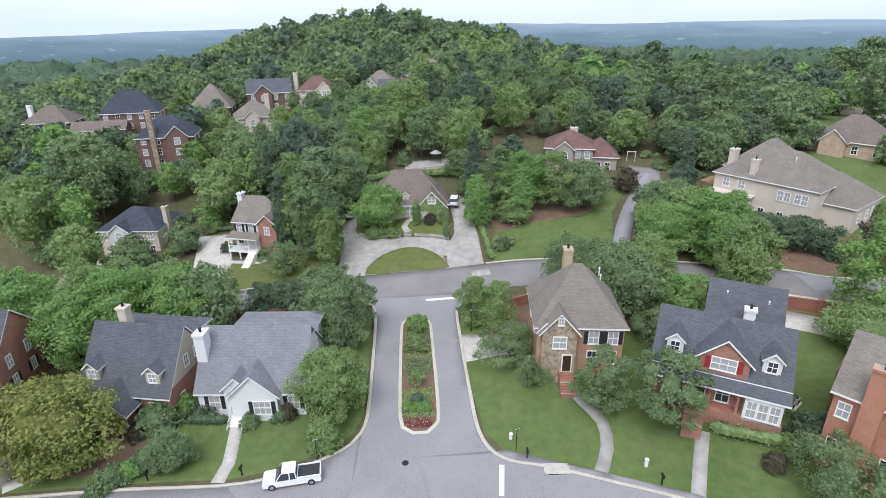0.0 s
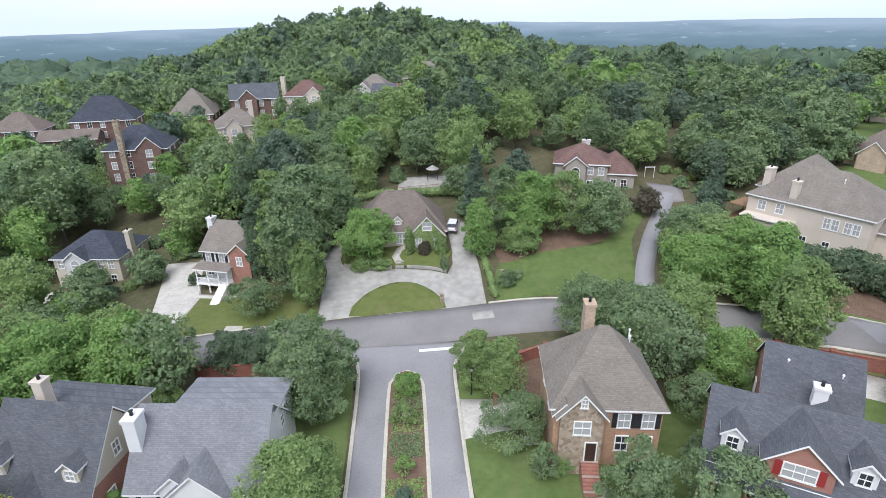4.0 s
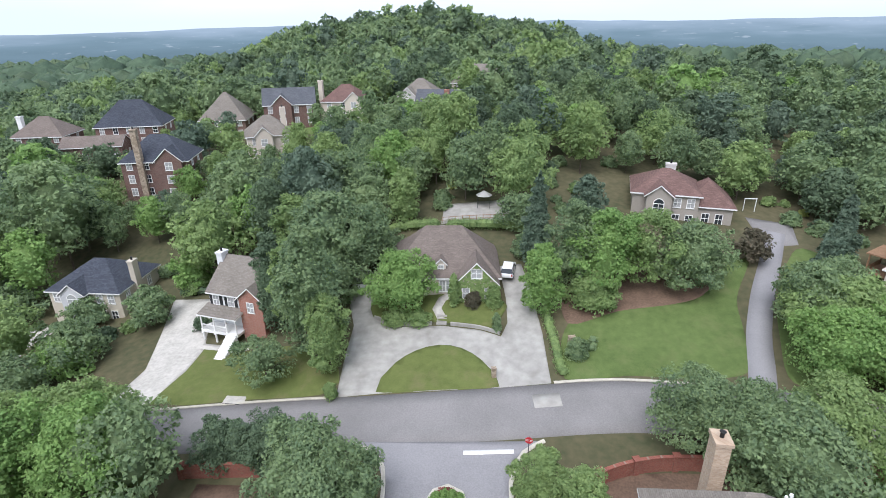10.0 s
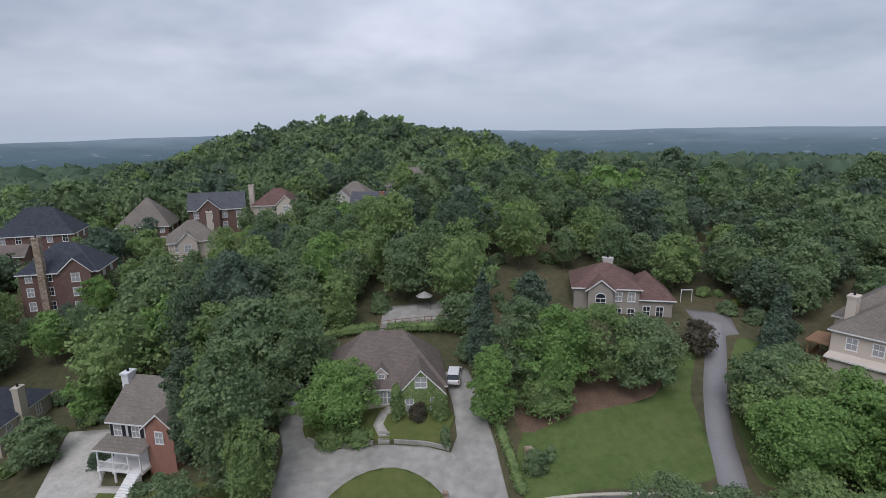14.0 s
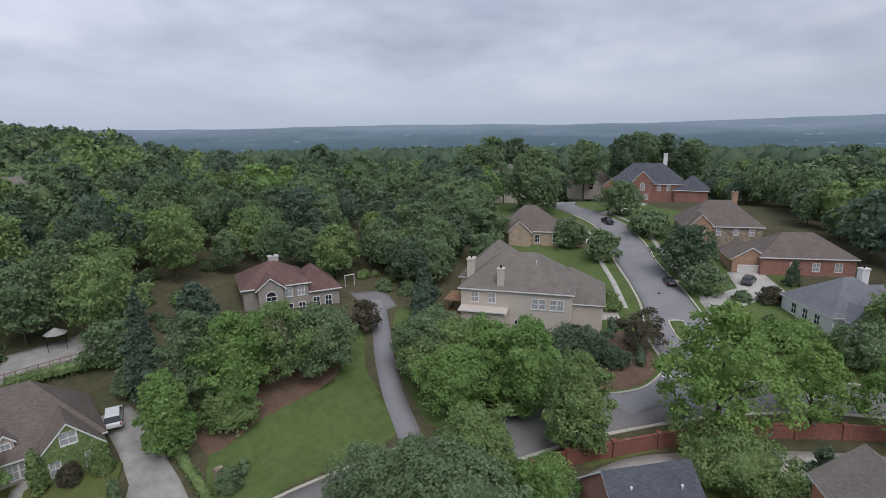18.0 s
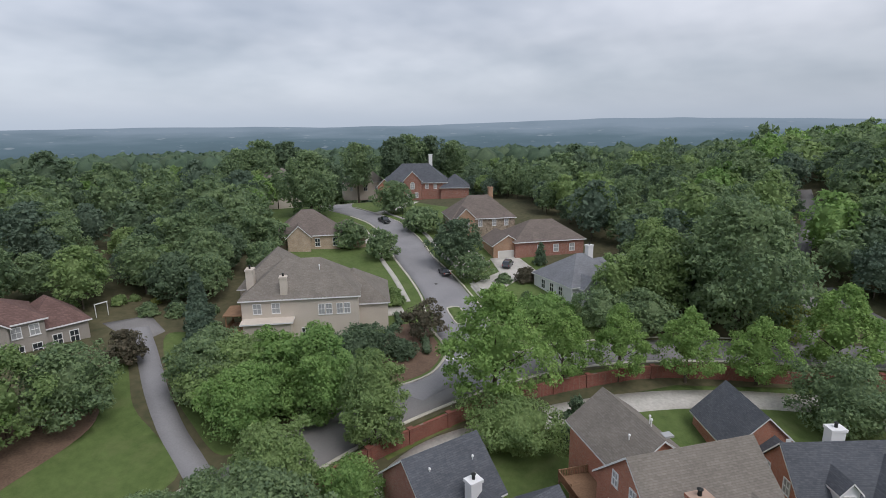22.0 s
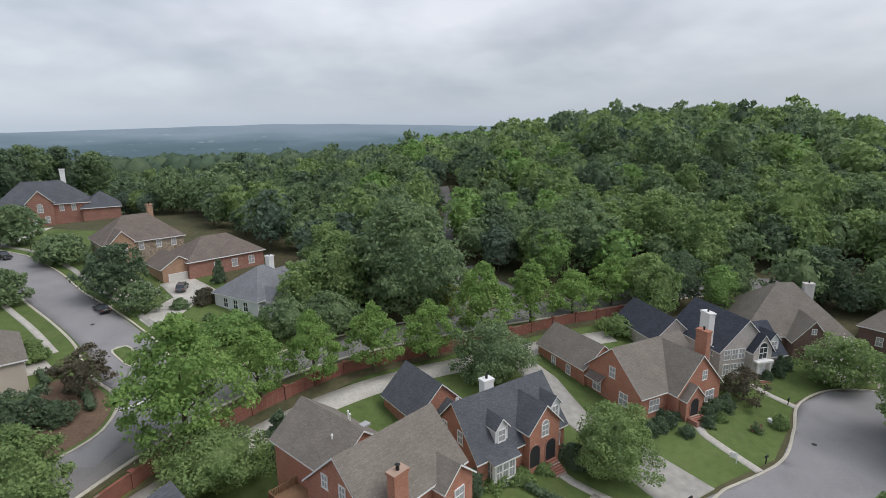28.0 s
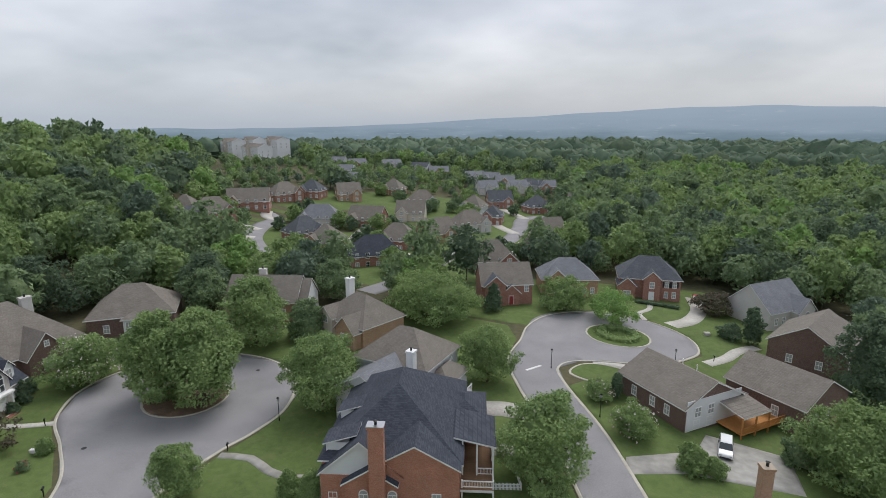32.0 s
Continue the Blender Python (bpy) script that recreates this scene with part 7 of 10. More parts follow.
def foliage(rs_, kind, R, H, size, count, clumps, seg=9, rings=7, inner=0.62, low=0.0, skin=0.5):
    """A crown of foot z 0 and tip z H: sprays of small leaves gathered in uneven clumps round a ragged inner mass. Gives vertices and triangles."""
    ph = rs_.uniform(0, 6.283, 6)
    wild = {"bush": 0.07, "cone": 0.09, "column": 0.08}.get(kind, 0.17)

    def uneven(an, t):
        return 1 + wild * (np.sin(2 * an + ph[0] + 3 * t) + 0.8 * np.sin(3 * an + ph[1] - 5 * t) + 0.6 * np.sin(5 * an + ph[2] + 9 * t) + 0.5 * np.sin(11 * t + ph[3]))
    tt = np.repeat(np.linspace(0.05, 0.96, rings), seg)
    an = np.tile(np.arange(seg) * 2 * np.pi / seg, rings) + np.repeat(np.arange(rings) % 2, seg) * np.pi / seg
    rad = R * inner * crown_width(kind, tt) * uneven(an, tt) * rs_.uniform(0.8, 1.15, len(tt))
    V0 = np.stack([np.cos(an) * rad, np.sin(an) * rad, (0.42 + (tt - 0.42) * (inner + 0.08)) * H + rs_.uniform(-0.03, 0.03, len(tt)) * H], 1)
    T0 = []
    for k in range(rings - 1):
        for i in range(seg):
            p, q, u, w = k * seg + i, k * seg + (i + 1) % seg, (k + 1) * seg + i, (k + 1) * seg + (i + 1) % seg
            T0 += [(p, q, w), (p, w, u)]
    top = (rings - 1) * seg
    T0 += [(top, top + i, top + i + 1) for i in range(1, seg - 1)]
    # clumps, more of them where the crown is wide
    t = np.clip(rs_.beta(1.35, 1.15, clumps * 3), 0.03, 0.97)
    t = t[rs_.uniform(0, 1, len(t)) < 0.25 + crown_width(kind, t)][:clumps]
    ca = np.arange(len(t)) * 2.39996 + rs_.uniform(-0.7, 0.7, len(t))
    cr = R * crown_width(kind, t) * uneven(ca, t) * (1 - 0.42 * rs_.uniform(0, 1, len(t)) ** 2.2)
    C = np.stack([np.cos(ca) * cr, np.sin(ca) * cr, t * H], 1)
    rc = R * rs_.uniform(0.13, 0.27, len(t)) * (30.0 / clumps) ** 0.22
    pick = rs_.choice(len(t), count, p=rc ** 2 / (rc ** 2).sum())
    out = np.stack([np.cos(ca), np.sin(ca), np.full(len(t), 0.55)], 1)[pick]
    d = rs_.normal(size=(count, 3)) + 0.55 * out
    d /= np.linalg.norm(d, axis=1)[:, None]
    p = C[pick] + d * (rc[pick] * rs_.uniform(0.45, 1.15, count))[:, None] * np.array((1.1, 1.1, 0.72))
    # the rest of the leaves lie all over the skin of the crown
    m = int(count * skin)
    st = np.clip(rs_.beta(1.3, 1.0, m), 0.02, 0.985)
    sa = rs_.uniform(0, 6.283, m)
    sr = R * crown_width(kind, st) * uneven(sa, st) * (1 - 0.30 * rs_.uniform(0, 1, m))
    lid = st > 0.8
    sr[lid] *= np.sqrt(rs_.uniform(0, 1, lid.sum()))
    sz = np.minimum(st, 0.97 - 0.3 * (sr / R) ** 2 * lid) * H + rs_.normal(size=m) * 0.02 * H
    p[:m] = np.stack([np.cos(sa) * sr, np.sin(sa) * sr, sz], 1)
    d[:m] = np.stack([np.cos(sa), np.sin(sa), 0.2 + 2.2 * np.clip(st - 0.4, 0, 1)], 1)
    d /= np.linalg.norm(d, axis=1)[:, None]
    pt = np.clip(0.42 + (p[:, 2] / H - 0.42) / (inner + 0.08), 0, 1)
    keep = (np.hypot(p[:, 0], p[:, 1]) > R * inner * 0.75 * crown_width(kind, pt)) | (p[:, 2] > H * (0.42 + 0.54 * (inner + 0.08)))
    keep &= p[:, 2] > low
    p, d = p[keep], d[keep]
    n = len(p)
    nrm = 0.75 * d + rs_.normal(size=(n, 3)) * 0.55
    nrm[:, 2] += 0.35
    nrm /= np.linalg.norm(nrm, axis=1)[:, None]
    a = np.cross(nrm, rs_.normal(size=(n, 3)))
    a /= np.linalg.norm(a, axis=1)[:, None]
    b = np.cross(nrm, a)
    s = (size * rs_.uniform(0.55, 1.45, n))[:, None]
    leaf = np.stack([p + a * s * 1.1, p - a * s * 0.6 + b * s * 0.75, p - a * s * 0.5 - b * s * 0.75 - nrm * s * 0.2], 1).reshape(-1, 3)
    T = np.concatenate([np.array(T0), np.arange(3 * n).reshape(-1, 3) + len(V0)])
    return np.concatenate([V0, leaf]), T


def tri_mesh(name, V, T, mats=(), index=None):
    me = bpy.data.meshes.new(name)
    me.vertices.add(len(V))
    me.vertices.foreach_set("co", np.asarray(V, dtype=np.float32).ravel())
    me.loops.add(T.size)
    me.loops.foreach_set("vertex_index", T.astype(np.int32).ravel())
    me.polygons.add(len(T))
    me.polygons.foreach_set("loop_start", np.arange(0, T.size, 3, dtype=np.int32))
    if index is not None:
        me.polygons.foreach_set("material_index", index)
    me.update(calc_edges=True)
    for m in mats:
        me.materials.append(m)
    return me


def crown_mesh(kind, R, H, dense, size, seed, blossom=False):
    key = (kind, R, H, dense, size, seed, blossom)
    if key not in MESH:
        r = np.random.RandomState(seed + int(R * 10 + H * 100) % 997)
        skin = 5.6 * R * H
        n = int(min(13500, max(260, 1.75 * dense * skin / (1.25 * size * size))))
        clumps = int(min(150, max(16, 30 * (R / 3) ** 1.1 * (H / R / 2) ** 0.5)))
        if kind in ("loose", "vase"):
            v, f = foliage(r, kind, R, H, size, int(n * 0.8), int(clumps * 0.9), inner=0.34, skin=0.3)
        else:
            v, f = foliage(r, kind, R, H, size, n, clumps, inner=0.76 if kind in ("bush", "column", "cone") else 0.6)
        if blossom:
            q = len(f) - n
            f = f[r.permutation(np.arange(q, len(f)))[:max(40, n // 22)]] if q >= 0 else f[:60]
        MESH[key] = tri_mesh("crown", v, f)
    return MESH[key]


def trunk_mesh(h, r, seed, spread, crown_h):
    key = ("trunk", h, r, seed)
    if key not in MESH:
        q = random.Random(seed)
        bm = bmesh.new()

        def limb(a, b, r0, r1, n=6):
            d = (b - a).normalized()
            s = d.cross(Vector((0.3, 0.9, 0.2))).normalized()
            t = d.cross(s)
            A = [bm.verts.new(a + (s * math.cos(6.283 * i / n) + t * math.sin(6.283 * i / n)) * r0) for i in range(n)]
            B = [bm.verts.new(b + (s * math.cos(6.283 * i / n) + t * math.sin(6.283 * i / n)) * r1) for i in range(n)]
            for i in range(n):
                bm.faces.new((A[i], A[(i + 1) % n], B[(i + 1) % n], B[i]))
        top = Vector((q.uniform(-0.2, 0.2), q.uniform(-0.2, 0.2), h))
        limb(Vector((0, 0, -0.6)), top, r * 1.25, r * 0.8, 8)
        crest = Vector((0, 0, h + crown_h * 0.7))
        limb(top, crest, r * 0.75, r * 0.15)
        for i in range(6):
            a = i * 1.05 + q.uniform(-0.3, 0.3)
            st = top.lerp(crest, q.uniform(0, 0.5))
            limb(st, st + Vector((math.cos(a) * spread * 0.7, math.sin(a) * spread * 0.7, crown_h * q.uniform(0.2, 0.4))), r * 0.4, r * 0.08, 5)
        me = bpy.data.meshes.new("trunk")
        bm.to_mesh(me); bm.free(); me.materials.append(BARK)
        MESH[key] = me
    return MESH[key]


TREES = []
TINTED = {}


TREE_GROUPS = (("street tree by the brick wall", "street trees along the brick wall"), ("garden tree between the lower houses", "garden trees of the lower houses"),
               ("on the street island", "shrubs on the street island"), ("round shrub on the island", "clipped shrubs of the street island"), ("clipped dark green garden shrub", "clipped garden shrubs"), ("in a thick stand", "oaks of the thick stand"))


def tree(x, y, kind, R, H, trunk, leaf, label, seed=0, category="tree", dense=1.0, turn=None, size=None, name="tree", dz=0.0, flowers=None):
    """A tree whose crown spans radius R and height H above a bare trunk."""
    TREES.append((x, y, R))
    ob = thing(name, pose(x, y, gz(x, y) + dz, 0, 0, turn if turn is not None else (x * 37 + y * 53) % 360), label, category,
               next((g for w, g in TREE_GROUPS if w in label), ""))
    far = math.hypot(x, y - max(0, min(37, y)), 18)
    s = size or max(0.12, min(0.5, 0.003 * far))
    s *= 0.72 if kind == "vase" else 0.86
    s = round(max(s, math.sqrt(1.75 * 5.6 * R * H / (1.25 * 13500))), 3)
    base = crown_mesh(kind, R, H, dense, s, seed)
    key = (base.name, leaf.name)
    if key not in TINTED:
        me = base if not base.materials else base.copy()
        me.materials.append(leaf)
        TINTED[key] = me
    share("crown", TINTED[key], ob, pose(0, 0, trunk))
    if trunk > 0.3:
        share("trunk", trunk_mesh(trunk + H * 0.12, max(0.08, R * 0.055), seed, R, H * 0.8), ob, Matrix())
    if flowers:
        fm = crown_mesh(kind, R * 1.02, H * 1.02, 0.9, max(0.16, s * 0.7), seed + 77, True)
        if not fm.materials:
            fm.materials.append(flowers)
        share("blossom", fm, ob, pose(0, 0, trunk))
    return ob


def plant(x, y, kind, R, H, trunk, leaf, label):
    low = kind == "bush"
    tree(x, y, kind, R, H, trunk, leaf, label, seed=int(abs(x * 7 + y * 3)) % 3, category="shrub" if low else "tree", name="shrub" if low else "tree", size=max(0.1, min(0.2, R * 0.09)) if low else None, flowers=FLOWER_RED if "red blossom" in label else FLOWER_PINK if "blossom" in label else None)


for row in [
    (-12.3, 51.2, "round", 3.8, 8.4, 0.6, LEAF_MID, "bright green maple with a dense rounded crown"),
    (-12.3, 45.8, "bush", 2.0, 3.6, 0, LEAF_MID, "rounded bright green garden shrub"),
    (-41.0, 44.7, "round", 6.4, 8.5, 0.5, LEAF_YEL, "yellow-green pear tree with a broad crown"),
    (-27.5, 43.1, "round", 2, 4.5, 0.3, LEAF, "leafy green shade tree with a rounded crown"),
    (-13.6, 64.8, "round", 3.6, 9.4, 0.7, LEAF, "leafy green shade tree with a rounded crown"),
    (-27.2, 74.5, "column", 1.5, 5.3, 0.2, LEAF_DARK, "tall dark green columnar evergreen"),
    (-25.0, 74.3, "column", 1.5, 5.5, 0.2, LEAF_DARK, "tall dark green columnar evergreen"),
    (-22.8, 74.1, "column", 1.5, 5.3, 0.2, LEAF_DARK, "tall dark green columnar evergreen"),
    (-20.6, 73.9, "column", 1.5, 5.2, 0.2, LEAF_DARK, "tall dark green columnar evergreen"),
    (11.2, 54.2, "loose", 1.3, 4.1, 0.5, LEAF, "open-crowned green tree on the lawn"),
    (18.9, 49.6, "loose", 3.1, 6.8, 0.9, LEAF, "open-crowned green tree on the lawn"),
    (25.2, 47.2, "loose", 3.8, 7.6, 1.1, LEAF, "open-crowned green tree on the lawn"),
    (5.3, 70.0, "round", 2.2, 7.5, 0.5, LEAF_MID, "bright green maple with a dense rounded crown"),
    (8.4, 67.4, "round", 2.5, 7.9, 0.5, LEAF_MID, "bright green maple with a dense rounded crown"),
    (9.5, 60.4, "loose", 3.9, 4.5, 0.5, LEAF, "open-crowned green tree on the lawn"),
    (35.7, 68.6, "round", 4.0, 6.6, 0.4, LEAF_LIME, "light green tree with a spreading crown"),
    (29.5, 63.4, "loose", 2.9, 4.6, 0.5, LEAF, "open-crowned green tree on the lawn"),
    (-32.3, 49.4, "bush", 2.6, 3.2, 0, LEAF, "rounded green shrub in a bed"),
]:
    plant(*row)
for row in [
    (-21.7, 49.4, "bush", 1.2, 1.5, 0, LEAF, "rounded green shrub in a bed"),
    (-18.3, 50.6, "bush", 1.4, 1.6, 0, LEAF, "rounded green shrub in a bed"),
    (-17.4, 50.4, "bush", 0.9, 2.2, 0, LEAF_RED, "maroon-leaved shrub in a bed"),
    (13.2, 55.2, "bush", 1.1, 2.9, 0, LEAF_MID, "rounded bright green garden shrub"),
    (37.6, 47.3, "bush", 1.2, 2.7, 0, LEAF_MID, "rounded bright green garden shrub"),
    (38.1, 42.6, "bush", 2.2, 3.3, 0, LEAF_DARK, "clipped dark green garden shrub"),
    (36.8, 36.5, "loose", 3.8, 5.7, 0.6, LEAF, "open-crowned green tree on the lawn"),
    (33.0, 39.8, "bush", 1.1, 2.1, 0, LEAF_RED, "maroon-leaved shrub in a bed"),
    (32.1, 48.3, "bush", 1, 1.5, 0, LEAF_MID, "rounded bright green garden shrub"),
    (33.8, 48.1, "bush", 1.1, 1.3, 0, LEAF_MID, "rounded bright green garden shrub"),
    (35.4, 47.5, "bush", 1.1, 1.4, 0, LEAF_MID, "rounded bright green garden shrub"),
    (-33.0, 41.1, "bush", 1.7, 1.7, 0, LEAF, "rounded green shrub in a bed"),
    (-31.9, 42.0, "bush", 1.4, 1.6, 0, LEAF_LIME, "light green shrub in a bed"),
    (-30.4, 43.4, "bush", 1.6, 2.1, 0, LEAF, "rounded green shrub in a bed"),
    (-37.4, 45.5, "bush", 1.3, 1.6, 0, LEAF_MID, "rounded bright green garden shrub"),
    (-33.9, 47.6, "bush", 1.2, 1.3, 0, LEAF_RED, "maroon-leaved shrub in a bed"),
    (-52.4, 54.3, "bush", 1.7, 2.5, 0, LEAF, "rounded green shrub in a bed"),
    (-30.1, 51.8, "bush", 1.3, 2.7, 0, LEAF_LIME, "light green shrub in a bed"),
    (-33.7, 39.7, "bush", 1.5, 1.3, 0, LEAF, "rounded green shrub in a bed"),
]:
    plant(*row)
for row in [
    (-44.2, 72.4, "round", 2.2, 2, 0.1, LEAF_RED, "small maroon-leaved ornamental tree"),
    (26.6, 54.6, "bush", 1.8, 5, 0, LEAF, "rounded green shrub in a bed"),
    (-27.6, 52.1, "bush", 2.2, 1.8, 0, LEAF_DARK, "clipped dark green garden shrub"),
    (-27.3, 74.6, "round", 2.6, 5.3, 0.3, LEAF_DARK, "dark green tree with a dense crown"),
    (-22.5, 75.4, "round", 3.5, 4.9, 0.3, LEAF_DARK, "dark green tree with a dense crown"),
    (-15.1, 68.6, "round", 4.7, 10.2, 0.6, LEAF, "leafy green shade tree with a rounded crown"),
    (-32.9, 65.4, "loose", 3, 4, 0.4, LEAF_MID, "crape myrtle tree with red blossom"),
    (-65.9, 106.1, "round", 3.2, 4.9, 0.3, LEAF, "leafy green shade tree with a rounded crown"),
    (-82.7, 108.3, "round", 5.2, 6.7, 0.4, LEAF, "leafy green shade tree with a rounded crown"),
    (-60.5, 93.0, "round", 3.8, 5.3, 0.3, LEAF_LIME, "light green tree with a spreading crown"),
    (-63.0, 87.4, "round", 4, 6.3, 0.4, LEAF, "leafy green shade tree with a rounded crown"),
    (-43.7, 101.5, "bush", 1.4, 2, 0, LEAF_DARK, "clipped dark green garden shrub"),
    (-12.1, 101.3, "round", 4.6, 8.4, 0.5, LEAF_LIME, "light green pear tree with a broad crown"),
    (-27.9, 87.8, "loose", 3.6, 5.5, 0.6, LEAF, "open-crowned green tree on the lawn"),
    (-30.3, 99.5, "column", 2.9, 14.8, 0.6, LEAF_DARK, "tall dark green columnar evergreen"),
    (-22.7, 92.3, "round", 4.2, 17.5, 1.1, LEAF, "leafy green shade tree with a rounded crown"),
    (-19.7, 88.8, "round", 2.4, 10.9, 0.7, LEAF_MID, "bright green maple with a dense rounded crown"),
]:
    plant(*row)
for row in [
    (-51.1, 114.0, "round", 3.3, 5.9, 0.4, LEAF_LIME, "light green tree with a spreading crown"),
    (-18.5, 84.7, "bush", 0.9, 2.2, 0, LEAF_MID, "rounded bright green garden shrub"),
    (16.4, 105.0, "round", 4.8, 11.5, 0.9, LEAF_LIME, "light green pear tree with a broad crown"),
    (12.2, 105.6, "round", 3.6, 12.5, 0.8, LEAF, "leafy green shade tree with a rounded crown"),
    (22.6, 107.0, "loose", 4.6, 10.5, 0.9, LEAF_MID, "leafy green shade tree with a rounded crown"),
    (29.2, 106.6, "round", 5.0, 9.0, 0.7, LEAF, "bright green maple with a dense rounded crown"),
    (7.2, 99.8, "round", 2.7, 10, 0.6, LEAF_LIME, "light green tree with a spreading crown"),
    (14.5, 102.1, "bush", 3.8, 5.4, 0, LEAF_MID, "rounded bright green garden shrub"),
    (7.1, 110.1, "cone", 2.9, 14.5, 0.4, LEAF_BLUE, "tall blue-green conical conifer tree"),
    (40.4, 113.6, "round", 2.7, 4.6, 0.5, LEAF_RED, "small maroon-leaved ornamental tree"),
    (48.8, 108.8, "cone", 2.6, 8.0, 0.3, LEAF_BLUE, "tall blue-green conical conifer tree"),
    (46.6, 102.6, "round", 3.8, 6.8, 0.6, LEAF, "leafy green shade tree with a rounded crown"),
    (53.3, 114.4, "cone", 3, 10.4, 0.3, LEAF_BLUE, "tall blue-green conical conifer tree"),
    (41.5, 98.3, "round", 4.3, 8.5, 0.5, LEAF, "leafy green shade tree with a rounded crown"),
    (44.2, 95.6, "round", 6.3, 7.9, 0.5, LEAF_MID, "bright green maple with a dense rounded crown"),
    (-42.0, 101.2, "bush", 0.8, 1.7, 0, LEAF_DARK, "clipped dark green garden shrub"),
    (-50.8, 113.0, "bush", 2.9, 2.5, 0, LEAF_MID, "rounded bright green garden shrub"),
    (-4.8, 101.2, "column", 0.9, 5.2, 0.2, LEAF_MID, "tall columnar green garden tree"),
    (0.8, 101.2, "bush", 1.4, 3.5, 0, LEAF_MID, "rounded bright green garden shrub"),
    (-2.1, 101.3, "bush", 1.3, 2.3, 0, LEAF_RED, "maroon-leaved shrub in a bed"),
    (1.3, 96.3, "column", 0.6, 2.9, 0.1, LEAF, "tall columnar green garden tree"),
]:
    plant(*row)
for row in [
    (-12.9, 98.2, "bush", 2, 2, 0, LEAF_MID, "rounded bright green garden shrub"),
    (-9.6, 98.3, "bush", 2, 1.7, 0, LEAF_MID, "rounded bright green garden shrub"),
    (11.4, 92.0, "bush", 1.5, 2.8, 0, LEAF, "rounded green shrub in a bed"),
    (5.6, 112.8, "bush", 2.2, 3.9, 0, LEAF, "rounded green shrub in a bed"),
    (-27.0, 112.6, "round", 4.3, 12.8, 0.8, LEAF, "leafy green shade tree with a rounded crown"),
    (-19.9, 110.0, "round", 5.7, 10.9, 0.7, LEAF, "leafy green shade tree with a rounded crown"),
    (-15.2, 123.4, "column", 2.8, 10, 0.4, LEAF_MID, "tall columnar green garden tree"),
    (-17.5, 115.4, "bush", 4.1, 4, 0, LEAF, "rounded green shrub in a bed"),
    (5.5, 119.5, "round", 3.8, 6, 0.4, LEAF, "leafy green shade tree with a rounded crown"),
    (-22.3, 104.0, "round", 3.4, 8.2, 0.5, LEAF, "leafy green shade tree with a rounded crown"),
    (16.7, 123.5, "round", 2.8, 7.4, 0.5, LEAF_BLUE, "blue-green tree with a soft crown"),
    (47.5, 91.5, "round", 3.4, 9.2, 0.6, LEAF_LIME, "light green tree with a spreading crown"),
    (73.7, 58.7, "vase", 4.5, 10.3, 1.7, LEAF_STREET, "young light green street tree by the brick wall"),
    (78.4, 51.6, "vase", 4.2, 10.7, 1.7, LEAF_STREET, "young light green street tree by the brick wall"),
    (83.8, 42.7, "vase", 4.6, 10.4, 1.7, LEAF_STREET, "young light green street tree by the brick wall"),
    (89.0, 33.1, "vase", 4.8, 9.5, 1.5, LEAF_STREET, "young light green street tree by the brick wall"),
    (96.7, 22.6, "vase", 6.1, 13.3, 2.2, LEAF_STREET, "young light green street tree by the brick wall"),
    (102.6, 11.4, "vase", 4.8, 12.2, 2, LEAF_STREET, "young light green street tree by the brick wall"),
    (108.4, 0.9, "vase", 5.3, 8.4, 1.4, LEAF_STREET, "young light green street tree by the brick wall"),
]:
    plant(*row)
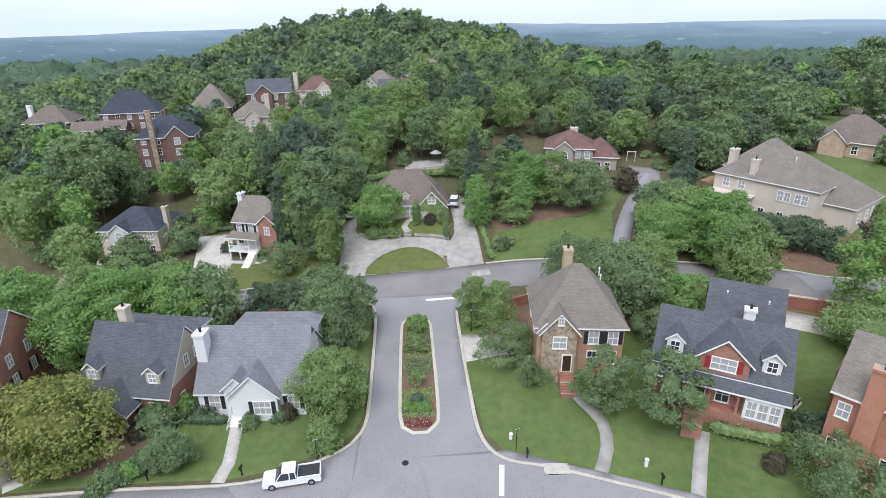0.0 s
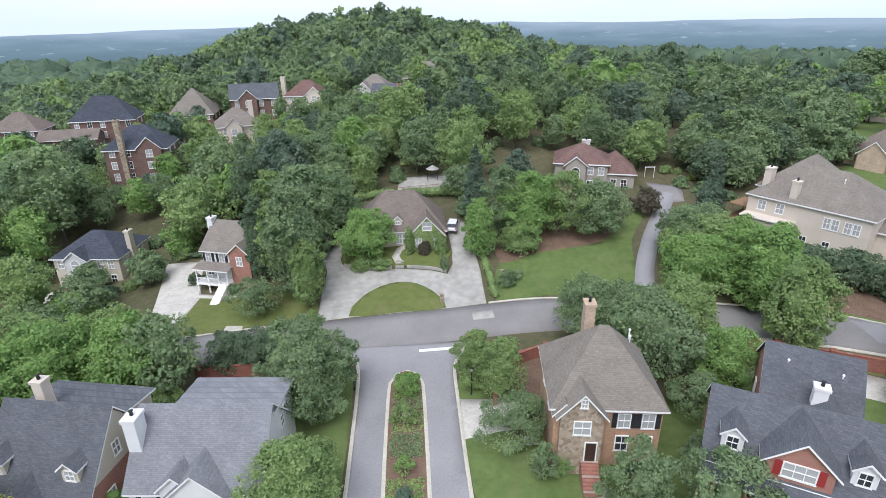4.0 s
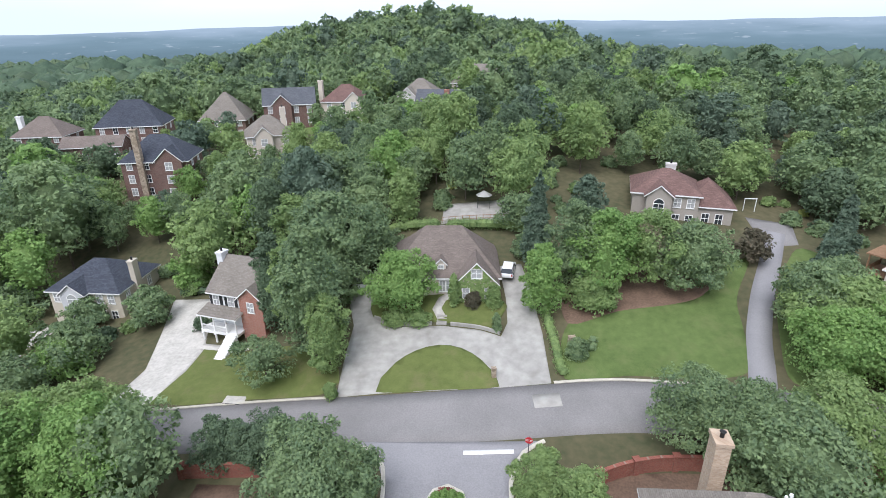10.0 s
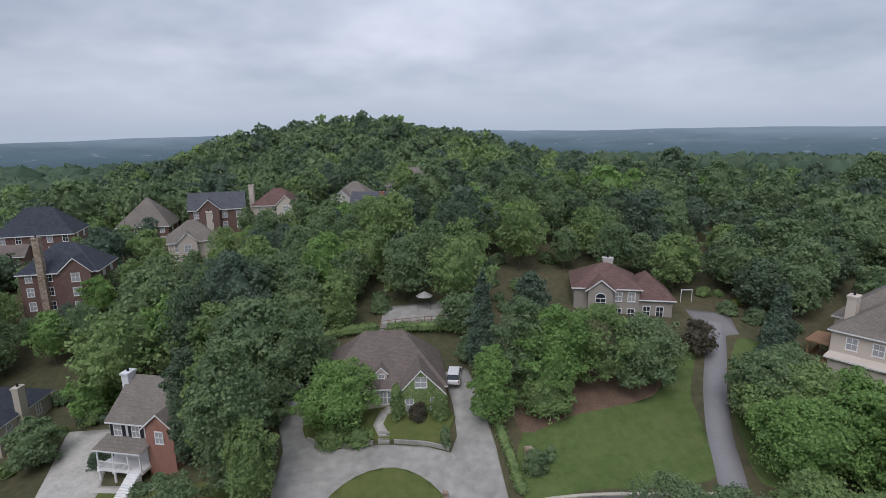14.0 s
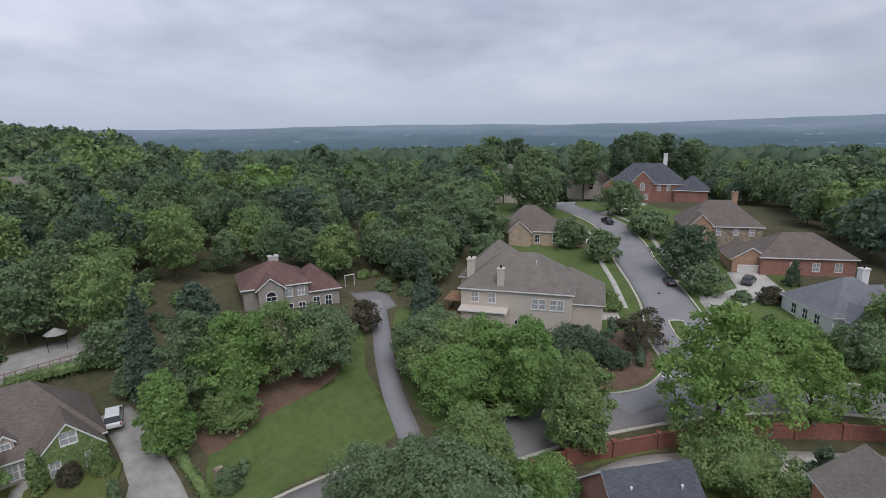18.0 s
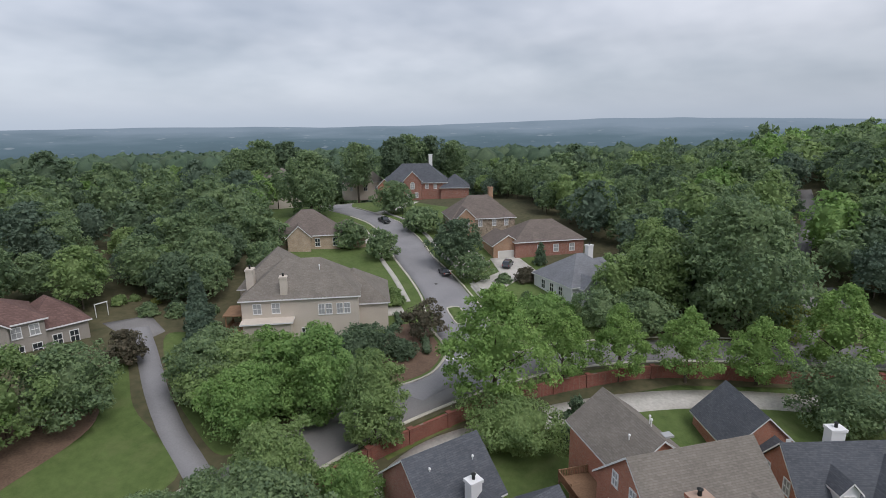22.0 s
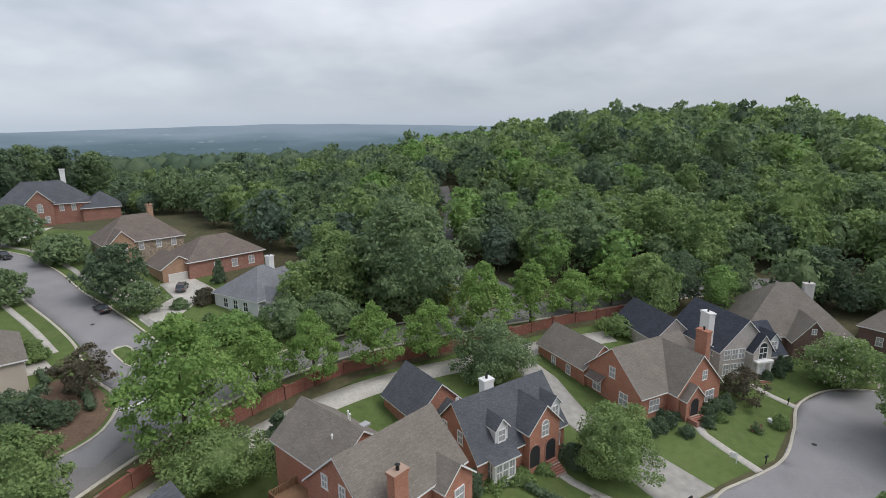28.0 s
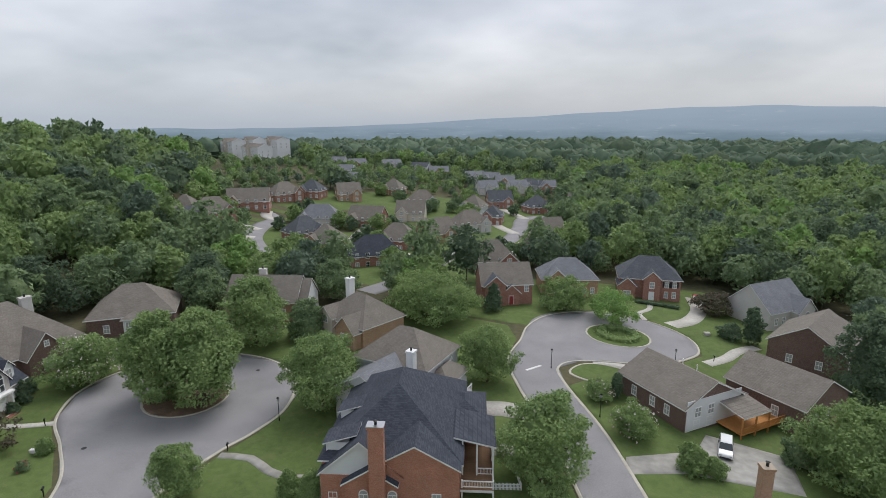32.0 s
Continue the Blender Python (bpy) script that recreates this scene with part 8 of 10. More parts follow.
for row in [
    (-53.4, 103.6, "round", 3.2, 6.0, 0.7, LEAF, "leafy green shade tree with a rounded crown"),
    (-60.4, 95.0, "round", 4.4, 6.5, 0.7, LEAF, "leafy green shade tree with a rounded crown"),
    (103.6, -66.5, "round", 5.4, 11, 1, LEAF, "leafy green shade tree with a rounded crown"),
    (110.5, -57.0, "round", 5.8, 12, 1, LEAF_DARK, "dark green tree with a dense crown"),
    (78.6, -71.6, "round", 5.2, 10, 1, LEAF, "leafy green shade tree with a rounded crown"),
    (82.4, -77.0, "round", 6.0, 12, 1, LEAF_DARK, "dark green tree with a dense crown"),
    (53.0, -88.5, "round", 5.4, 10, 1, LEAF, "leafy green shade tree with a rounded crown"),
    (-113.5, 158.6, "round", 5.2, 12.5, 0.8, LEAF_DARK, "dark green tree with a dense crown"),
    (-120.5, 157.5, "round", 5.2, 13.5, 0.8, LEAF, "leafy green shade tree with a rounded crown"),
    (-128.5, 160.5, "round", 5.4, 14.0, 0.8, LEAF_DARK, "dark green tree with a dense crown"),
    (-105.0, 158.0, "round", 5.0, 8.0, 0.8, LEAF, "leafy green shade tree with a rounded crown"),
    (-98.0, 160.5, "round", 5.0, 8.0, 0.8, LEAF_DARK, "dark green tree with a dense crown"),
    (87, 143, "round", 5.2, 10, 1, LEAF, "leafy green shade tree with a rounded crown"),
    (76, 136, "round", 5.0, 9, 1, LEAF_DARK, "dark green tree with a dense crown"),
    (69.5, 132.5, "round", 5.2, 10, 1, LEAF, "leafy green shade tree with a rounded crown"),
    (97, 151.5, "round", 5.4, 10.5, 1, LEAF, "leafy green shade tree with a rounded crown"),
    (81.5, 149, "round", 5.6, 11.5, 1, LEAF_DARK, "dark green tree with a dense crown"),
    (72, 142.5, "round", 5.4, 11, 1, LEAF, "leafy green shade tree with a rounded crown"),
    (63, 125, "round", 4.4, 8, 1, LEAF, "leafy green shade tree with a rounded crown"),
    (58, 127.5, "round", 4.2, 8.5, 1, LEAF_DARK, "dark green tree with a dense crown"),
    (92.5, 139, "round", 4.0, 7.5, 1, LEAF, "leafy green shade tree with a rounded crown"),
    (79.5, 127.5, "round", 4.0, 6.5, 1, LEAF, "leafy green shade tree with a rounded crown"),
    (112.6, -9.3, "vase", 5.4, 9.5, 1.5, LEAF_STREET, "young light green street tree by the brick wall"),
    (117.9, -21.3, "vase", 6.6, 8.1, 1.3, LEAF_STREET, "young light green street tree by the brick wall"),
    (61.7, 64.8, "vase", 6.9, 15.2, 2.5, LEAF_STREET, "young light green street tree by the brick wall"),
    (81.5, 22.9, "round", 5.8, 9, 0.6, LEAF, "leafy green shade tree with a rounded crown"),
    (55.8, 59.6, "round", 5.7, 6, 0.4, LEAF_MID, "bright green maple with a dense rounded crown"),
    (60.0, 52.6, "cone", 2.6, 6.6, 0.2, LEAF_DARK, "dark green conical evergreen tree"),
    (57.2, 11.6, "round", 4.9, 8.2, 0.9, LEAF_MID, "leafy green shade tree with a rounded crown"),
    (99.1, -5.5, "round", 3.3, 3.6, 0.2, LEAF_MID, "bright green maple with a dense rounded crown"),
    (66.2, 2.6, "bush", 1.3, 2.2, 0, LEAF_DARK, "clipped dark green garden shrub"),
    (67.4, 0.6, "bush", 1.3, 2.2, 0, LEAF_DARK, "clipped dark green garden shrub"),
    (68.4, -1.4, "bush", 1.2, 2.2, 0, LEAF_DARK, "clipped dark green garden shrub"),
    (66.0, -3.0, "bush", 1.2, 1.6, 0, LEAF_DARK, "clipped dark green garden shrub"),
    (71.4, -10.2, "bush", 1.5, 2.6, 0, LEAF_DARK, "clipped dark green garden shrub"),
    (72.4, -12.4, "bush", 1.5, 2.7, 0, LEAF_DARK, "clipped dark green garden shrub"),
    (70.6, -8.4, "bush", 1.2, 2.3, 0, LEAF_DARK, "clipped dark green garden shrub"),
    (68.2, -7.4, "bush", 1.1, 1.7, 0, LEAF_DARK, "clipped dark green garden shrub"),
    (60.3, 15.8, "bush", 1.8, 2.6, 0, LEAF_DARK, "clipped dark green garden shrub"),
    (58.7, 15.7, "bush", 1.4, 2.1, 0, LEAF_DARK, "clipped dark green garden shrub"),
    (55.7, 26.9, "bush", 2.1, 1.8, 0, LEAF_MID, "rounded bright green garden shrub"),
    (56.4, 23.6, "bush", 1.7, 1.5, 0, LEAF_MID, "rounded bright green garden shrub"),
    (58.2, 20.3, "bush", 1.4, 1.2, 0, LEAF_MID, "rounded bright green garden shrub"),
    (54.2, 29.8, "bush", 1.5, 3.1, 0, LEAF_DARK, "clipped dark green garden shrub"),
]:
    plant(*row)
for row in [
    (105.8, 115.3, "round", 4.0, 6.8, 0.5, LEAF, "leafy green shade tree with a rounded crown"),
    (107.4, 126.2, "round", 3.8, 6.8, 0.5, LEAF, "leafy green shade tree with a rounded crown"),
    (111.6, 97.0, "round", 5.6, 10.6, 0.8, LEAF_DARK, "dark green tree with a dense crown"),
    (104.6, 89.4, "round", 3.7, 6.0, 0.5, LEAF, "crape myrtle tree with pale blossom"),
    (74.3, 83.6, "loose", 3.6, 5.6, 0.9, LEAF_RED, "small maroon-leaved ornamental tree"),
    (133.3, 120.3, "round", 5.9, 6.8, 0.4, LEAF, "leafy green shade tree with a rounded crown"),
    (149.4, 141.0, "round", 5.8, 10.4, 0.7, LEAF, "leafy green shade tree with a rounded crown"),
    (130.4, 160.4, "round", 8.6, 20, 1.4, LEAF, "leafy green shade tree with a rounded crown"),
    (122.8, 79.9, "cone", 2, 5.4, 0.2, LEAF_DARK, "dark green conical evergreen tree"),
    (83.5, 96.5, "bush", 2.3, 3.4, 0, LEAF_MID, "rounded bright green garden shrub"),
    (110.6, 79.0, "bush", 2.4, 3.4, 0, LEAF_RED, "maroon-leaved shrub in a bed"),
    (93.5, 68.8, "round", 4.8, 4.4, 0.3, LEAF_LIME, "light green tree with a spreading crown"),
    (56.2, 89.6, "round", 4.6, 5.6, 0.4, LEAF_DARK, "dark green tree with a dense crown"),
    (63.0, 87.6, "round", 4.8, 5.2, 0.4, LEAF_DARK, "dark green tree with a dense crown"),
    (96.3, 59.0, "round", 4.8, 6.6, 0.5, LEAF, "leafy green shade tree with a rounded crown"),
    (98.1, 51.5, "round", 5.2, 7.6, 0.5, LEAF, "leafy green shade tree with a rounded crown"),
    (108.7, 50.5, "round", 6.1, 16, 1, LEAF_MID, "bright green maple with a dense rounded crown"),
    (108.4, 36.9, "round", 11.1, 22.4, 1.4, LEAF, "leafy green shade tree with a rounded crown"),
    (111.5, 39.9, "round", 3.4, 9.5, 0.6, LEAF_MID, "bright green maple with a dense rounded crown"),
]:
    plant(*row)
for row in [
    (67.0, 83.6, "bush", 2.7, 2.8, 0, LEAF_DARK, "clipped dark green garden shrub"),
    (108.3, 29.2, "loose", 4.7, 5.7, 0.6, LEAF_YEL, "airy yellow-green tree in a yard"),
    (46.0, 88.5, "round", 4.1, 9.1, 0.6, LEAF_LIME, "light green tree with a spreading crown"),
    (47.3, 82.7, "round", 5, 12.1, 0.8, LEAF_LIME, "light green tree with a spreading crown"),
    (46.7, 74.2, "round", 4.1, 12, 0.8, LEAF_MID, "bright green maple with a dense rounded crown"),
    (126.4, -37.2, "round", 6.3, 15, 1, LEAF_MID, "leafy green shade tree with a rounded crown"),
    (141.4, -32.4, "round", 7.9, 16.7, 1.1, LEAF_MID, "leafy green shade tree with a rounded crown"),
    (78.4, -36.6, "round", 5.4, 7.8, 0.9, LEAF_MID, "crape myrtle tree with pale blossom"),
    (61.8, -34.1, "round", 5.3, 14.7, 0.9, LEAF_MID, "leafy green shade tree with a rounded crown"),
    (54.4, -35.3, "round", 6.5, 15.5, 1, LEAF_MID, "leafy green shade tree with a rounded crown"),
    (58.3, -58.7, "round", 6.8, 13.7, 0.9, LEAF_MID, "bright green maple with a dense rounded crown"),
    (34.0, -37.6, "round", 6.0, 11.6, 0.9, LEAF_MID, "bright green maple with a dense rounded crown"),
    (42.7, -13.2, "round", 2.9, 6.6, 0.6, LEAF_MID, "open-crowned green tree on the lawn"),
    (9.2, -51.2, "round", 4.4, 9.8, 0.7, LEAF_MID, "bright green maple with a dense rounded crown"),
    (-1.0, -24.8, "round", 5.6, 11.2, 0.9, LEAF_MID, "leafy green shade tree with a rounded crown"),
    (-15.6, -88.5, "loose", 5.2, 7.5, 0.8, LEAF_LIME, "airy light green tree in a yard"),
    (-9.9, -49.7, "round", 2.3, 3, 0.2, LEAF_MID, "crape myrtle tree with pale blossom"),
    (-14.1, -39.5, "round", 3.1, 4.5, 0.3, LEAF_MID, "crape myrtle tree with pale blossom"),
    (-20.9, -32.6, "bush", 2.2, 3.8, 0, LEAF_MID, "rounded bright green garden shrub"),
]:
    plant(*row)
for row in [
    (-23.4, -32.2, "bush", 1.6, 2.6, 0, LEAF_MID, "rounded bright green garden shrub"),
    (-12.8, -50.9, "column", 1.1, 4.4, 0.2, LEAF_DARK, "tall dark green columnar evergreen"),
    (-45.4, -86.9, "column", 2.2, 8, 0.3, LEAF_DARK, "tall dark green columnar evergreen"),
    (-41.6, -34.8, "round", 6.2, 10.4, 0.9, LEAF_MID, "leafy green shade tree with a rounded crown"),
    (-55.3, -59.1, "round", 6.3, 16.4, 1, LEAF_DARK, "dark green tree with a dense crown"),
    (-41.5, -89.0, "bush", 2.8, 3.6, 0, LEAF_DARK, "clipped dark green garden shrub"),
    (-42.7, -106.9, "round", 4.7, 5.4, 0.3, LEAF_RED, "small maroon-leaved ornamental tree"),
    (12.4, -88.8, "cone", 2.8, 7, 0.2, LEAF_DARK, "dark green conical evergreen tree"),
    (-5.0, -95.1, "round", 5.8, 7.6, 0.5, LEAF_MID, "leafy green shade tree with a rounded crown"),
    (26.4, -15.9, "cone", 2.4, 3.9, 0.1, LEAF_MID, "conical bright green clipped shrub"),
    (29.5, -16.3, "bush", 1.4, 3.7, 0, LEAF_MID, "rounded bright green garden shrub"),
    (13.2, -18.5, "cone", 2.3, 3.3, 0.1, LEAF_MID, "conical bright green clipped shrub"),
    (66.6, -14.0, "bush", 0.9, 1.4, 0, LEAF, "small shrub with red blossom on the lawn"),
    (67.5, -18.1, "bush", 1.3, 2.2, 0, LEAF_MID, "rounded bright green garden shrub"),
    (49.8, -64.8, "bush", 4.1, 8.5, 0, LEAF, "rounded green shrub in a bed"),
    (24.1, -79.0, "round", 8.2, 10.4, 0.7, LEAF_MID, "leafy green shade tree with a rounded crown"),
    (30.6, -84.0, "round", 7, 9.3, 0.6, LEAF_MID, "leafy green shade tree with a rounded crown"),
    (-16.0, -55.1, "bush", 2.2, 3.3, 0, LEAF_DARK, "clipped dark green garden shrub"),
    (-36.4, -38.6, "bush", 2.6, 4.4, 0, LEAF, "rounded green shrub in a bed"),
]:
    plant(*row)
for row in [
    (78.1, -52.4, "bush", 3.6, 4.5, 0, LEAF_DARK, "clipped dark green garden shrub"),
    (75.2, -17.0, "loose", 3.2, 4.6, 0.5, LEAF_RED, "open dusky-leaved shrub tree before the pale house"),
    (82.2, -28.2, "cone", 1.3, 4.0, 0.1, LEAF_DARK, "dark green conical evergreen tree"),
    (84.6, -31.2, "bush", 1.3, 2.4, 0, LEAF_DARK, "clipped dark green garden shrub"),
    (81.2, -25.4, "bush", 1.0, 1.8, 0, LEAF_DARK, "clipped dark green garden shrub"),
]:
    plant(*row)

# ---- walls and hedges ----
def brick_wall(pts, h=1.9, t=0.3, gap=5.4, name="brick_wall", label="long red brick boundary wall with piers"):
    ROADS.append((pts, 1.0))
    c = smooth_line(pts, 0.9)
    wall = thing(name, Matrix(), label, "wall", kind="structure")
    bm, cap = bmesh.new(), bmesh.new()
    rows, tops = [], []
    acc, last = gap, None
    for i, (x, y) in enumerate(c):
        ax, ay = c[max(i - 1, 0)]
        bx, by = c[min(i + 1, len(c) - 1)]
        d = math.hypot(bx - ax, by - ay) or 1
        ux, uy = -(by - ay) / d, (bx - ax) / d
        z = gz(x, y)
        rows.append([bm.verts.new((x + ux * s, y + uy * s, z + k)) for s, k in ((-t / 2, -0.6), (-t / 2, h), (t / 2, h), (t / 2, -0.6))])
        tops.append([cap.verts.new((x + ux * s, y + uy * s, z + k)) for s, k in ((-t / 2 - 0.05, h), (-t / 2 - 0.05, h + 0.09), (t / 2 + 0.05, h + 0.09), (t / 2 + 0.05, h))])
        acc += math.hypot(x - last[0], y - last[1]) if last else 0
        last = (x, y)
        if acc >= gap or i == len(c) - 1:
            acc = 0
            b = bmesh.new()
            box(b, -0.3, 0.3, -0.3, 0.3, -0.6, h + 0.16)
            box(b, -0.37, 0.37, -0.37, 0.37, h + 0.16, h + 0.28)
            p = part("pier", b, BRICK_WALL, wall)
            p.matrix_basis = pose(x, y, z, 0, 0, math.degrees(math.atan2(by - ay, bx - ax)))
    for R, B in ((rows, bm), (tops, cap)):
        for a, b in zip(R, R[1:]):
            for k in range(3):
                B.faces.new((a[k], b[k], b[k + 1], a[k + 1]))
        bmesh.ops.recalc_face_normals(B, faces=B.faces[:])
    part("wall_body", bm, BRICK_WALL, wall)
    part("coping", cap, BRICK_WALL, wall)


brick_wall([(38, 74.6), (43, 73.2), (48, 71.2), (57.6, 66.8), (66.8, 61.2), (75, 54.6), (81.9, 48), (87, 39.5), (92.7, 26.6), (98.5, 15), (103.7, 3.9), (108.5, -11.5)])
brick_wall([(7.6, 66.2), (8.2, 69.6), (10.6, 73.2), (15, 75.2), (20, 75.8), (26, 75.4), (38, 74.6)], h=1.7, gap=3.6, label="curved red brick garden wall with piers")
brick_wall([(-31, 72.8), (-24, 73.2), (-17.5, 73.4)], h=1.7, gap=3.4, label="red brick garden wall behind a hedge")


def hedge(pts, w, h, leaf, label, size=0.14, per=60, name="hedge", lift=0.0, category="hedge"):
    c = smooth_line(pts, 0.5)
    r = np.random.RandomState(int(abs(pts[0][0] * 10 + pts[0][1])) % 9999)
    lobes = [((x + r.uniform(-0.1, 0.1), y + r.uniform(-0.1, 0.1), gz(x, y) + lift + h * 0.5), 0.66 * math.hypot(w / 2, h / 2) + 0.22) for x, y in c]
    v, f = leaf_cloud(r, lobes, per, size, 0.8)
    me = bpy.data.meshes.new(name)
    me.from_pydata(v.tolist(), [], f.tolist())
    me.materials.append(leaf)
    return tagged(new(name, me), label, category)


hedge([(7.7, 103), (8.3, 98), (8.9, 93), (9.3, 89)], 1.5, 0.9, LEAF_MID, "long low hedge beside the concrete drive")
hedge([(-21, 120.5), (-15, 121.6), (-9.6, 121.4)], 2.4, 1.8, LEAF_MID, "clipped green hedge behind the house")
hedge([(-6.6, 120.6), (-1, 120.2), (6, 119.4)], 2.4, 1.8, LEAF_MID, "clipped green hedge behind the house")
hedge([(-14.6, 99.6), (-11, 98.9), (-8.0, 98.9)], 0.9, 0.6, LEAF_MID, "low hedge along the raised lawn", lift=0.3)
hedge([(-28.6, 49.9), (-26.6, 49.8), (-25.0, 49.9)], 1.2, 1.1, LEAF_DARK, "clipped dark hedge under the cottage windows")
hedge([(29.6, 44.6), (32.0, 43.4), (34.4, 42.4)], 1.5, 1.5, LEAF_MID, "low clipped hedge before the brick porch")
hedge([(-52.4, 111.6), (-49, 111.2), (-45.4, 110.2)], 1.2, 1.3, LEAF_DARK, "clipped hedge by the drive")
hedge([(11.6, 93.4), (13.4, 93.2), (13.8, 94.8)], 1.0, 0.8, LEAF, "low hedge round the stone mailbox")
hedge([(50.4, 18.2), (52.6, 20.4), (54.6, 22.8)], 1.3, 1.0, LEAF_DARK, "clipped shrubs before the arched porch")
hedge(ring(-16.2, -80.6, 3.8, 10, 3.5) + [(-13, -80)], 3.0, 0.8, LEAF_MID, "leafy ground cover on the rotary island", size=0.2, per=30)
hedge([(-36, -39.6), (-40, -36), (-42, -30)], 3.4, 2.4, LEAF, "overgrown hedge beside the parking court", size=0.24, per=26)
hedge([(-24, -108.4), (-30, -107.6), (-34, -107)], 1.2, 1.0, LEAF_DARK, "clipped hedge before the red brick house")
hedge([(69.6, 80.4), (72.2, 82.2), (75.4, 85.0)], 1.6, 1.2, LEAF_DARK, "clipped dark hedge on the corner bed")
hedge([(76, 90), (79, 92.6)], 1.2, 1.0, LEAF_DARK, "clipped hedge by the side street")
def ground_cover(p0, p1, w, h, leaf, label, per=55, size=0.12, name="ground_cover", category="ground cover"):
    """A low mat of leaves, w wide and h high, from p0 to p1."""
    r = np.random.RandomState(int(abs(p0[0] * 31 + p0[1] * 17)) % 9999)
    L = math.hypot(p1[0] - p0[0], p1[1] - p0[1])
    n = int(L * w * per)
    u, q = r.uniform(0, 1, n), r.uniform(-0.5, 0.5, n) * w
    dx, dy = (p1[0] - p0[0]) / L, (p1[1] - p0[1]) / L
    x, y = p0[0] + dx * L * u - dy * q, p0[1] + dy * L * u + dx * q
    z = land(x, y) + 0.12 + h * r.uniform(0.2, 1.0, n) * (0.65 + 0.35 * np.sin(x * 3.1) * np.sin(y * 2.7))
    P = np.stack([x, y, z], 1)
    nrm = r.normal(size=(n, 3)) * 0.6 + np.array((0, 0, 1.0))
    nrm /= np.linalg.norm(nrm, axis=1)[:, None]
    e = np.cross(nrm, r.normal(size=(n, 3)))
    e /= np.linalg.norm(e, axis=1)[:, None]
    f = np.cross(nrm, e)
    k = (size * r.uniform(0.6, 1.4, n))[:, None]
    V = np.stack([P + e * k * 1.2, P - e * k * 0.6 + f * k * 0.8, P - e * k * 0.6 - f * k * 0.8], 1).reshape(-1, 3)
    return tagged(new(name, tri_mesh(name, V, np.arange(len(V)).reshape(-1, 3), [leaf])), label, category)


# street island planting, from its northern tip to its southern one
ground_cover((-4.3, 72.3), (-2.5, 72.4), 0.6, 0.3, FLOWER_RED, "thin band of dark red bedding flowers", 90, 0.09, "flower_bed", "flowers")
for k, (x, y) in enumerate([(-4.5, 71.5), (-3.7, 71.8), (-2.9, 71.8), (-2.1, 71.4), (-4.1, 70.7), (-3.2, 70.9), (-2.4, 70.6)]):
    tree(x, y, "bush", 0.5, 0.7, 0, LEAF_LIME, "small clipped light green round shrub on the island", seed=k % 2, category="shrub", name="shrub", size=0.08, dz=0.1)
ground_cover((-3.3, 70.6), (-3.1, 67.6), 3.4, 0.22, LEAF_LIME, "light green ground cover on the island")
ground_cover((-3.1, 67.5), (-2.9, 65.6), 3.5, 0.3, LEAF, "green ground cover on the island")
ground_cover((-2.9, 65.4), (-2.7, 62.0), 3.6, 0.16, LEAF_LIME, "low light green ground cover on the island", 40)
ground_cover((-2.75, 61.8), (-2.6, 58.2), 3.7, 0.3, LEAF, "dense green ground cover on the island", 65)
ground_cover((-2.5, 55.4), (-2.35, 52.9), 3.8, 0.14, LEAF_LIME, "short light green ground cover on the island", 60)
ground_cover((-2.2, 50.9), (-2.15, 50.1), 3.8, 0.12, LEAF_LIME, "light green edging plants on the island", 60)
ground_cover((-2.15, 49.9), (-2.05, 48.4), 3.3, 0.3, FLOWER_RED, "bed of red and pink begonias", 55, 0.11, "flower_bed", "flowers")
ground_cover((-2.15, 49.8), (-2.05, 48.5), 3.0, 0.34, FLOWER_PINK, "pale pink begonias among the red ones", 14, 0.09, "flower_bed", "flowers")
for k, (x, y, R, H, leaf, fl) in enumerate([(-3.2, 68.9, 1.5, 2.1, LEAF_LIME, FLOWER_PINK), (-2.95, 63.7, 1.5, 2.2, LEAF_MID, FLOWER_PINK), (-2.5, 56.2, 1.0, 1.7, LEAF_LIME, None), (-2.4, 53.1, 0.95, 0.9, LEAF_BLUE, None)]):
    tree(x, y, "loose" if k < 3 else "bush", R, H, 0.3 if k < 3 else 0, leaf, "white-flowering shrub on the street island" if fl else "leafy shrub on the street island", seed=k % 3, category="shrub", name="shrub", dz=0.1, flowers=fl, size=0.12)
for k, (x, y) in enumerate([(-3.5, 52.3), (-2.4, 52.1), (-1.3, 52.2), (-3.7, 51.5), (-2.9, 51.4), (-1.9, 51.4), (-1.0, 51.5)]):
    tree(x, y, "bush", 0.55, 0.7, 0, LEAF_LIME, "clipped light green round shrub on the island", seed=k % 2, category="shrub", name="shrub", size=0.08, dz=0.1)

# ivy over the front gable
r = np.random.RandomState(8)
n = 2600
u, v = r.uniform(1.5, 7.5, n), r.uniform(-1.2, 6.2, n)
ok = (v < 2.9 + 3.0 * (1 - np.abs(u - 4.5) / 3.0) * 1.0)
for a0, a1, b0, b1 in ((2.4, 3.6, 0.3, 2.1), (5.6, 6.8, 0.3, 2.1), (3.6, 5.4, 3.4, 5.1)):
    ok &= ~((u > a0) & (u < a1) & (v > b0) & (v < b1))
u, v = u[ok], v[ok]
P = np.stack([u, -6.66 - r.uniform(0, 0.16, len(u)), v], 1)
s = r.uniform(0.12, 0.24, len(u))[:, None]
d1 = np.stack([r.normal(size=len(u)), r.normal(size=len(u)) * 0.4, r.normal(size=len(u))], 1)
d1 /= np.linalg.norm(d1, axis=1)[:, None]
d2 = np.cross(d1, np.array((0, -1.0, 0.35)))
V = np.stack([P - d1 * s, P - d2 * s * 0.7, P + d1 * s, P + d2 * s * 0.7], 1).reshape(-1, 3)
me = bpy.data.meshes.new("ivy")
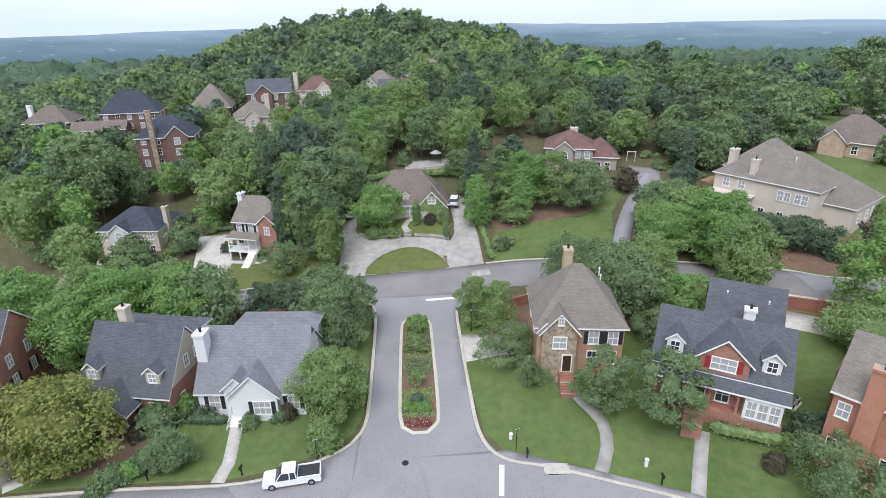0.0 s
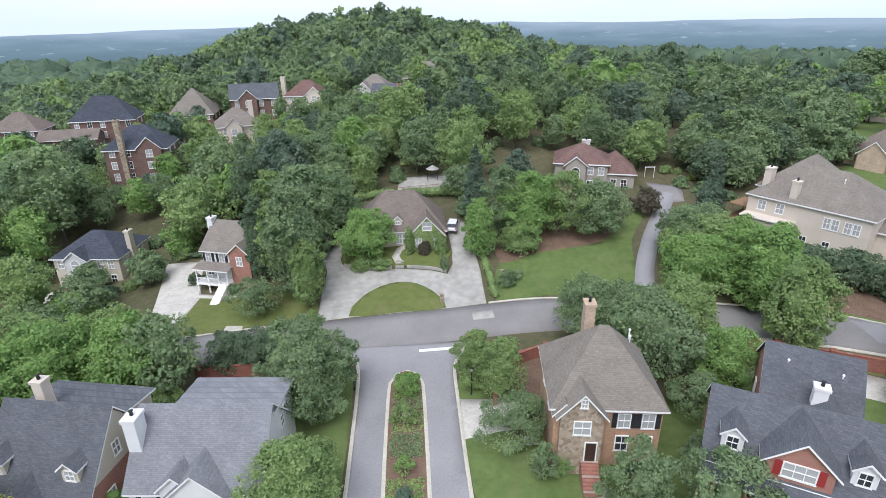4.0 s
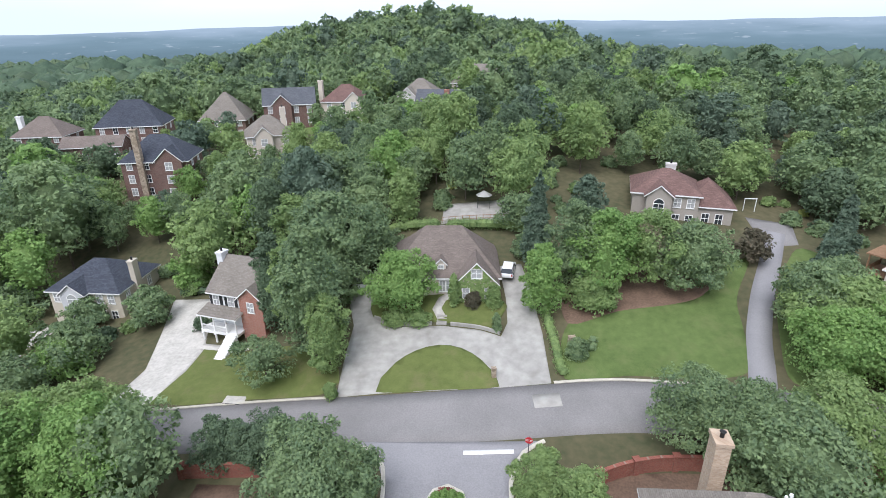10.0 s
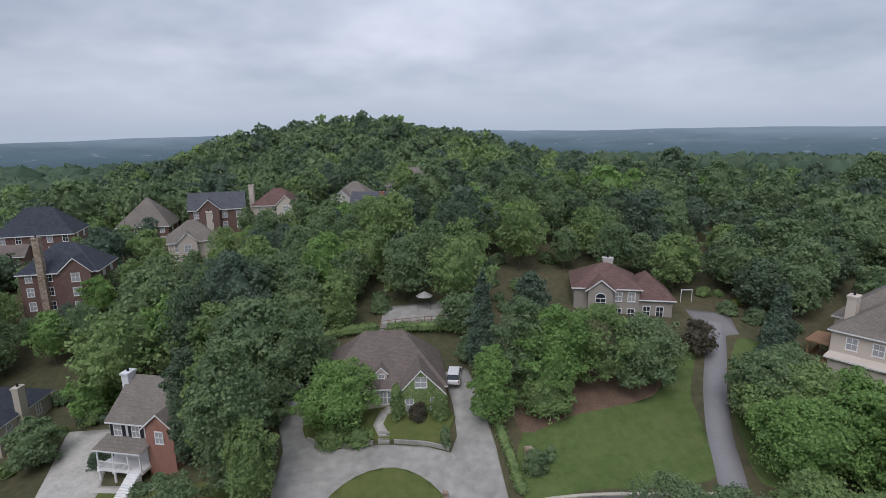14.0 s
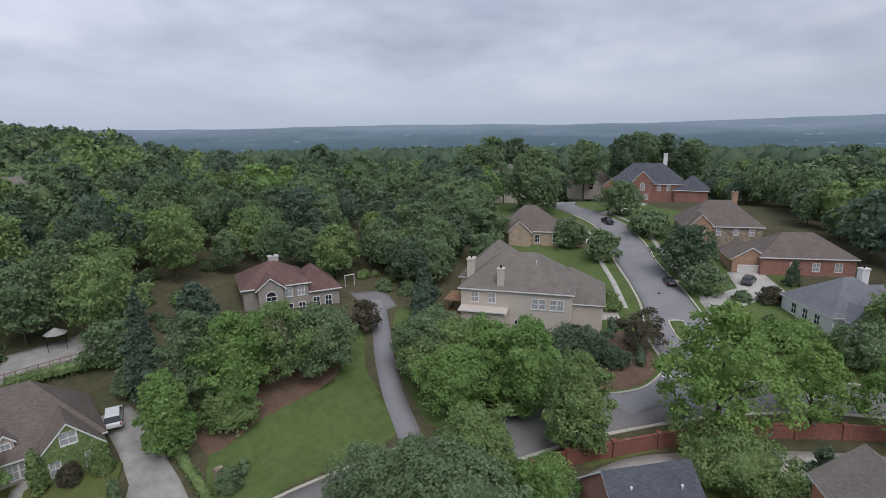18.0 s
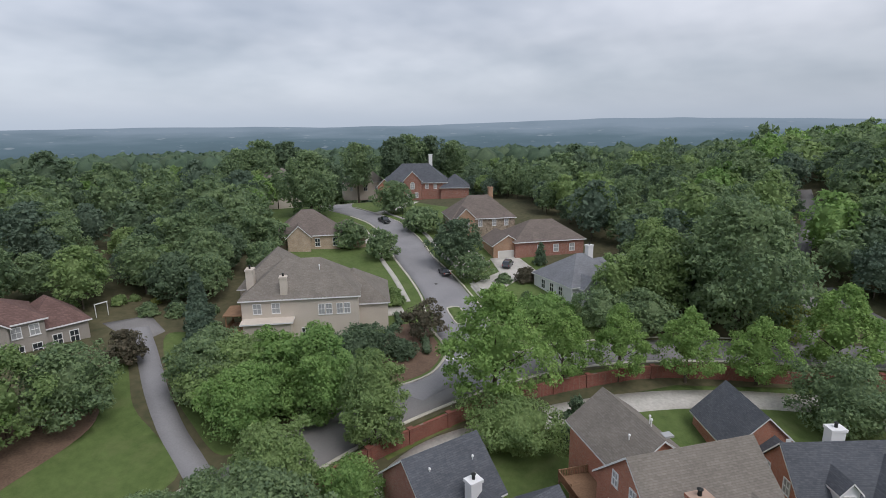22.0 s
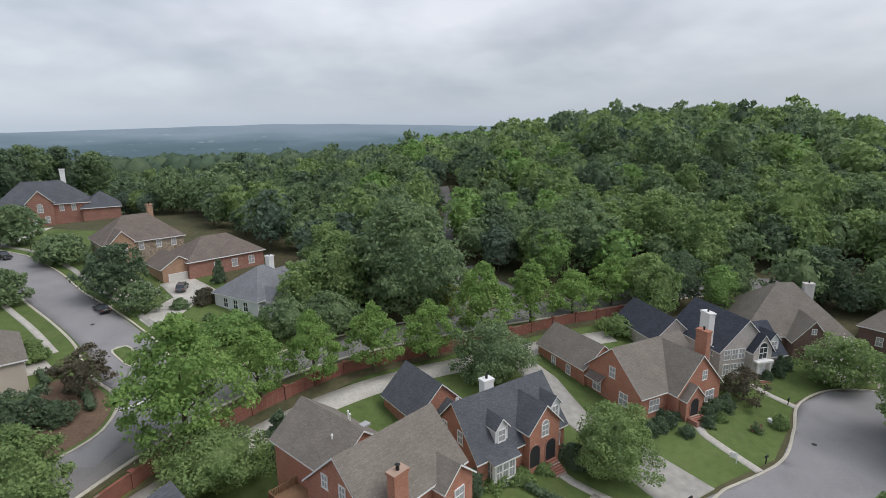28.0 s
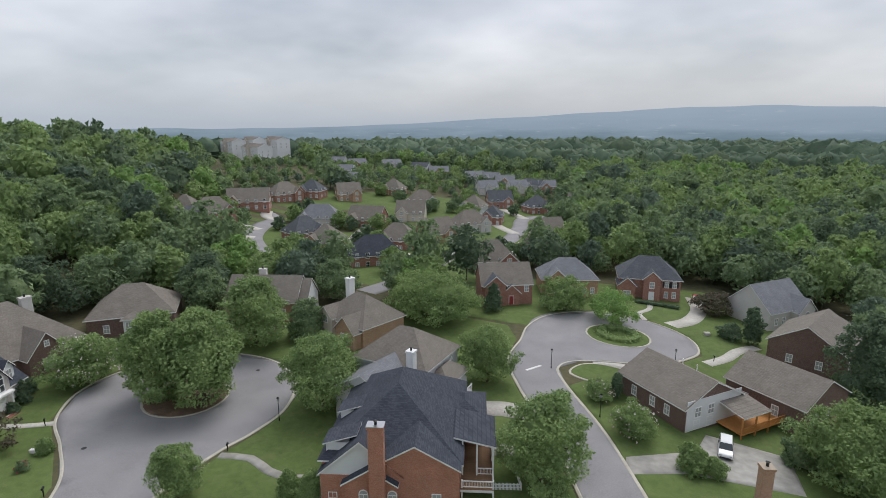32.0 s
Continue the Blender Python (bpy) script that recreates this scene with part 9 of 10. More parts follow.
me.from_pydata(V.tolist(), [], np.arange(len(V)).reshape(-1, 4).tolist())
me.materials.append(LEAF_MID)
share("ivy", me, CENTRE, Matrix(), "green ivy over the gable")


# ---- vehicles ----
def prism(bm, prof, half, tuck, mi=0):
    """A side outline (x, z) carried across the width, drawn in by tuck at the top."""
    zs = [p[1] for p in prof]
    lo, hi = min(zs), max(zs)
    A, B = [], []
    for x, z in prof:
        w = half - tuck * ((z - lo) / (hi - lo)) ** 2
        A.append(bm.verts.new((x, -w, z)))
        B.append(bm.verts.new((x, w, z)))
    bm.faces.new(A).material_index = mi
    bm.faces.new(B[::-1]).material_index = mi
    for i in range(len(prof)):
        bm.faces.new((A[i - 1], B[i - 1], B[i], A[i])).material_index = mi
    bmesh.ops.recalc_face_normals(bm, faces=bm.faces[:])


def vehicle(x, y, yaw, kind, paint, label, category="car", dz=0.06):
    v = thing({"pickup": "pickup_truck", "suv": "suv", "sedan": "car"}[kind], pose(x, y, gz(x, y) + dz, 0, 0, yaw), label, category, "parked vehicles")
    L, W, H = {"pickup": (5.8, 1.95, 1.85), "suv": (4.9, 1.92, 1.75), "sedan": (4.8, 1.82, 1.45)}[kind]
    a, h = L / 2, W / 2
    belt = {"pickup": 1.05, "suv": 1.02, "sedan": 0.92}[kind]
    bm = bmesh.new()
    hood = belt - 0.02
    prism(bm, [(-a, 0.45), (-a + 0.05, 0.32), (a - 0.15, 0.30), (a, 0.48), (a - 0.03, 0.78), (a - 0.22, hood - 0.08), (a - 1.35, belt), (-a + 0.12, belt), (-a, belt - 0.18)], h, 0.10)
    bmesh.ops.bevel(bm, geom=[e for e in bm.edges], offset=0.05, segments=2, affect="EDGES")
    part("body", bm, paint, v)
    if kind == "pickup":
        c0, c1, r0, r1 = -0.55, 1.6, -0.40, 0.85
    elif kind == "suv":
        c0, c1, r0, r1 = -a + 0.12, 1.25, -a + 0.42, 0.45
    else:
        c0, c1, r0, r1 = -a + 0.55, 1.25, -a + 1.35, 0.35
    bm = bmesh.new()
    prism(bm, [(c0, belt - 0.02), (c1, belt - 0.02), (r1, H - 0.05), (r0, H - 0.05)], h - 0.06, 0.16)
    part("window_glass", bm, GLASS, v)
    bm = bmesh.new()
    prism(bm, [(r0 - 0.06, H - 0.09), (r1 + 0.08, H - 0.09), (r1 - 0.05, H), (r0 + 0.08, H)], h - 0.19, 0.05)
    part("roof", bm, paint, v)
    bm = bmesh.new()
    for s in (-1, 1):
        for q in ((r0 + r1) / 2 - 0.05, r0 + 0.02, r1 + 0.1):
            dx = (c1 - r1) * 0.7 if q > r1 else (c0 - r0) * 0.7 if q < r0 + 0.1 else 0
            b0 = [bm.verts.new((q + dx + k, s * (h - 0.055), belt)) for k in (-0.05, 0.05)]
            b1 = [bm.verts.new((q + k, s * (h - 0.19), H - 0.06)) for k in (-0.05, 0.05)]
            bm.faces.new((b0[0], b0[1], b1[1], b1[0]))
    part("pillar", bm, paint, v)
    if kind == "pickup":
        bm = bmesh.new(); box(bm, -a + 0.12, -0.62, -h + 0.16, h - 0.16, belt - 0.04, belt + 0.012)
        part("truck_bed", bm, BLACK_AND_SHADE, v, "dark open load bed")
        bm = bmesh.new()
        for s in (-1, 1):
            box(bm, -a + 0.08, -0.55, s * (h - 0.1) - 0.06, s * (h - 0.1) + 0.06, belt - 0.05, belt + 0.13)
        box(bm, -a + 0.02, -a + 0.12, -h + 0.1, h - 0.1, belt - 0.05, belt + 0.13)
        part("bed_rail", bm, paint, v)
    bm0 = None
    for wx in (a - 0.95, -a + 1.0):
        for s in (-1, 1):
            bm = bmesh.new(); tube(bm, 0, 0, -0.12, 0.12, 0.36, 0.36, 16)
            ty = part("tyre", bm, TYRE, v)
            ty.matrix_basis = pose(wx, s * (h - 0.1), 0.36, 90, 0, 0)
            bm = bmesh.new(); tube(bm, 0, 0, -0.13, 0.13, 0.22, 0.22, 12)
            part("rim", bm, RIM, ty)
    for s in (-1, 1):
        bm = bmesh.new(); box(bm, a - 0.12, a - 0.02, s * (h - 0.3) - 0.18, s * (h - 0.3) + 0.18, 0.62, 0.78)
        part("headlight", bm, GLASS_PALE, v)
        bm = bmesh.new(); box(bm, -a - 0.01, -a + 0.06, s * (h - 0.18) - 0.08, s * (h - 0.18) + 0.08, 0.62, 0.95)
        part("tail_light", bm, DOORRED, v)
    bm = bmesh.new(); box(bm, a - 0.06, a + 0.04, -h + 0.25, h - 0.25, 0.36, 0.5)
    part("bumper", bm, RIM if kind == "pickup" else BLACK_AND_SHADE, v)
    return v


P_WHITE = plain("white_car_paint", (0.72, 0.73, 0.74), 0.25, 0, 0.6)
P_BLACK = plain("black_car_paint", (0.02, 0.021, 0.024), 0.22, 0, 0.6)
P_GREY = plain("grey_car_paint", (0.12, 0.13, 0.15), 0.25, 0.3, 0.6)
vehicle(-14.5, 41.0, 191, "pickup", P_WHITE, "white double-cab pickup truck parked at the kerb", "truck", 0.1)
vehicle(-19.4, 107.8, 96, "pickup", P_WHITE, "white pickup truck parked on the narrow drive", "truck")
vehicle(3.0, 108.4, 82, "suv", P_WHITE, "white off-road car parked beside the ivy house")
vehicle(104.6, 96.6, 46, "sedan", P_BLACK, "black saloon car parked at the kerb")
vehicle(136.3, 136.0, 240, "pickup", P_BLACK, "black pickup truck parked on the side street", "truck")
vehicle(118.0, 86.4, 10, "suv", P_GREY, "grey car parked before a garage")
vehicle(-26.6, -38.6, 74, "suv", P_WHITE, "white car parked under the timber deck")
vehicle(37.8, -139.6, 84, "sedan", P_GREY, "grey car parked on the lower street")
vehicle(39.0, -128.6, 96, "suv", P_WHITE, "white car parked on the lower street")
vehicle(34.6, -148.0, 70, "suv", P_WHITE, "white car parked on the lower street")
vehicle(-41.0, -118, 80, "sedan", plain("red_car_paint", (0.25, 0.03, 0.03), 0.3), "red car on the drive beside the brick house")


# ---- street furniture ----
def street_lamp(x, y, h=3.4):
    o = thing("street_lamp", pose(x, y, gz(x, y)), "black cast-iron lantern post beside the street", "lamp post", "street lamps")
    bm = bmesh.new(); tube(bm, 0, 0, -0.4, 0.5, 0.13, 0.1); tube(bm, 0, 0, 0.5, h, 0.06, 0.05); part("post", bm, METAL, o)
    bm = bmesh.new(); tube(bm, 0, 0, h, h + 0.45, 0.12, 0.2, 6); part("lantern", bm, GLASS_PALE, o)
    bm = bmesh.new(); tube(bm, 0, 0, h + 0.45, h + 0.65, 0.25, 0.03, 6); part("cap", bm, METAL, o)


for x, y in ((39.4, -32.5), (110.6, 101.2), (143.8, 134.0), (-1.9, -59.2), (-25.2, -66.4), (-9.6, -43.5), (4.8, 68.2), (-9.9, 69.6)):
    street_lamp(x, y)


def mailbox(x, y, yaw=0, material=None, label="black mailbox on a post at the kerb"):
    o = thing("mailbox", pose(x, y, gz(x, y), 0, 0, yaw), label, "mailbox", "mailboxes along the kerbs")
    bm = bmesh.new(); box(bm, -0.06, 0.06, -0.06, 0.06, -0.4, 1.05); box(bm, -0.05, 0.05, -0.3, 0.3, 0.95, 1.05); part("post", bm, material or METAL, o)
    bm = bmesh.new()
    prism(bm, [(-0.12, 1.05), (0.12, 1.05), (0.12, 1.2), (0.08, 1.28), (-0.08, 1.28), (-0.12, 1.2)], 0.28, 0.0)
    part("box", bm, material or METAL, o)


for x, y, a in ((59.2, -10.2, 30), (42.6, -23.6, 20), (9.6, 43.4, 0), (22.2, 39.4, 0), (-20.0, 41.8, 0), (73.4, -23.6, 40), (51.6, 4.4, 30), (-13.8, -39.0, 0), (-34.0, -73, 0), (30.4, 34.6, 0), (-29.5, 41.2, 0)):
    mailbox(x, y, a)


def utility_box(x, y, w, d, h, material, label, name="utility_box"):
    o = thing(name, pose(x, y, gz(x, y), 0, 0, 12), label, "utility box")
    bm = bmesh.new(); box(bm, -w / 2, w / 2, -d / 2, d / 2, -0.2, h); bmesh.ops.bevel(bm, geom=bm.edges[:], offset=0.04, segments=1, affect="EDGES"); part("cabinet", bm, material, o)
    bm = bmesh.new(); box(bm, -w / 2 - 0.03, w / 2 + 0.03, -d / 2 - 0.03, d / 2 + 0.03, h, h + 0.05); part("lid", bm, material, o)


utility_box(38.0, 38.6, 1.1, 0.9, 0.8, CONCRETE, "pale green-grey electrical box on the lawn")
utility_box(8.2, 46.2, 0.3, 0.3, 0.7, TRIM, "small white utility post on the lawn")
utility_box(21.4, 41.6, 0.3, 0.3, 0.9, TRIM, "white hydrant on the lawn", "hydrant")
utility_box(68.8, -17.6, 1.0, 0.5, 0.5, TRIM, "white garden bench on the lawn", "bench")
utility_box(-36.6, -88.6, 1.2, 1.0, 0.7, CONCRETE, "pale utility box on the lawn")
utility_box(11.0, 94.1, 0.9, 0.7, 1.2, STONE, "stone mailbox pillar in the side lawn", "stone_pillar")
utility_box(1.0, 88.4, 0.55, 0.55, 1.3, STONE, "stone pillar at the drive entrance", "stone_pillar")
for x, y in ((12.4, 41.6), (-30.6, 84.2)):
    o = thing("storm_drain", pose(x, y, gz(x, y)), "concrete storm drain inlet in the kerb", "drain")
    bm = bmesh.new(); box(bm, -1.3, 1.3, -0.5, 0.9, -0.3, 0.2); part("slab", bm, CONCRETE, o)
    # solid black strip painted as the shade inside the inlet
    bm = bmesh.new(); box(bm, -0.9, 0.9, -0.52, -0.4, 0.02, 0.14); part("inlet_shade", bm, BLACK_AND_SHADE, o)


def street_sign(x, y, yaw, octagon=False):
    o = thing("stop_sign" if octagon else "street_sign", pose(x, y, gz(x, y), 0, 0, yaw), "red octagonal stop sign on a post" if octagon else "street name sign on a thin post", "sign")
    bm = bmesh.new(); tube(bm, 0, 0, -0.4, 3.0, 0.04, 0.04); part("post", bm, METAL, o)
    bm = bmesh.new()
    if octagon:
        n = 8
        for rr, y0, y1 in ((0.42, -0.06, -0.04),):
            f = [[bm.verts.new((rr * math.cos(math.pi / 8 + i * math.pi / 4), yy, 2.55 + rr * math.sin(math.pi / 8 + i * math.pi / 4))) for i in range(n)] for yy in (y0, y1)]
            bm.faces.new(f[0]); bm.faces.new(f[1][::-1])
            for i in range(n):
                bm.faces.new((f[0][i], f[0][(i + 1) % n], f[1][(i + 1) % n], f[1][i]))
        part("plate", bm, plain("sign_red", (0.5, 0.02, 0.03), 0.4), o)
        cu = bpy.data.curves.new("lettering", "FONT")
        cu.body, cu.size, cu.align_x, cu.align_y, cu.extrude = "STOP", 0.3, "CENTER", "CENTER", 0.004
        tx = bpy.data.objects.new("lettering_source", cu)
        tm = bpy.data.meshes.new_from_object(tx)
        bpy.data.objects.remove(tx)
        tm.materials.append(TRIM)
        share("lettering", tm, o, pose(0, -0.068, 2.55, 90, 0, 0))
    else:
        box(bm, -0.45, 0.45, -0.015, 0.015, 2.75, 2.95)
        part("plate", bm, plain("sign_green", (0.02, 0.12, 0.06), 0.5), o)
        bm = bmesh.new(); box(bm, -0.3, 0.3, -0.02, -0.016, 2.81, 2.89); part("lettering_bar", bm, TRIM, o)


street_sign(4.6, 76.6, -8, True)
street_sign(-12.6, 43.8, 20)
street_sign(8.6, 44.6, 20)
o = thing("yard_sign", pose(59.4, -6.2, gz(59.4, -6.2), 0, 0, 60), "white yard sign hanging from a post on the lawn", "sign")
bm = bmesh.new(); box(bm, -0.05, 0.05, -0.05, 0.05, -0.3, 1.6); box(bm, -0.05, 0.9, -0.04, 0.04, 1.45, 1.55); part("post", bm, TRIM, o)
bm = bmesh.new(); box(bm, 0.1, 0.85, -0.02, 0.02, 0.8, 1.4); part("board", bm, TRIM, o)
bm = bmesh.new(); box(bm, 0.2, 0.75, -0.03, -0.02, 1.2, 1.3); box(bm, 0.25, 0.7, -0.03, -0.02, 0.95, 1.02); part("lettering_bar", bm, DOORRED, o)

# picket fence by the screened porch
o = thing("picket_fence", Matrix(), "white picket fence round a small yard", "fence")
pm = bpy.data.meshes.new("picket")
bm = bmesh.new(); box(bm, -0.05, 0.05, -0.015, 0.015, 0.05, 0.95)
t = [bm.verts.new(p) for p in ((-0.05, -0.015, 0.95), (0.05, -0.015, 0.95), (0, -0.015, 1.08), (-0.05, 0.015, 0.95), (0.05, 0.015, 0.95), (0, 0.015, 1.08))]
for q in ((0, 1, 2), (5, 4, 3), (0, 2, 5, 3), (1, 4, 5, 2)):
    bm.faces.new([t[i] for i in q])
bm.to_mesh(pm); bm.free(); pm.materials.append(TRIM)
for (x0, y0), (x1, y1) in (((6.8, -21.8), (1.4, -22.8)), ((1.4, -22.8), (3.0, -28.2))):
    d = math.hypot(x1 - x0, y1 - y0)
    yaw = math.degrees(math.atan2(y1 - y0, x1 - x0))
    n = int(d / 0.17)
    for i in range(n):
        x, y = x0 + (x1 - x0) * i / n, y0 + (y1 - y0) * i / n
        share("picket", pm, o, pose(x, y, gz(x, y) + 0.05, 0, 0, yaw))
    for zz in (0.3, 0.75):
        bm = bmesh.new(); box(bm, 0, d, 0.015, 0.05, zz, zz + 0.08)
        rl = part("rail", bm, TRIM, o)
        rl.matrix_basis = pose(x0, y0, gz(x0, y0) + 0.05, 0, 0, yaw)

# upper terrace: canopy, railing, stair
o = thing("garden_canopy", pose(-1.2, 127.2, gz(-1.2, 127.2) + 0.1), "grey garden canopy on posts", "canopy")
bm = bmesh.new(); tube(bm, 0, 0, 2.2, 3.0, 1.5, 0.1, 8); part("roof", bm, plain("canopy_cloth", (0.36, 0.36, 0.35), 0.8), o)
for x, y in ((-1.1, -1.1), (1.1, -1.1), (1.1, 1.1), (-1.1, 1.1)):
    bm = bmesh.new(); tube(bm, x, y, 0, 2.25, 0.04, 0.04); part("post", bm, METAL, o)
o = thing("terrace_railing", pose(0, 0, 0), "slim railing along the upper terrace", "railing")
for i in range(11):
    x = -8.4 + i * 1.2
    bm = bmesh.new(); box(bm, x - 0.05, x + 0.05, 122.5, 122.6, gz(x, 122.5), gz(x, 122.5) + 1.2); part("post", bm, DECK, o)
for k in range(2):
    bm = bmesh.new()
    for i in range(10):
        x = -8.4 + i * 1.2
        za, zb = gz(x, 122.5) + 0.55 + k * 0.55, gz(x + 1.2, 122.5) + 0.55 + k * 0.55
        q = [bm.verts.new(p) for p in ((x, 122.52, za), (x + 1.2, 122.52, zb), (x + 1.2, 122.52, zb + 0.07), (x, 122.52, za + 0.07), (x, 122.58, za), (x + 1.2, 122.58, zb), (x + 1.2, 122.58, zb + 0.07), (x, 122.58, za + 0.07))]
        for f in ((0, 1, 2, 3), (7, 6, 5, 4), (3, 2, 6, 7), (1, 0, 4, 5)):
            bm.faces.new([q[j] for j in f])
    part("rail", bm, DECK, o)
for nm, x, y, n, w, yaw in (("stair", -8.6, 118.6, 8, 1.6, 0), ("stair", -6.3, 97.6, 4, 1.4, 0)):
    o = thing(nm, pose(x, y, 0, 0, 0, yaw), "stone garden steps up the slope", "steps")
    z0, z1 = gz(x, y), gz(x, y + n * 0.42)
    for i in range(n):
        bm = bmesh.new(); box(bm, -w / 2, w / 2, i * 0.42, (i + 1) * 0.42 + 0.05, z0 - 0.5, z0 + (max(z1 - z0, 0.6)) * (i + 1) / n + 0.1)
        part("step", bm, CONCRETE_OLD, o)
o = thing("goal_frame", pose(46.5, 130.5, gz(46.5, 130.5)), "white garden goal frame beside the court", "goal")
bm = bmesh.new()
for x in (-1, 1):
    tube(bm, x, 0, -0.3, 2.4, 0.06, 0.06)
part("post", bm, TRIM, o)
bm = bmesh.new(); box(bm, -1.1, 1.1, -0.06, 0.06, 2.3, 2.45); part("crossbar", bm, TRIM, o)
# stepping stones in the garden bed
o = thing("stepping_stones", Matrix(), "pale stepping stones through the mulch bed", "stones")
for i in range(9):
    x, y = -40.2 + i * 0.9, 43.4 + 0.6 * math.sin(i) + i * 0.45
    bm = bmesh.new(); tube(bm, x, y, gz(x, y) - 0.1, gz(x, y) + 0.11, 0.34, 0.3, 7); part("stone", bm, CONCRETE, o)
# utility poles in the woods edge
for x, y in ((21.5, 156), (6, 160)):
    o = thing("utility_pole", pose(x, y, gz(x, y)), "bare grey pole among the trees", "pole")
    bm = bmesh.new(); tube(bm, 0, 0, -0.5, 10, 0.16, 0.1); part("shaft", bm, BARK, o)


# low scrub and undergrowth on the rough ground round the northern gardens
wr0 = random.Random(21)
for k in range(46):
    cx, cy, sp = ((20, 143, 9), (48, 131, 8), (-66, 101, 10), (-54, 112, 8), (14, 128, 8), (62, 118, 8), (104, 84, 9), (-14, 133, 9))[k % 8]
    x, y = cx + wr0.uniform(-sp, sp), cy + wr0.uniform(-sp, sp)
    if any((x - a) ** 2 + (y - b) ** 2 < (r * 0.85) ** 2 for a, b, r in HOUSES):
        continue
    q = wr0.choice((1.0, 1.4, 1.8))
    tree(x, y, "bush", q, q * 1.2, 0, (LEAF, LEAF_MID, LEAF_DARK, LEAF_YEL)[k % 4], ("green", "bright green", "dark green", "yellowish green")[k % 4] + " scrub bush on rough ground", seed=k % 3, category="shrub", name="shrub", size=0.26)
# foundation shrubs before the brick houses
for k, (x, y, q) in enumerate(((30.4, 44.9, 0.7), (35.6, 42.2, 1.0), (11.2, 55.0, 0.8), (20.4, 54.4, 0.9), (21.6, 54.6, 0.8), (50.0, 19.0, 0.8), (51.4, 20.6, 0.9), (70.4, -3.4, 0.9), (71.4, -1.2, 0.9), (72.2, 0.9, 0.8), (69.8, -8.6, 0.9), (69.6, -10.2, 1.0), (78.0, -18.0, 0.9), (78.4, -15.6, 0.8))):
    tree(x, y, "bush", q, q * 1.5, 0, LEAF_MID if k % 3 else LEAF_DARK, "clipped rounded foundation shrub by a brick house", seed=k % 2, category="shrub", name="shrub", size=0.12)


# air conditioners behind the houses
def air_conditioner(x, y, yaw):
    o = thing("air_conditioner", pose(x, y, gz(x, y) + 0.08, 0, 0, yaw), "grey louvred air conditioner on a concrete pad", "air conditioner", "air conditioners")
    bm = bmesh.new(); box(bm, -0.7, 0.7, -0.6, 0.6, -0.3, 0.1); part("pad", bm, CONCRETE, o)
    bm = bmesh.new(); box(bm, -0.42, 0.42, -0.42, 0.42, 0.1, 0.85); bmesh.ops.bevel(bm, geom=bm.edges[:], offset=0.05, segments=1, affect="EDGES"); part("cabinet", bm, plain("ac_grey", (0.32, 0.33, 0.33), 0.5), o)
    for k in range(5):
        bm = bmesh.new(); box(bm, -0.36, 0.36, -0.445, -0.415, 0.2 + k * 0.12, 0.26 + k * 0.12); part("louvre", bm, METAL, o)
    bm = bmesh.new(); tube(bm, 0, 0, 0.85, 0.9, 0.34, 0.34, 14); part("fan_guard", bm, METAL, o)


for x, y, a in ((38.6, 47.4, 40), (39.8, 48.4, 40), (10.9, 59.5, 0), (-14.6, 60.0, 0)):
    air_conditioner(x, y, a)

# toys on the lawn by the brick house
o = thing("play_house", pose(-47.6, 50.6, gz(-47.6, 50.6), 0, 0, 25), "small pink plastic play house on the lawn", "toy")
PINK = plain("pink_plastic", (0.62, 0.06, 0.24), 0.35)
bm = bmesh.new(); box(bm, -0.6, 0.6, -0.45, 0.45, 0, 0.8); part("wall", bm, PINK, o)
bm = bmesh.new(); slab_roof(bm, [(-0.7, -0.55, 0.8), (0.7, -0.55, 0.8), (0.7, 0, 1.2), (-0.7, 0, 1.2), (0.7, 0.55, 0.8), (-0.7, 0.55, 0.8)], [[0, 1, 2, 3], [3, 2, 4, 5]], 0.05); part("roof", bm, plain("lilac_plastic", (0.4, 0.2, 0.5), 0.35), o)
# big trees between the gardens and the main road
for row in [
    (21.5, 78.4, "round", 4.4, 8, 1.2, LEAF), (27, 71.5, "round", 5.8, 9.6, 1.2, LEAF),
    (33, 76.5, "round", 4.4, 8.5, 1.2, LEAF_MID), (25, 76, "round", 4.6, 8, 1.2, LEAF),
    (40, 88, "round", 5.2, 8, 1.2, LEAF_LIME), (46, 93, "round", 5.0, 7, 0.8, LEAF_MID),
]:
    tree(*row, {LEAF: "large green oak with a full crown", LEAF_MID: "large bright green tree", LEAF_LIME: "broad light green elm", LEAF_DARK: "dark green evergreen magnolia tree"}[row[6]], seed=int(row[0]) % 3)
for x, y, R, H in ((-38, 70, 5.2, 10), (-46, 68, 5.4, 11), (-53, 72, 5.4, 11), (-60, 66, 5.6, 11), (-43, 75, 4.8, 9), (-66, 74, 5.6, 11), (-50, 64, 5, 10)):
    tree(x, y, "round", R, H, 1.2, LEAF_MID if int(x) % 2 else LEAF_LIME, "tall light green oak in a thick stand", seed=int(-x) % 3)


# ---- woods ----
def in_poly(x, y, poly):
    inside = False
    for i in range(len(poly)):
        (x1, y1), (x2, y2) = poly[i - 1], poly[i]
        if (y1 > y) != (y2 > y) and x < (x2 - x1) * (y - y1) / (y2 - y1) + x1:
            inside = not inside
    return inside


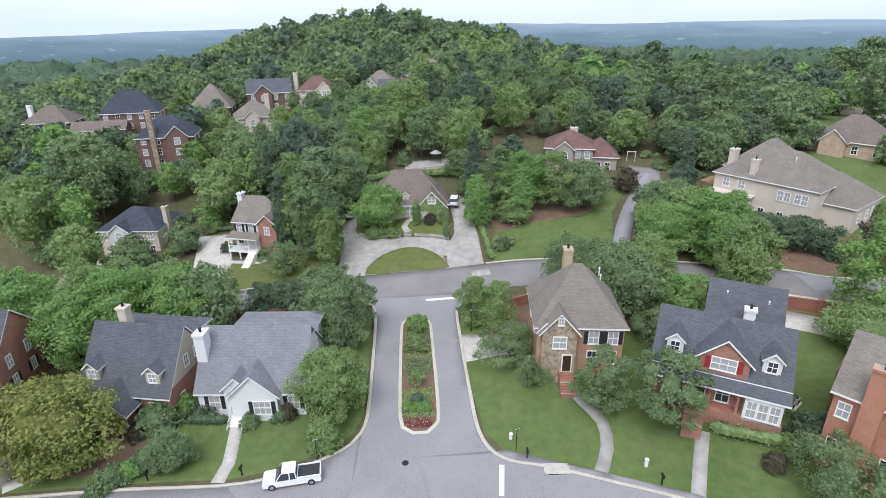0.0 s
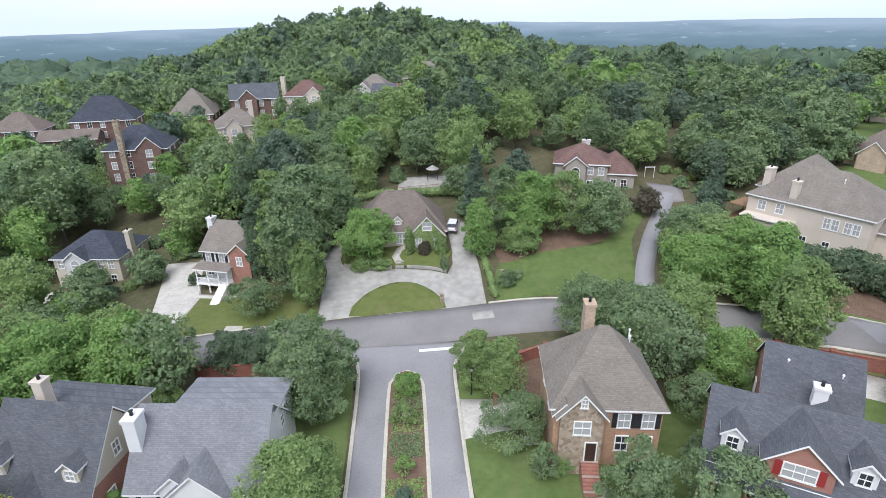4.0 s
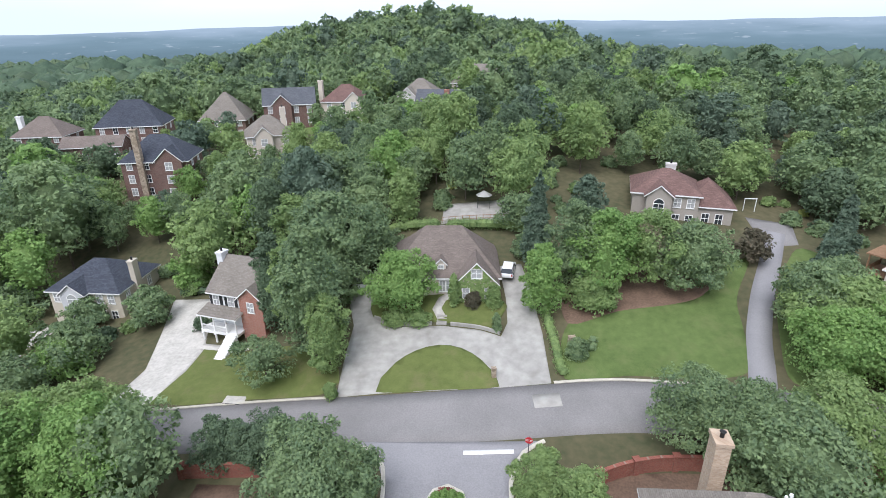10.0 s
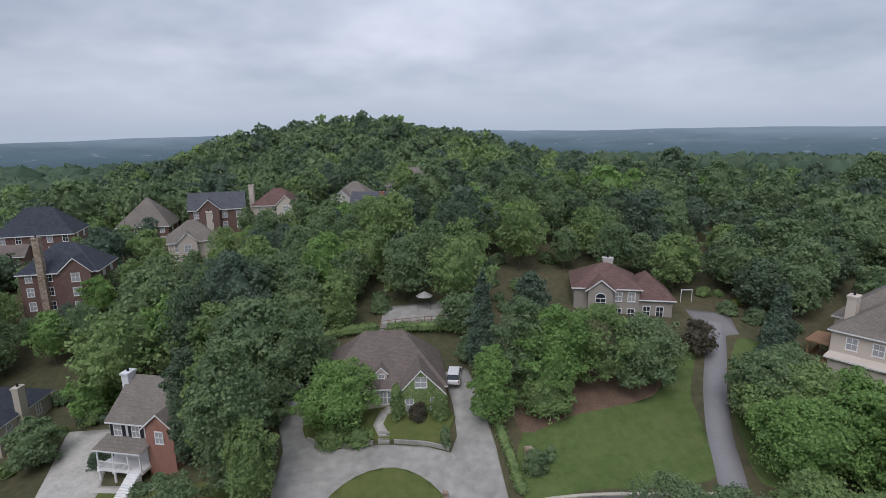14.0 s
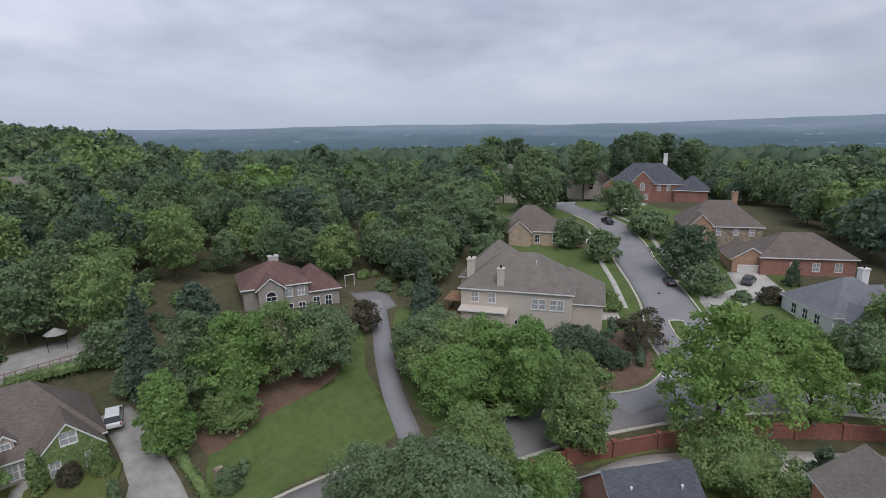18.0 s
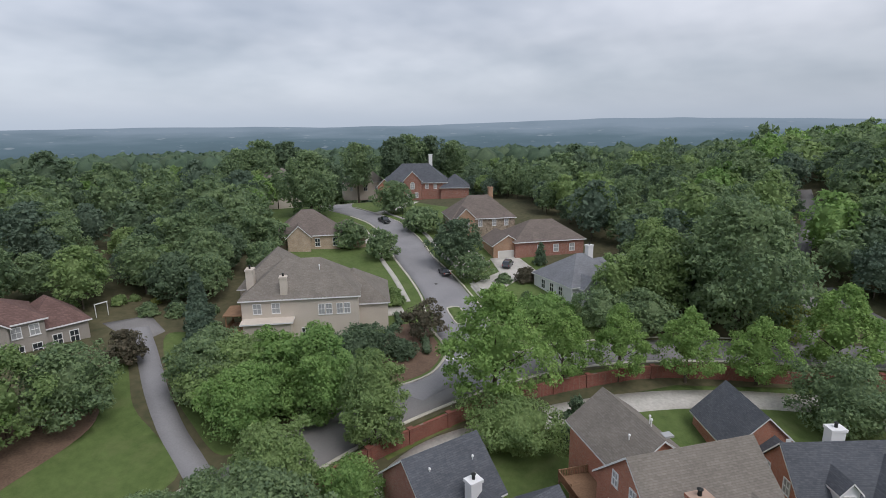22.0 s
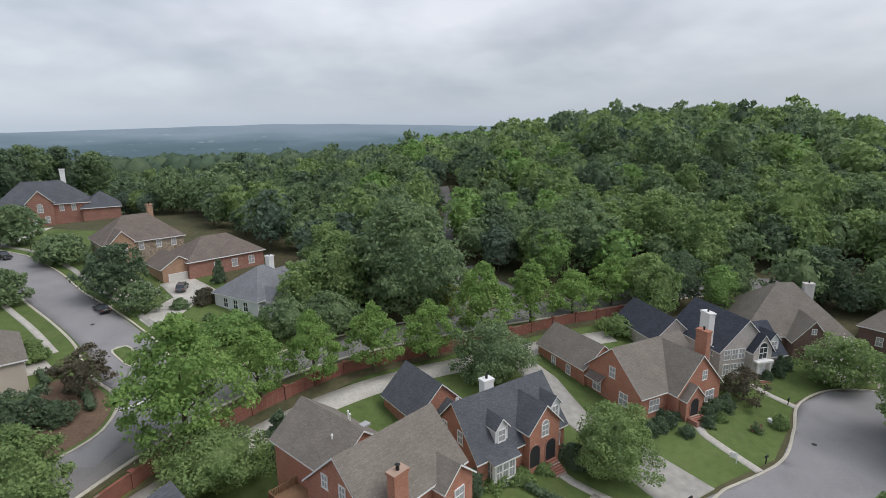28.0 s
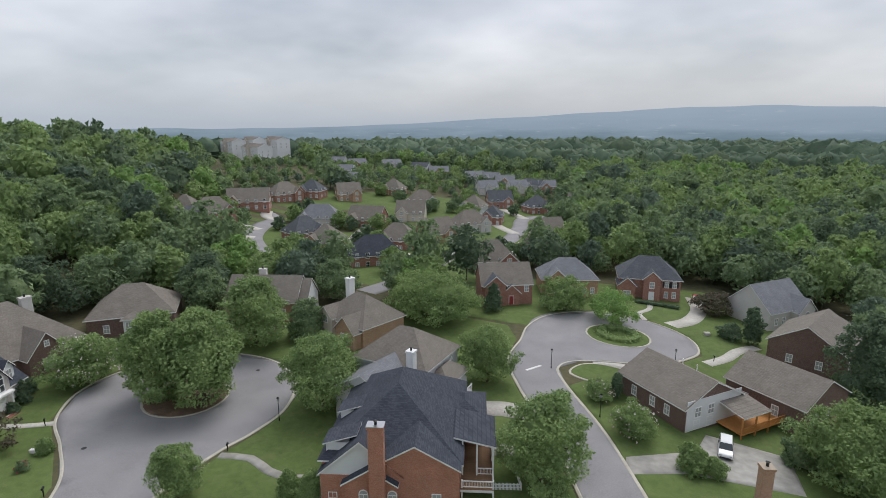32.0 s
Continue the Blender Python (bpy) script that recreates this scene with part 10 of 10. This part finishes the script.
CLEAR = [
    [(-52, 30), (-52, 63), (-14, 66), (-12, 79), (8, 79), (12, 66), (30, 67), (44, 73), (70, 64), (96, 34), (102, 0), (106, -28), (102, -72), (70, -90), (30, -92), (20, -125), (-50, -135), (-75, -112), (-62, -40), (-50, 0)],
    [(-26, 84), (-26, 100), (-22, 122), (-16, 126), (12, 126), (16, 118), (34, 112), (44, 104), (50, 84), (12, 86)],
    [(-52, 84), (-70, 99), (-78, 108), (-70, 119), (-58, 118), (-46, 112), (-30, 100), (-24, 84)], [(8, 121), (18, 137), (27, 141), (36, 140), (52, 128), (46, 112), (30, 122)],
    [(40, 72), (60, 120), (98, 150), (130, 185), (185, 205), (212, 200), (212, 148), (174, 102), (152, 78), (128, 60), (108, 58), (92, 64), (60, 70)],
    [(60, -104), (95, -116), (135, -128), (154, -160), (152, -235), (138, -262), (95, -292), (30, -292), (-24, -292), (-20, -268), (0, -240), (-8, -190), (-2, -150), (20, -125), (26, -112)],
    [(215, -335), (250, -325), (312, -410), (312, -460), (255, -485), (240, -440)],
    [(84, 54), (100, 50), (104, 62), (92, 70), (84, 66)],
    [(36, 118), (58, 112), (62, 128), (48, 136)], [(50, 97), (60, 93), (66, 106), (63, 116), (52, 112)], [(43, 104), (52, 96), (54, 113), (49, 119), (44, 115)], [(22, 107), (42, 107), (44, 121), (22, 121)],
    [(4.1, 217.2), (-11.9, 216.8), (-10.4, 196.9), (3.6, 197.2)],
    [(-125, 172), (-118, 192), (-70, 198), (-30, 192), (-30, 184), (-70, 180), (-95, 176)],
]


def clear_of(x, y, pad=0.0):
    if any(in_poly(x, y, p) for p in CLEAR):
        return False
    if any((x - a) ** 2 + (y - b) ** 2 < (r + pad) ** 2 or (abs(x - a) < 7 and 0 < b - y < 12 and b > 140) for a, b, r in HOUSES):
        return False
    for pts, w in ROADS:
        lim = (w / 2 + (4.5 if w > 7 and y > -5 else 2.6) + pad) ** 2
        if any((x - a) ** 2 + (y - b) ** 2 < lim for a, b in pts):
            return False
    return not any((x - a) ** 2 + (y - b) ** 2 < (r * 0.8) ** 2 for a, b, r in TREES)


def joined(name, chunks, mats, label, category):
    """One mesh out of many (verts, triangles, material) arrays."""
    off, Q, M = 0, [], []
    for v, q, mi in chunks:
        Q.append(q + off)
        M.append(np.full(len(q), mi, dtype=np.int32))
        off += len(v)
    me = tri_mesh(name, np.concatenate([c[0] for c in chunks]), np.concatenate(Q), mats, np.concatenate(M))
    return tagged(new(name, me), label, category, kind="stuff")


def template(kind, R, H, size, seed, trunk, count, clumps, seg=8, rings=6):
    """One woodland crown over its bare stem; its hidden foot carries no leaves."""
    v, q = foliage(np.random.RandomState(seed), kind, R, H, size, count, clumps, seg, rings, 0.62, low=H * 0.08, skin=0.55)
    v[:, 2] += trunk
    return v, q


def stem(trunk, r):
    a = np.arange(5) * 2 * np.pi / 5
    lo = np.stack([np.cos(a) * r, np.sin(a) * r, np.full(5, -1.0)], 1)
    hi = np.stack([np.cos(a) * r * 0.6, np.sin(a) * r * 0.6, np.full(5, trunk + 5.0)], 1)
    q = np.array([t for i in range(5) for t in ((i, (i + 1) % 5, 5 + (i + 1) % 5), (i, 5 + (i + 1) % 5, 5 + i))])
    return np.concatenate([lo, hi]), q


wr = random.Random(5)
MIX = [LEAF, LEAF_DARK, LEAF_MID, LEAF_BLUE, LEAF_LIME, BARK]
NEAR_T = [template(kd, R, H, 0.31, k, tr, 3300, 60) for k, (kd, R, H, tr) in enumerate((("round", 4.8, 10, 2.5), ("tall", 4.6, 13, 3), ("round", 5.4, 11, 2.5), ("tall", 4.2, 12, 3), ("loose", 4.8, 11, 2.5), ("round", 5.0, 10.5, 2.5), ("tall", 5.0, 14, 3.5)))]
MID_T = [template(kd, R, H, 0.5, k + 20, tr, 1150, 40, 7, 5) for k, (kd, R, H, tr) in enumerate((("round", 5.0, 10, 2), ("tall", 4.6, 13, 2.5), ("round", 5.6, 11, 2), ("tall", 5.0, 13, 2.5), ("loose", 5.0, 11, 2)))]
HILL_T = [template(kd, R, H, 1.0, k + 40, tr, 240, 18, 6, 4) for k, (kd, R, H, tr) in enumerate((("round", 5.6, 10, 2), ("tall", 5.0, 13, 2), ("round", 6.2, 11, 2), ("tall", 5.6, 12, 2)))]


def scatter(step, inner, outer, templates, jit=0.42):
    out = []
    for i in range(int(-outer / step), int(outer / step) + 1):
        for j in range(int(-outer / step), int(outer / step) + 1):
            x = 5 + i * step + wr.uniform(-jit, jit) * step
            y = 50 + j * step + wr.uniform(-jit, jit) * step
            d = math.hypot(x, y - 37)
            if not inner <= d < outer:
                continue
            ang = math.degrees(math.atan2(x, y - 37))
            if -150 < ang < -52 and d > 60:
                continue
            if not clear_of(x, y):
                continue
            k = wr.randrange(len(templates))
            v, q = templates[k]
            s, a = wr.uniform(0.72, 1.15) * (1.25 if wr.random() < 0.13 else 1.0) * (1.1 if d > 380 else 1.0), wr.uniform(0, 6.283)
            if -5 < x < 195 and -455 < y < -290:
                s *= 0.5
            if x < 45 and 128 < y < 200:
                s *= 0.8
            if y > 110 and any(abs(x - a * (y - 37) / (b - 37)) < 10 and 0 < b - y < 24 for a, b, r in HOUSES if b > 140 and a < 40):
                s *= 0.74
            elif y < -200 and abs(x - 0.593 * (37 - y)) < 48:
                s *= 0.5
            elif x > 30 and y > 40:
                s *= wr.choice((0.66, 0.76, 0.82, 0.9, 1.05))
            c, sn = math.cos(a) * s, math.sin(a) * s
            w = np.stack([v[:, 0] * c - v[:, 1] * sn + x, v[:, 0] * sn + v[:, 1] * c + y, v[:, 2] * s * wr.uniform(0.9, 1.15) + gz(x, y) - 0.5], 1)
            # the stand behind the gardens is mostly dark pine and oak; the lower slope is lighter maple
            if x > 30 and y > 90:
                mix = (46, 26, 12, 13, 3)
            elif y < -20:
                mix = (42, 10, 34, 8, 6)
            elif x > 95 and y < 48:
                mix = (46, 8, 30, 6, 10)
            elif x < -14 and y < 104:
                mix = (38, 6, 34, 4, 18)
            else:
                mix = (44, 9, 28, 7, 12) if x < -14 and d < 170 else (46, 16, 20, 12, 6) if d < 200 else (56, 22, 10, 12, 0)
            mi = wr.choices((0, 1, 2, 3, 4), mix)[0]
            out.append((w, q, mi))
            sv, sq = stem(3.0, 0.2)
            out.append((sv * np.array((s, s, 1)) + np.array((x, y, gz(x, y))), sq, 5))
    return out


# tall trees behind the houses at the end of the eastern street
for k, (x, y, R, top) in enumerate(((158, 212, 8, 33), (169, 209, 7, 32), (185, 184, 7.5, 31), (199, 174, 7.5, 33), (210, 173, 8, 34), (219, 168, 7, 33), (148, 214, 7, 30), (176, 212, 6, 29), (226, 160, 7, 31), (140, 166, 8.5, 29))):
    z = gz(x, y)
    tree(x, y, "tall" if k % 3 else "round", R, (top - z) * 0.72, (top - z) * 0.28, (LEAF, LEAF_DARK)[k % 2], "tall %sgreen tree behind the street's last houses" % ("", "dark ")[k % 2], seed=k % 3, size=0.55)
# garden trees between the lower houses
for k in range(120):
    x, y = wr.uniform(-15, 150), wr.uniform(-285, -118)
    if not in_poly(x, y, CLEAR[5]) or any((x - a) ** 2 + (y - b) ** 2 < (r + 1.5) ** 2 for a, b, r in HOUSES):
        continue
    if any((x - a) ** 2 + (y - b) ** 2 < (w / 2 + 3.5) ** 2 for pts, w in ROADS for a, b in pts):
        continue
    tree(x, y, "round", (3.2, 4.0, 2.8)[k % 3], (6.2, 7.6, 5.4)[k % 3], 0.4, (LEAF, LEAF_MID, LEAF_DARK)[k % 3], "%s garden tree between the lower houses" % ("rounded green", "bright green", "dark green")[k % 3], seed=k % 3, turn=k * 40, size=0.48)
joined("woods", scatter(7.2, 0, 135, NEAR_T), MIX, "dense mixed green woodland on the slopes", "trees")
joined("woods", scatter(7.8, 135, 240, MID_T), MIX, "dense green woodland climbing the hills", "trees")
joined("woods", scatter(10.0, 240, 540, HILL_T), MIX, "dense green woodland on the hilltop", "trees")


# far canopy: low leafy domes
def domes(step, inner, outer, R):
    a = np.arange(7) * 2 * np.pi / 7
    rows = []
    for k, (rr, zz) in enumerate(((1.0, 0.0), (0.95, 0.4), (0.62, 0.82), (0.08, 1.0))):
        rows.append(np.stack([np.cos(a + k * 0.4) * rr, np.sin(a + k * 0.4) * rr, np.full(7, zz)], 1))
    base = np.concatenate(rows)
    q = np.array([t for k in range(3) for i in range(7) for t in ((k * 7 + i, k * 7 + (i + 1) % 7, (k + 1) * 7 + (i + 1) % 7), (k * 7 + i, (k + 1) * 7 + (i + 1) % 7, (k + 1) * 7 + i))])
    out = []
    n = int(outer / step)
    for i in range(-n, n + 1):
        for j in range(-n, n + 1):
            x, y = i * step + wr.uniform(-0.45, 0.45) * step, 37 + j * step + wr.uniform(-0.45, 0.45) * step
            d = math.hypot(x, y - 37)
            if not inner <= d < outer:
                continue
            ang = math.degrees(math.atan2(x, y - 37))
            if -140 < ang < -52:
                continue
            if d < 800 and not clear_of(x, y):
                continue
            r = R * wr.uniform(0.6, 1.3)
            v = base * np.array((r, r, r * 1.1))
            v = v * (1 + np.random.RandomState(int(abs(x * 13 + y * 7)) % 9999).uniform(-0.16, 0.16, (28, 3)))
            out.append((v + np.array((x, y, gz(x, y) + 9 - r * 0.2)), q, wr.choices((0, 1), (70, 30))[0]))
    return out


joined("far_woods", domes(18, 535, 900, 11.5) + domes(44, 890, 2000, 27), [LEAF_FAR, LEAF_DARK], "far wooded hills in blue haze", "trees")

# ---- distance ----
def backdrop_mat():
    m = bpy.data.materials.new("painted_haze_distance")
    m.use_nodes = True
    n, l = m.node_tree.nodes, m.node_tree.links
    n.clear()
    out = n.new("ShaderNodeOutputMaterial"); em = n.new("ShaderNodeEmission")
    co = n.new("ShaderNodeTexCoord"); sp = n.new("ShaderNodeSeparateXYZ")
    l.new(co.outputs["Object"], sp.inputs[0])
    # distance haze painted as glow: dark teal low, paler blue with height
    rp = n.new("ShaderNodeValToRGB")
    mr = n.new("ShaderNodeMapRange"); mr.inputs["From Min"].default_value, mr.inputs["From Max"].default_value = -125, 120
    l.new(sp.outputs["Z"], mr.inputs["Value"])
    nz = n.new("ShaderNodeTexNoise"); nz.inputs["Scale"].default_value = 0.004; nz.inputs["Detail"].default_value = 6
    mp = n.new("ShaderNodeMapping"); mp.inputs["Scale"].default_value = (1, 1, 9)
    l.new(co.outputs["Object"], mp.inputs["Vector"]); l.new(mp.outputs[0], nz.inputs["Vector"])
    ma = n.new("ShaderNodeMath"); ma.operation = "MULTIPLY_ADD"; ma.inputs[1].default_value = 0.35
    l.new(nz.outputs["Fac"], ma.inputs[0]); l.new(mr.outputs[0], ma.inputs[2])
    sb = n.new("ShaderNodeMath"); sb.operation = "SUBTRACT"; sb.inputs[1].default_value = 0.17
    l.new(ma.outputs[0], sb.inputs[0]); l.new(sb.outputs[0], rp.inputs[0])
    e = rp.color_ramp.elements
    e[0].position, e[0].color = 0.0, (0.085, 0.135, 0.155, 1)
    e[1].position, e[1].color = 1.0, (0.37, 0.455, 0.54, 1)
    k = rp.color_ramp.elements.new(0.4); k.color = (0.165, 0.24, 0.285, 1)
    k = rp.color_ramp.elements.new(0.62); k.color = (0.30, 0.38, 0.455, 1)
    # pale clearings and roofs scattered over the valley
    vz = n.new("ShaderNodeTexNoise"); vz.inputs["Scale"].default_value = 0.02; vz.inputs["Detail"].default_value = 3
    mq = n.new("ShaderNodeMapping"); mq.inputs["Scale"].default_value = (1, 1, 7)
    l.new(co.outputs["Object"], mq.inputs["Vector"]); l.new(mq.outputs[0], vz.inputs["Vector"])
    vr = n.new("ShaderNodeMapRange"); vr.inputs["From Min"].default_value, vr.inputs["From Max"].default_value = 0.64, 0.74
    vr.inputs["To Max"].default_value = 0.55
    l.new(vz.outputs["Fac"], vr.inputs["Value"])
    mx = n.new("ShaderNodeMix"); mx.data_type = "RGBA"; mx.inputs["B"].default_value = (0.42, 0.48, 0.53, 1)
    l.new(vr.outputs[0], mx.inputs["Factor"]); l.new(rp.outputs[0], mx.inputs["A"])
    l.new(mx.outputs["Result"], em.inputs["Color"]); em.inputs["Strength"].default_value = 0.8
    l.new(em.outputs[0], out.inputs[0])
    return m


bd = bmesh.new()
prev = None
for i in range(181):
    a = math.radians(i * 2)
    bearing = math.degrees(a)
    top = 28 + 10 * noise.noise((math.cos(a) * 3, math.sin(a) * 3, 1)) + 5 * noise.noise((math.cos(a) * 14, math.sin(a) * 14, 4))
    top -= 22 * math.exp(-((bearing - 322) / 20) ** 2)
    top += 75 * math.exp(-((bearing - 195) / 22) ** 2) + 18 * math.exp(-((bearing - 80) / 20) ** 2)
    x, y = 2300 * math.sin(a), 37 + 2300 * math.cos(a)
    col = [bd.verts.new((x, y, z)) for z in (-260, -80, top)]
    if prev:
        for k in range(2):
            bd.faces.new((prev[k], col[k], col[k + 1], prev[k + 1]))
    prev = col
tagged(part("backdrop", bd, backdrop_mat()), "distant valley and ridges with painted blue haze", "backdrop", kind="structure")
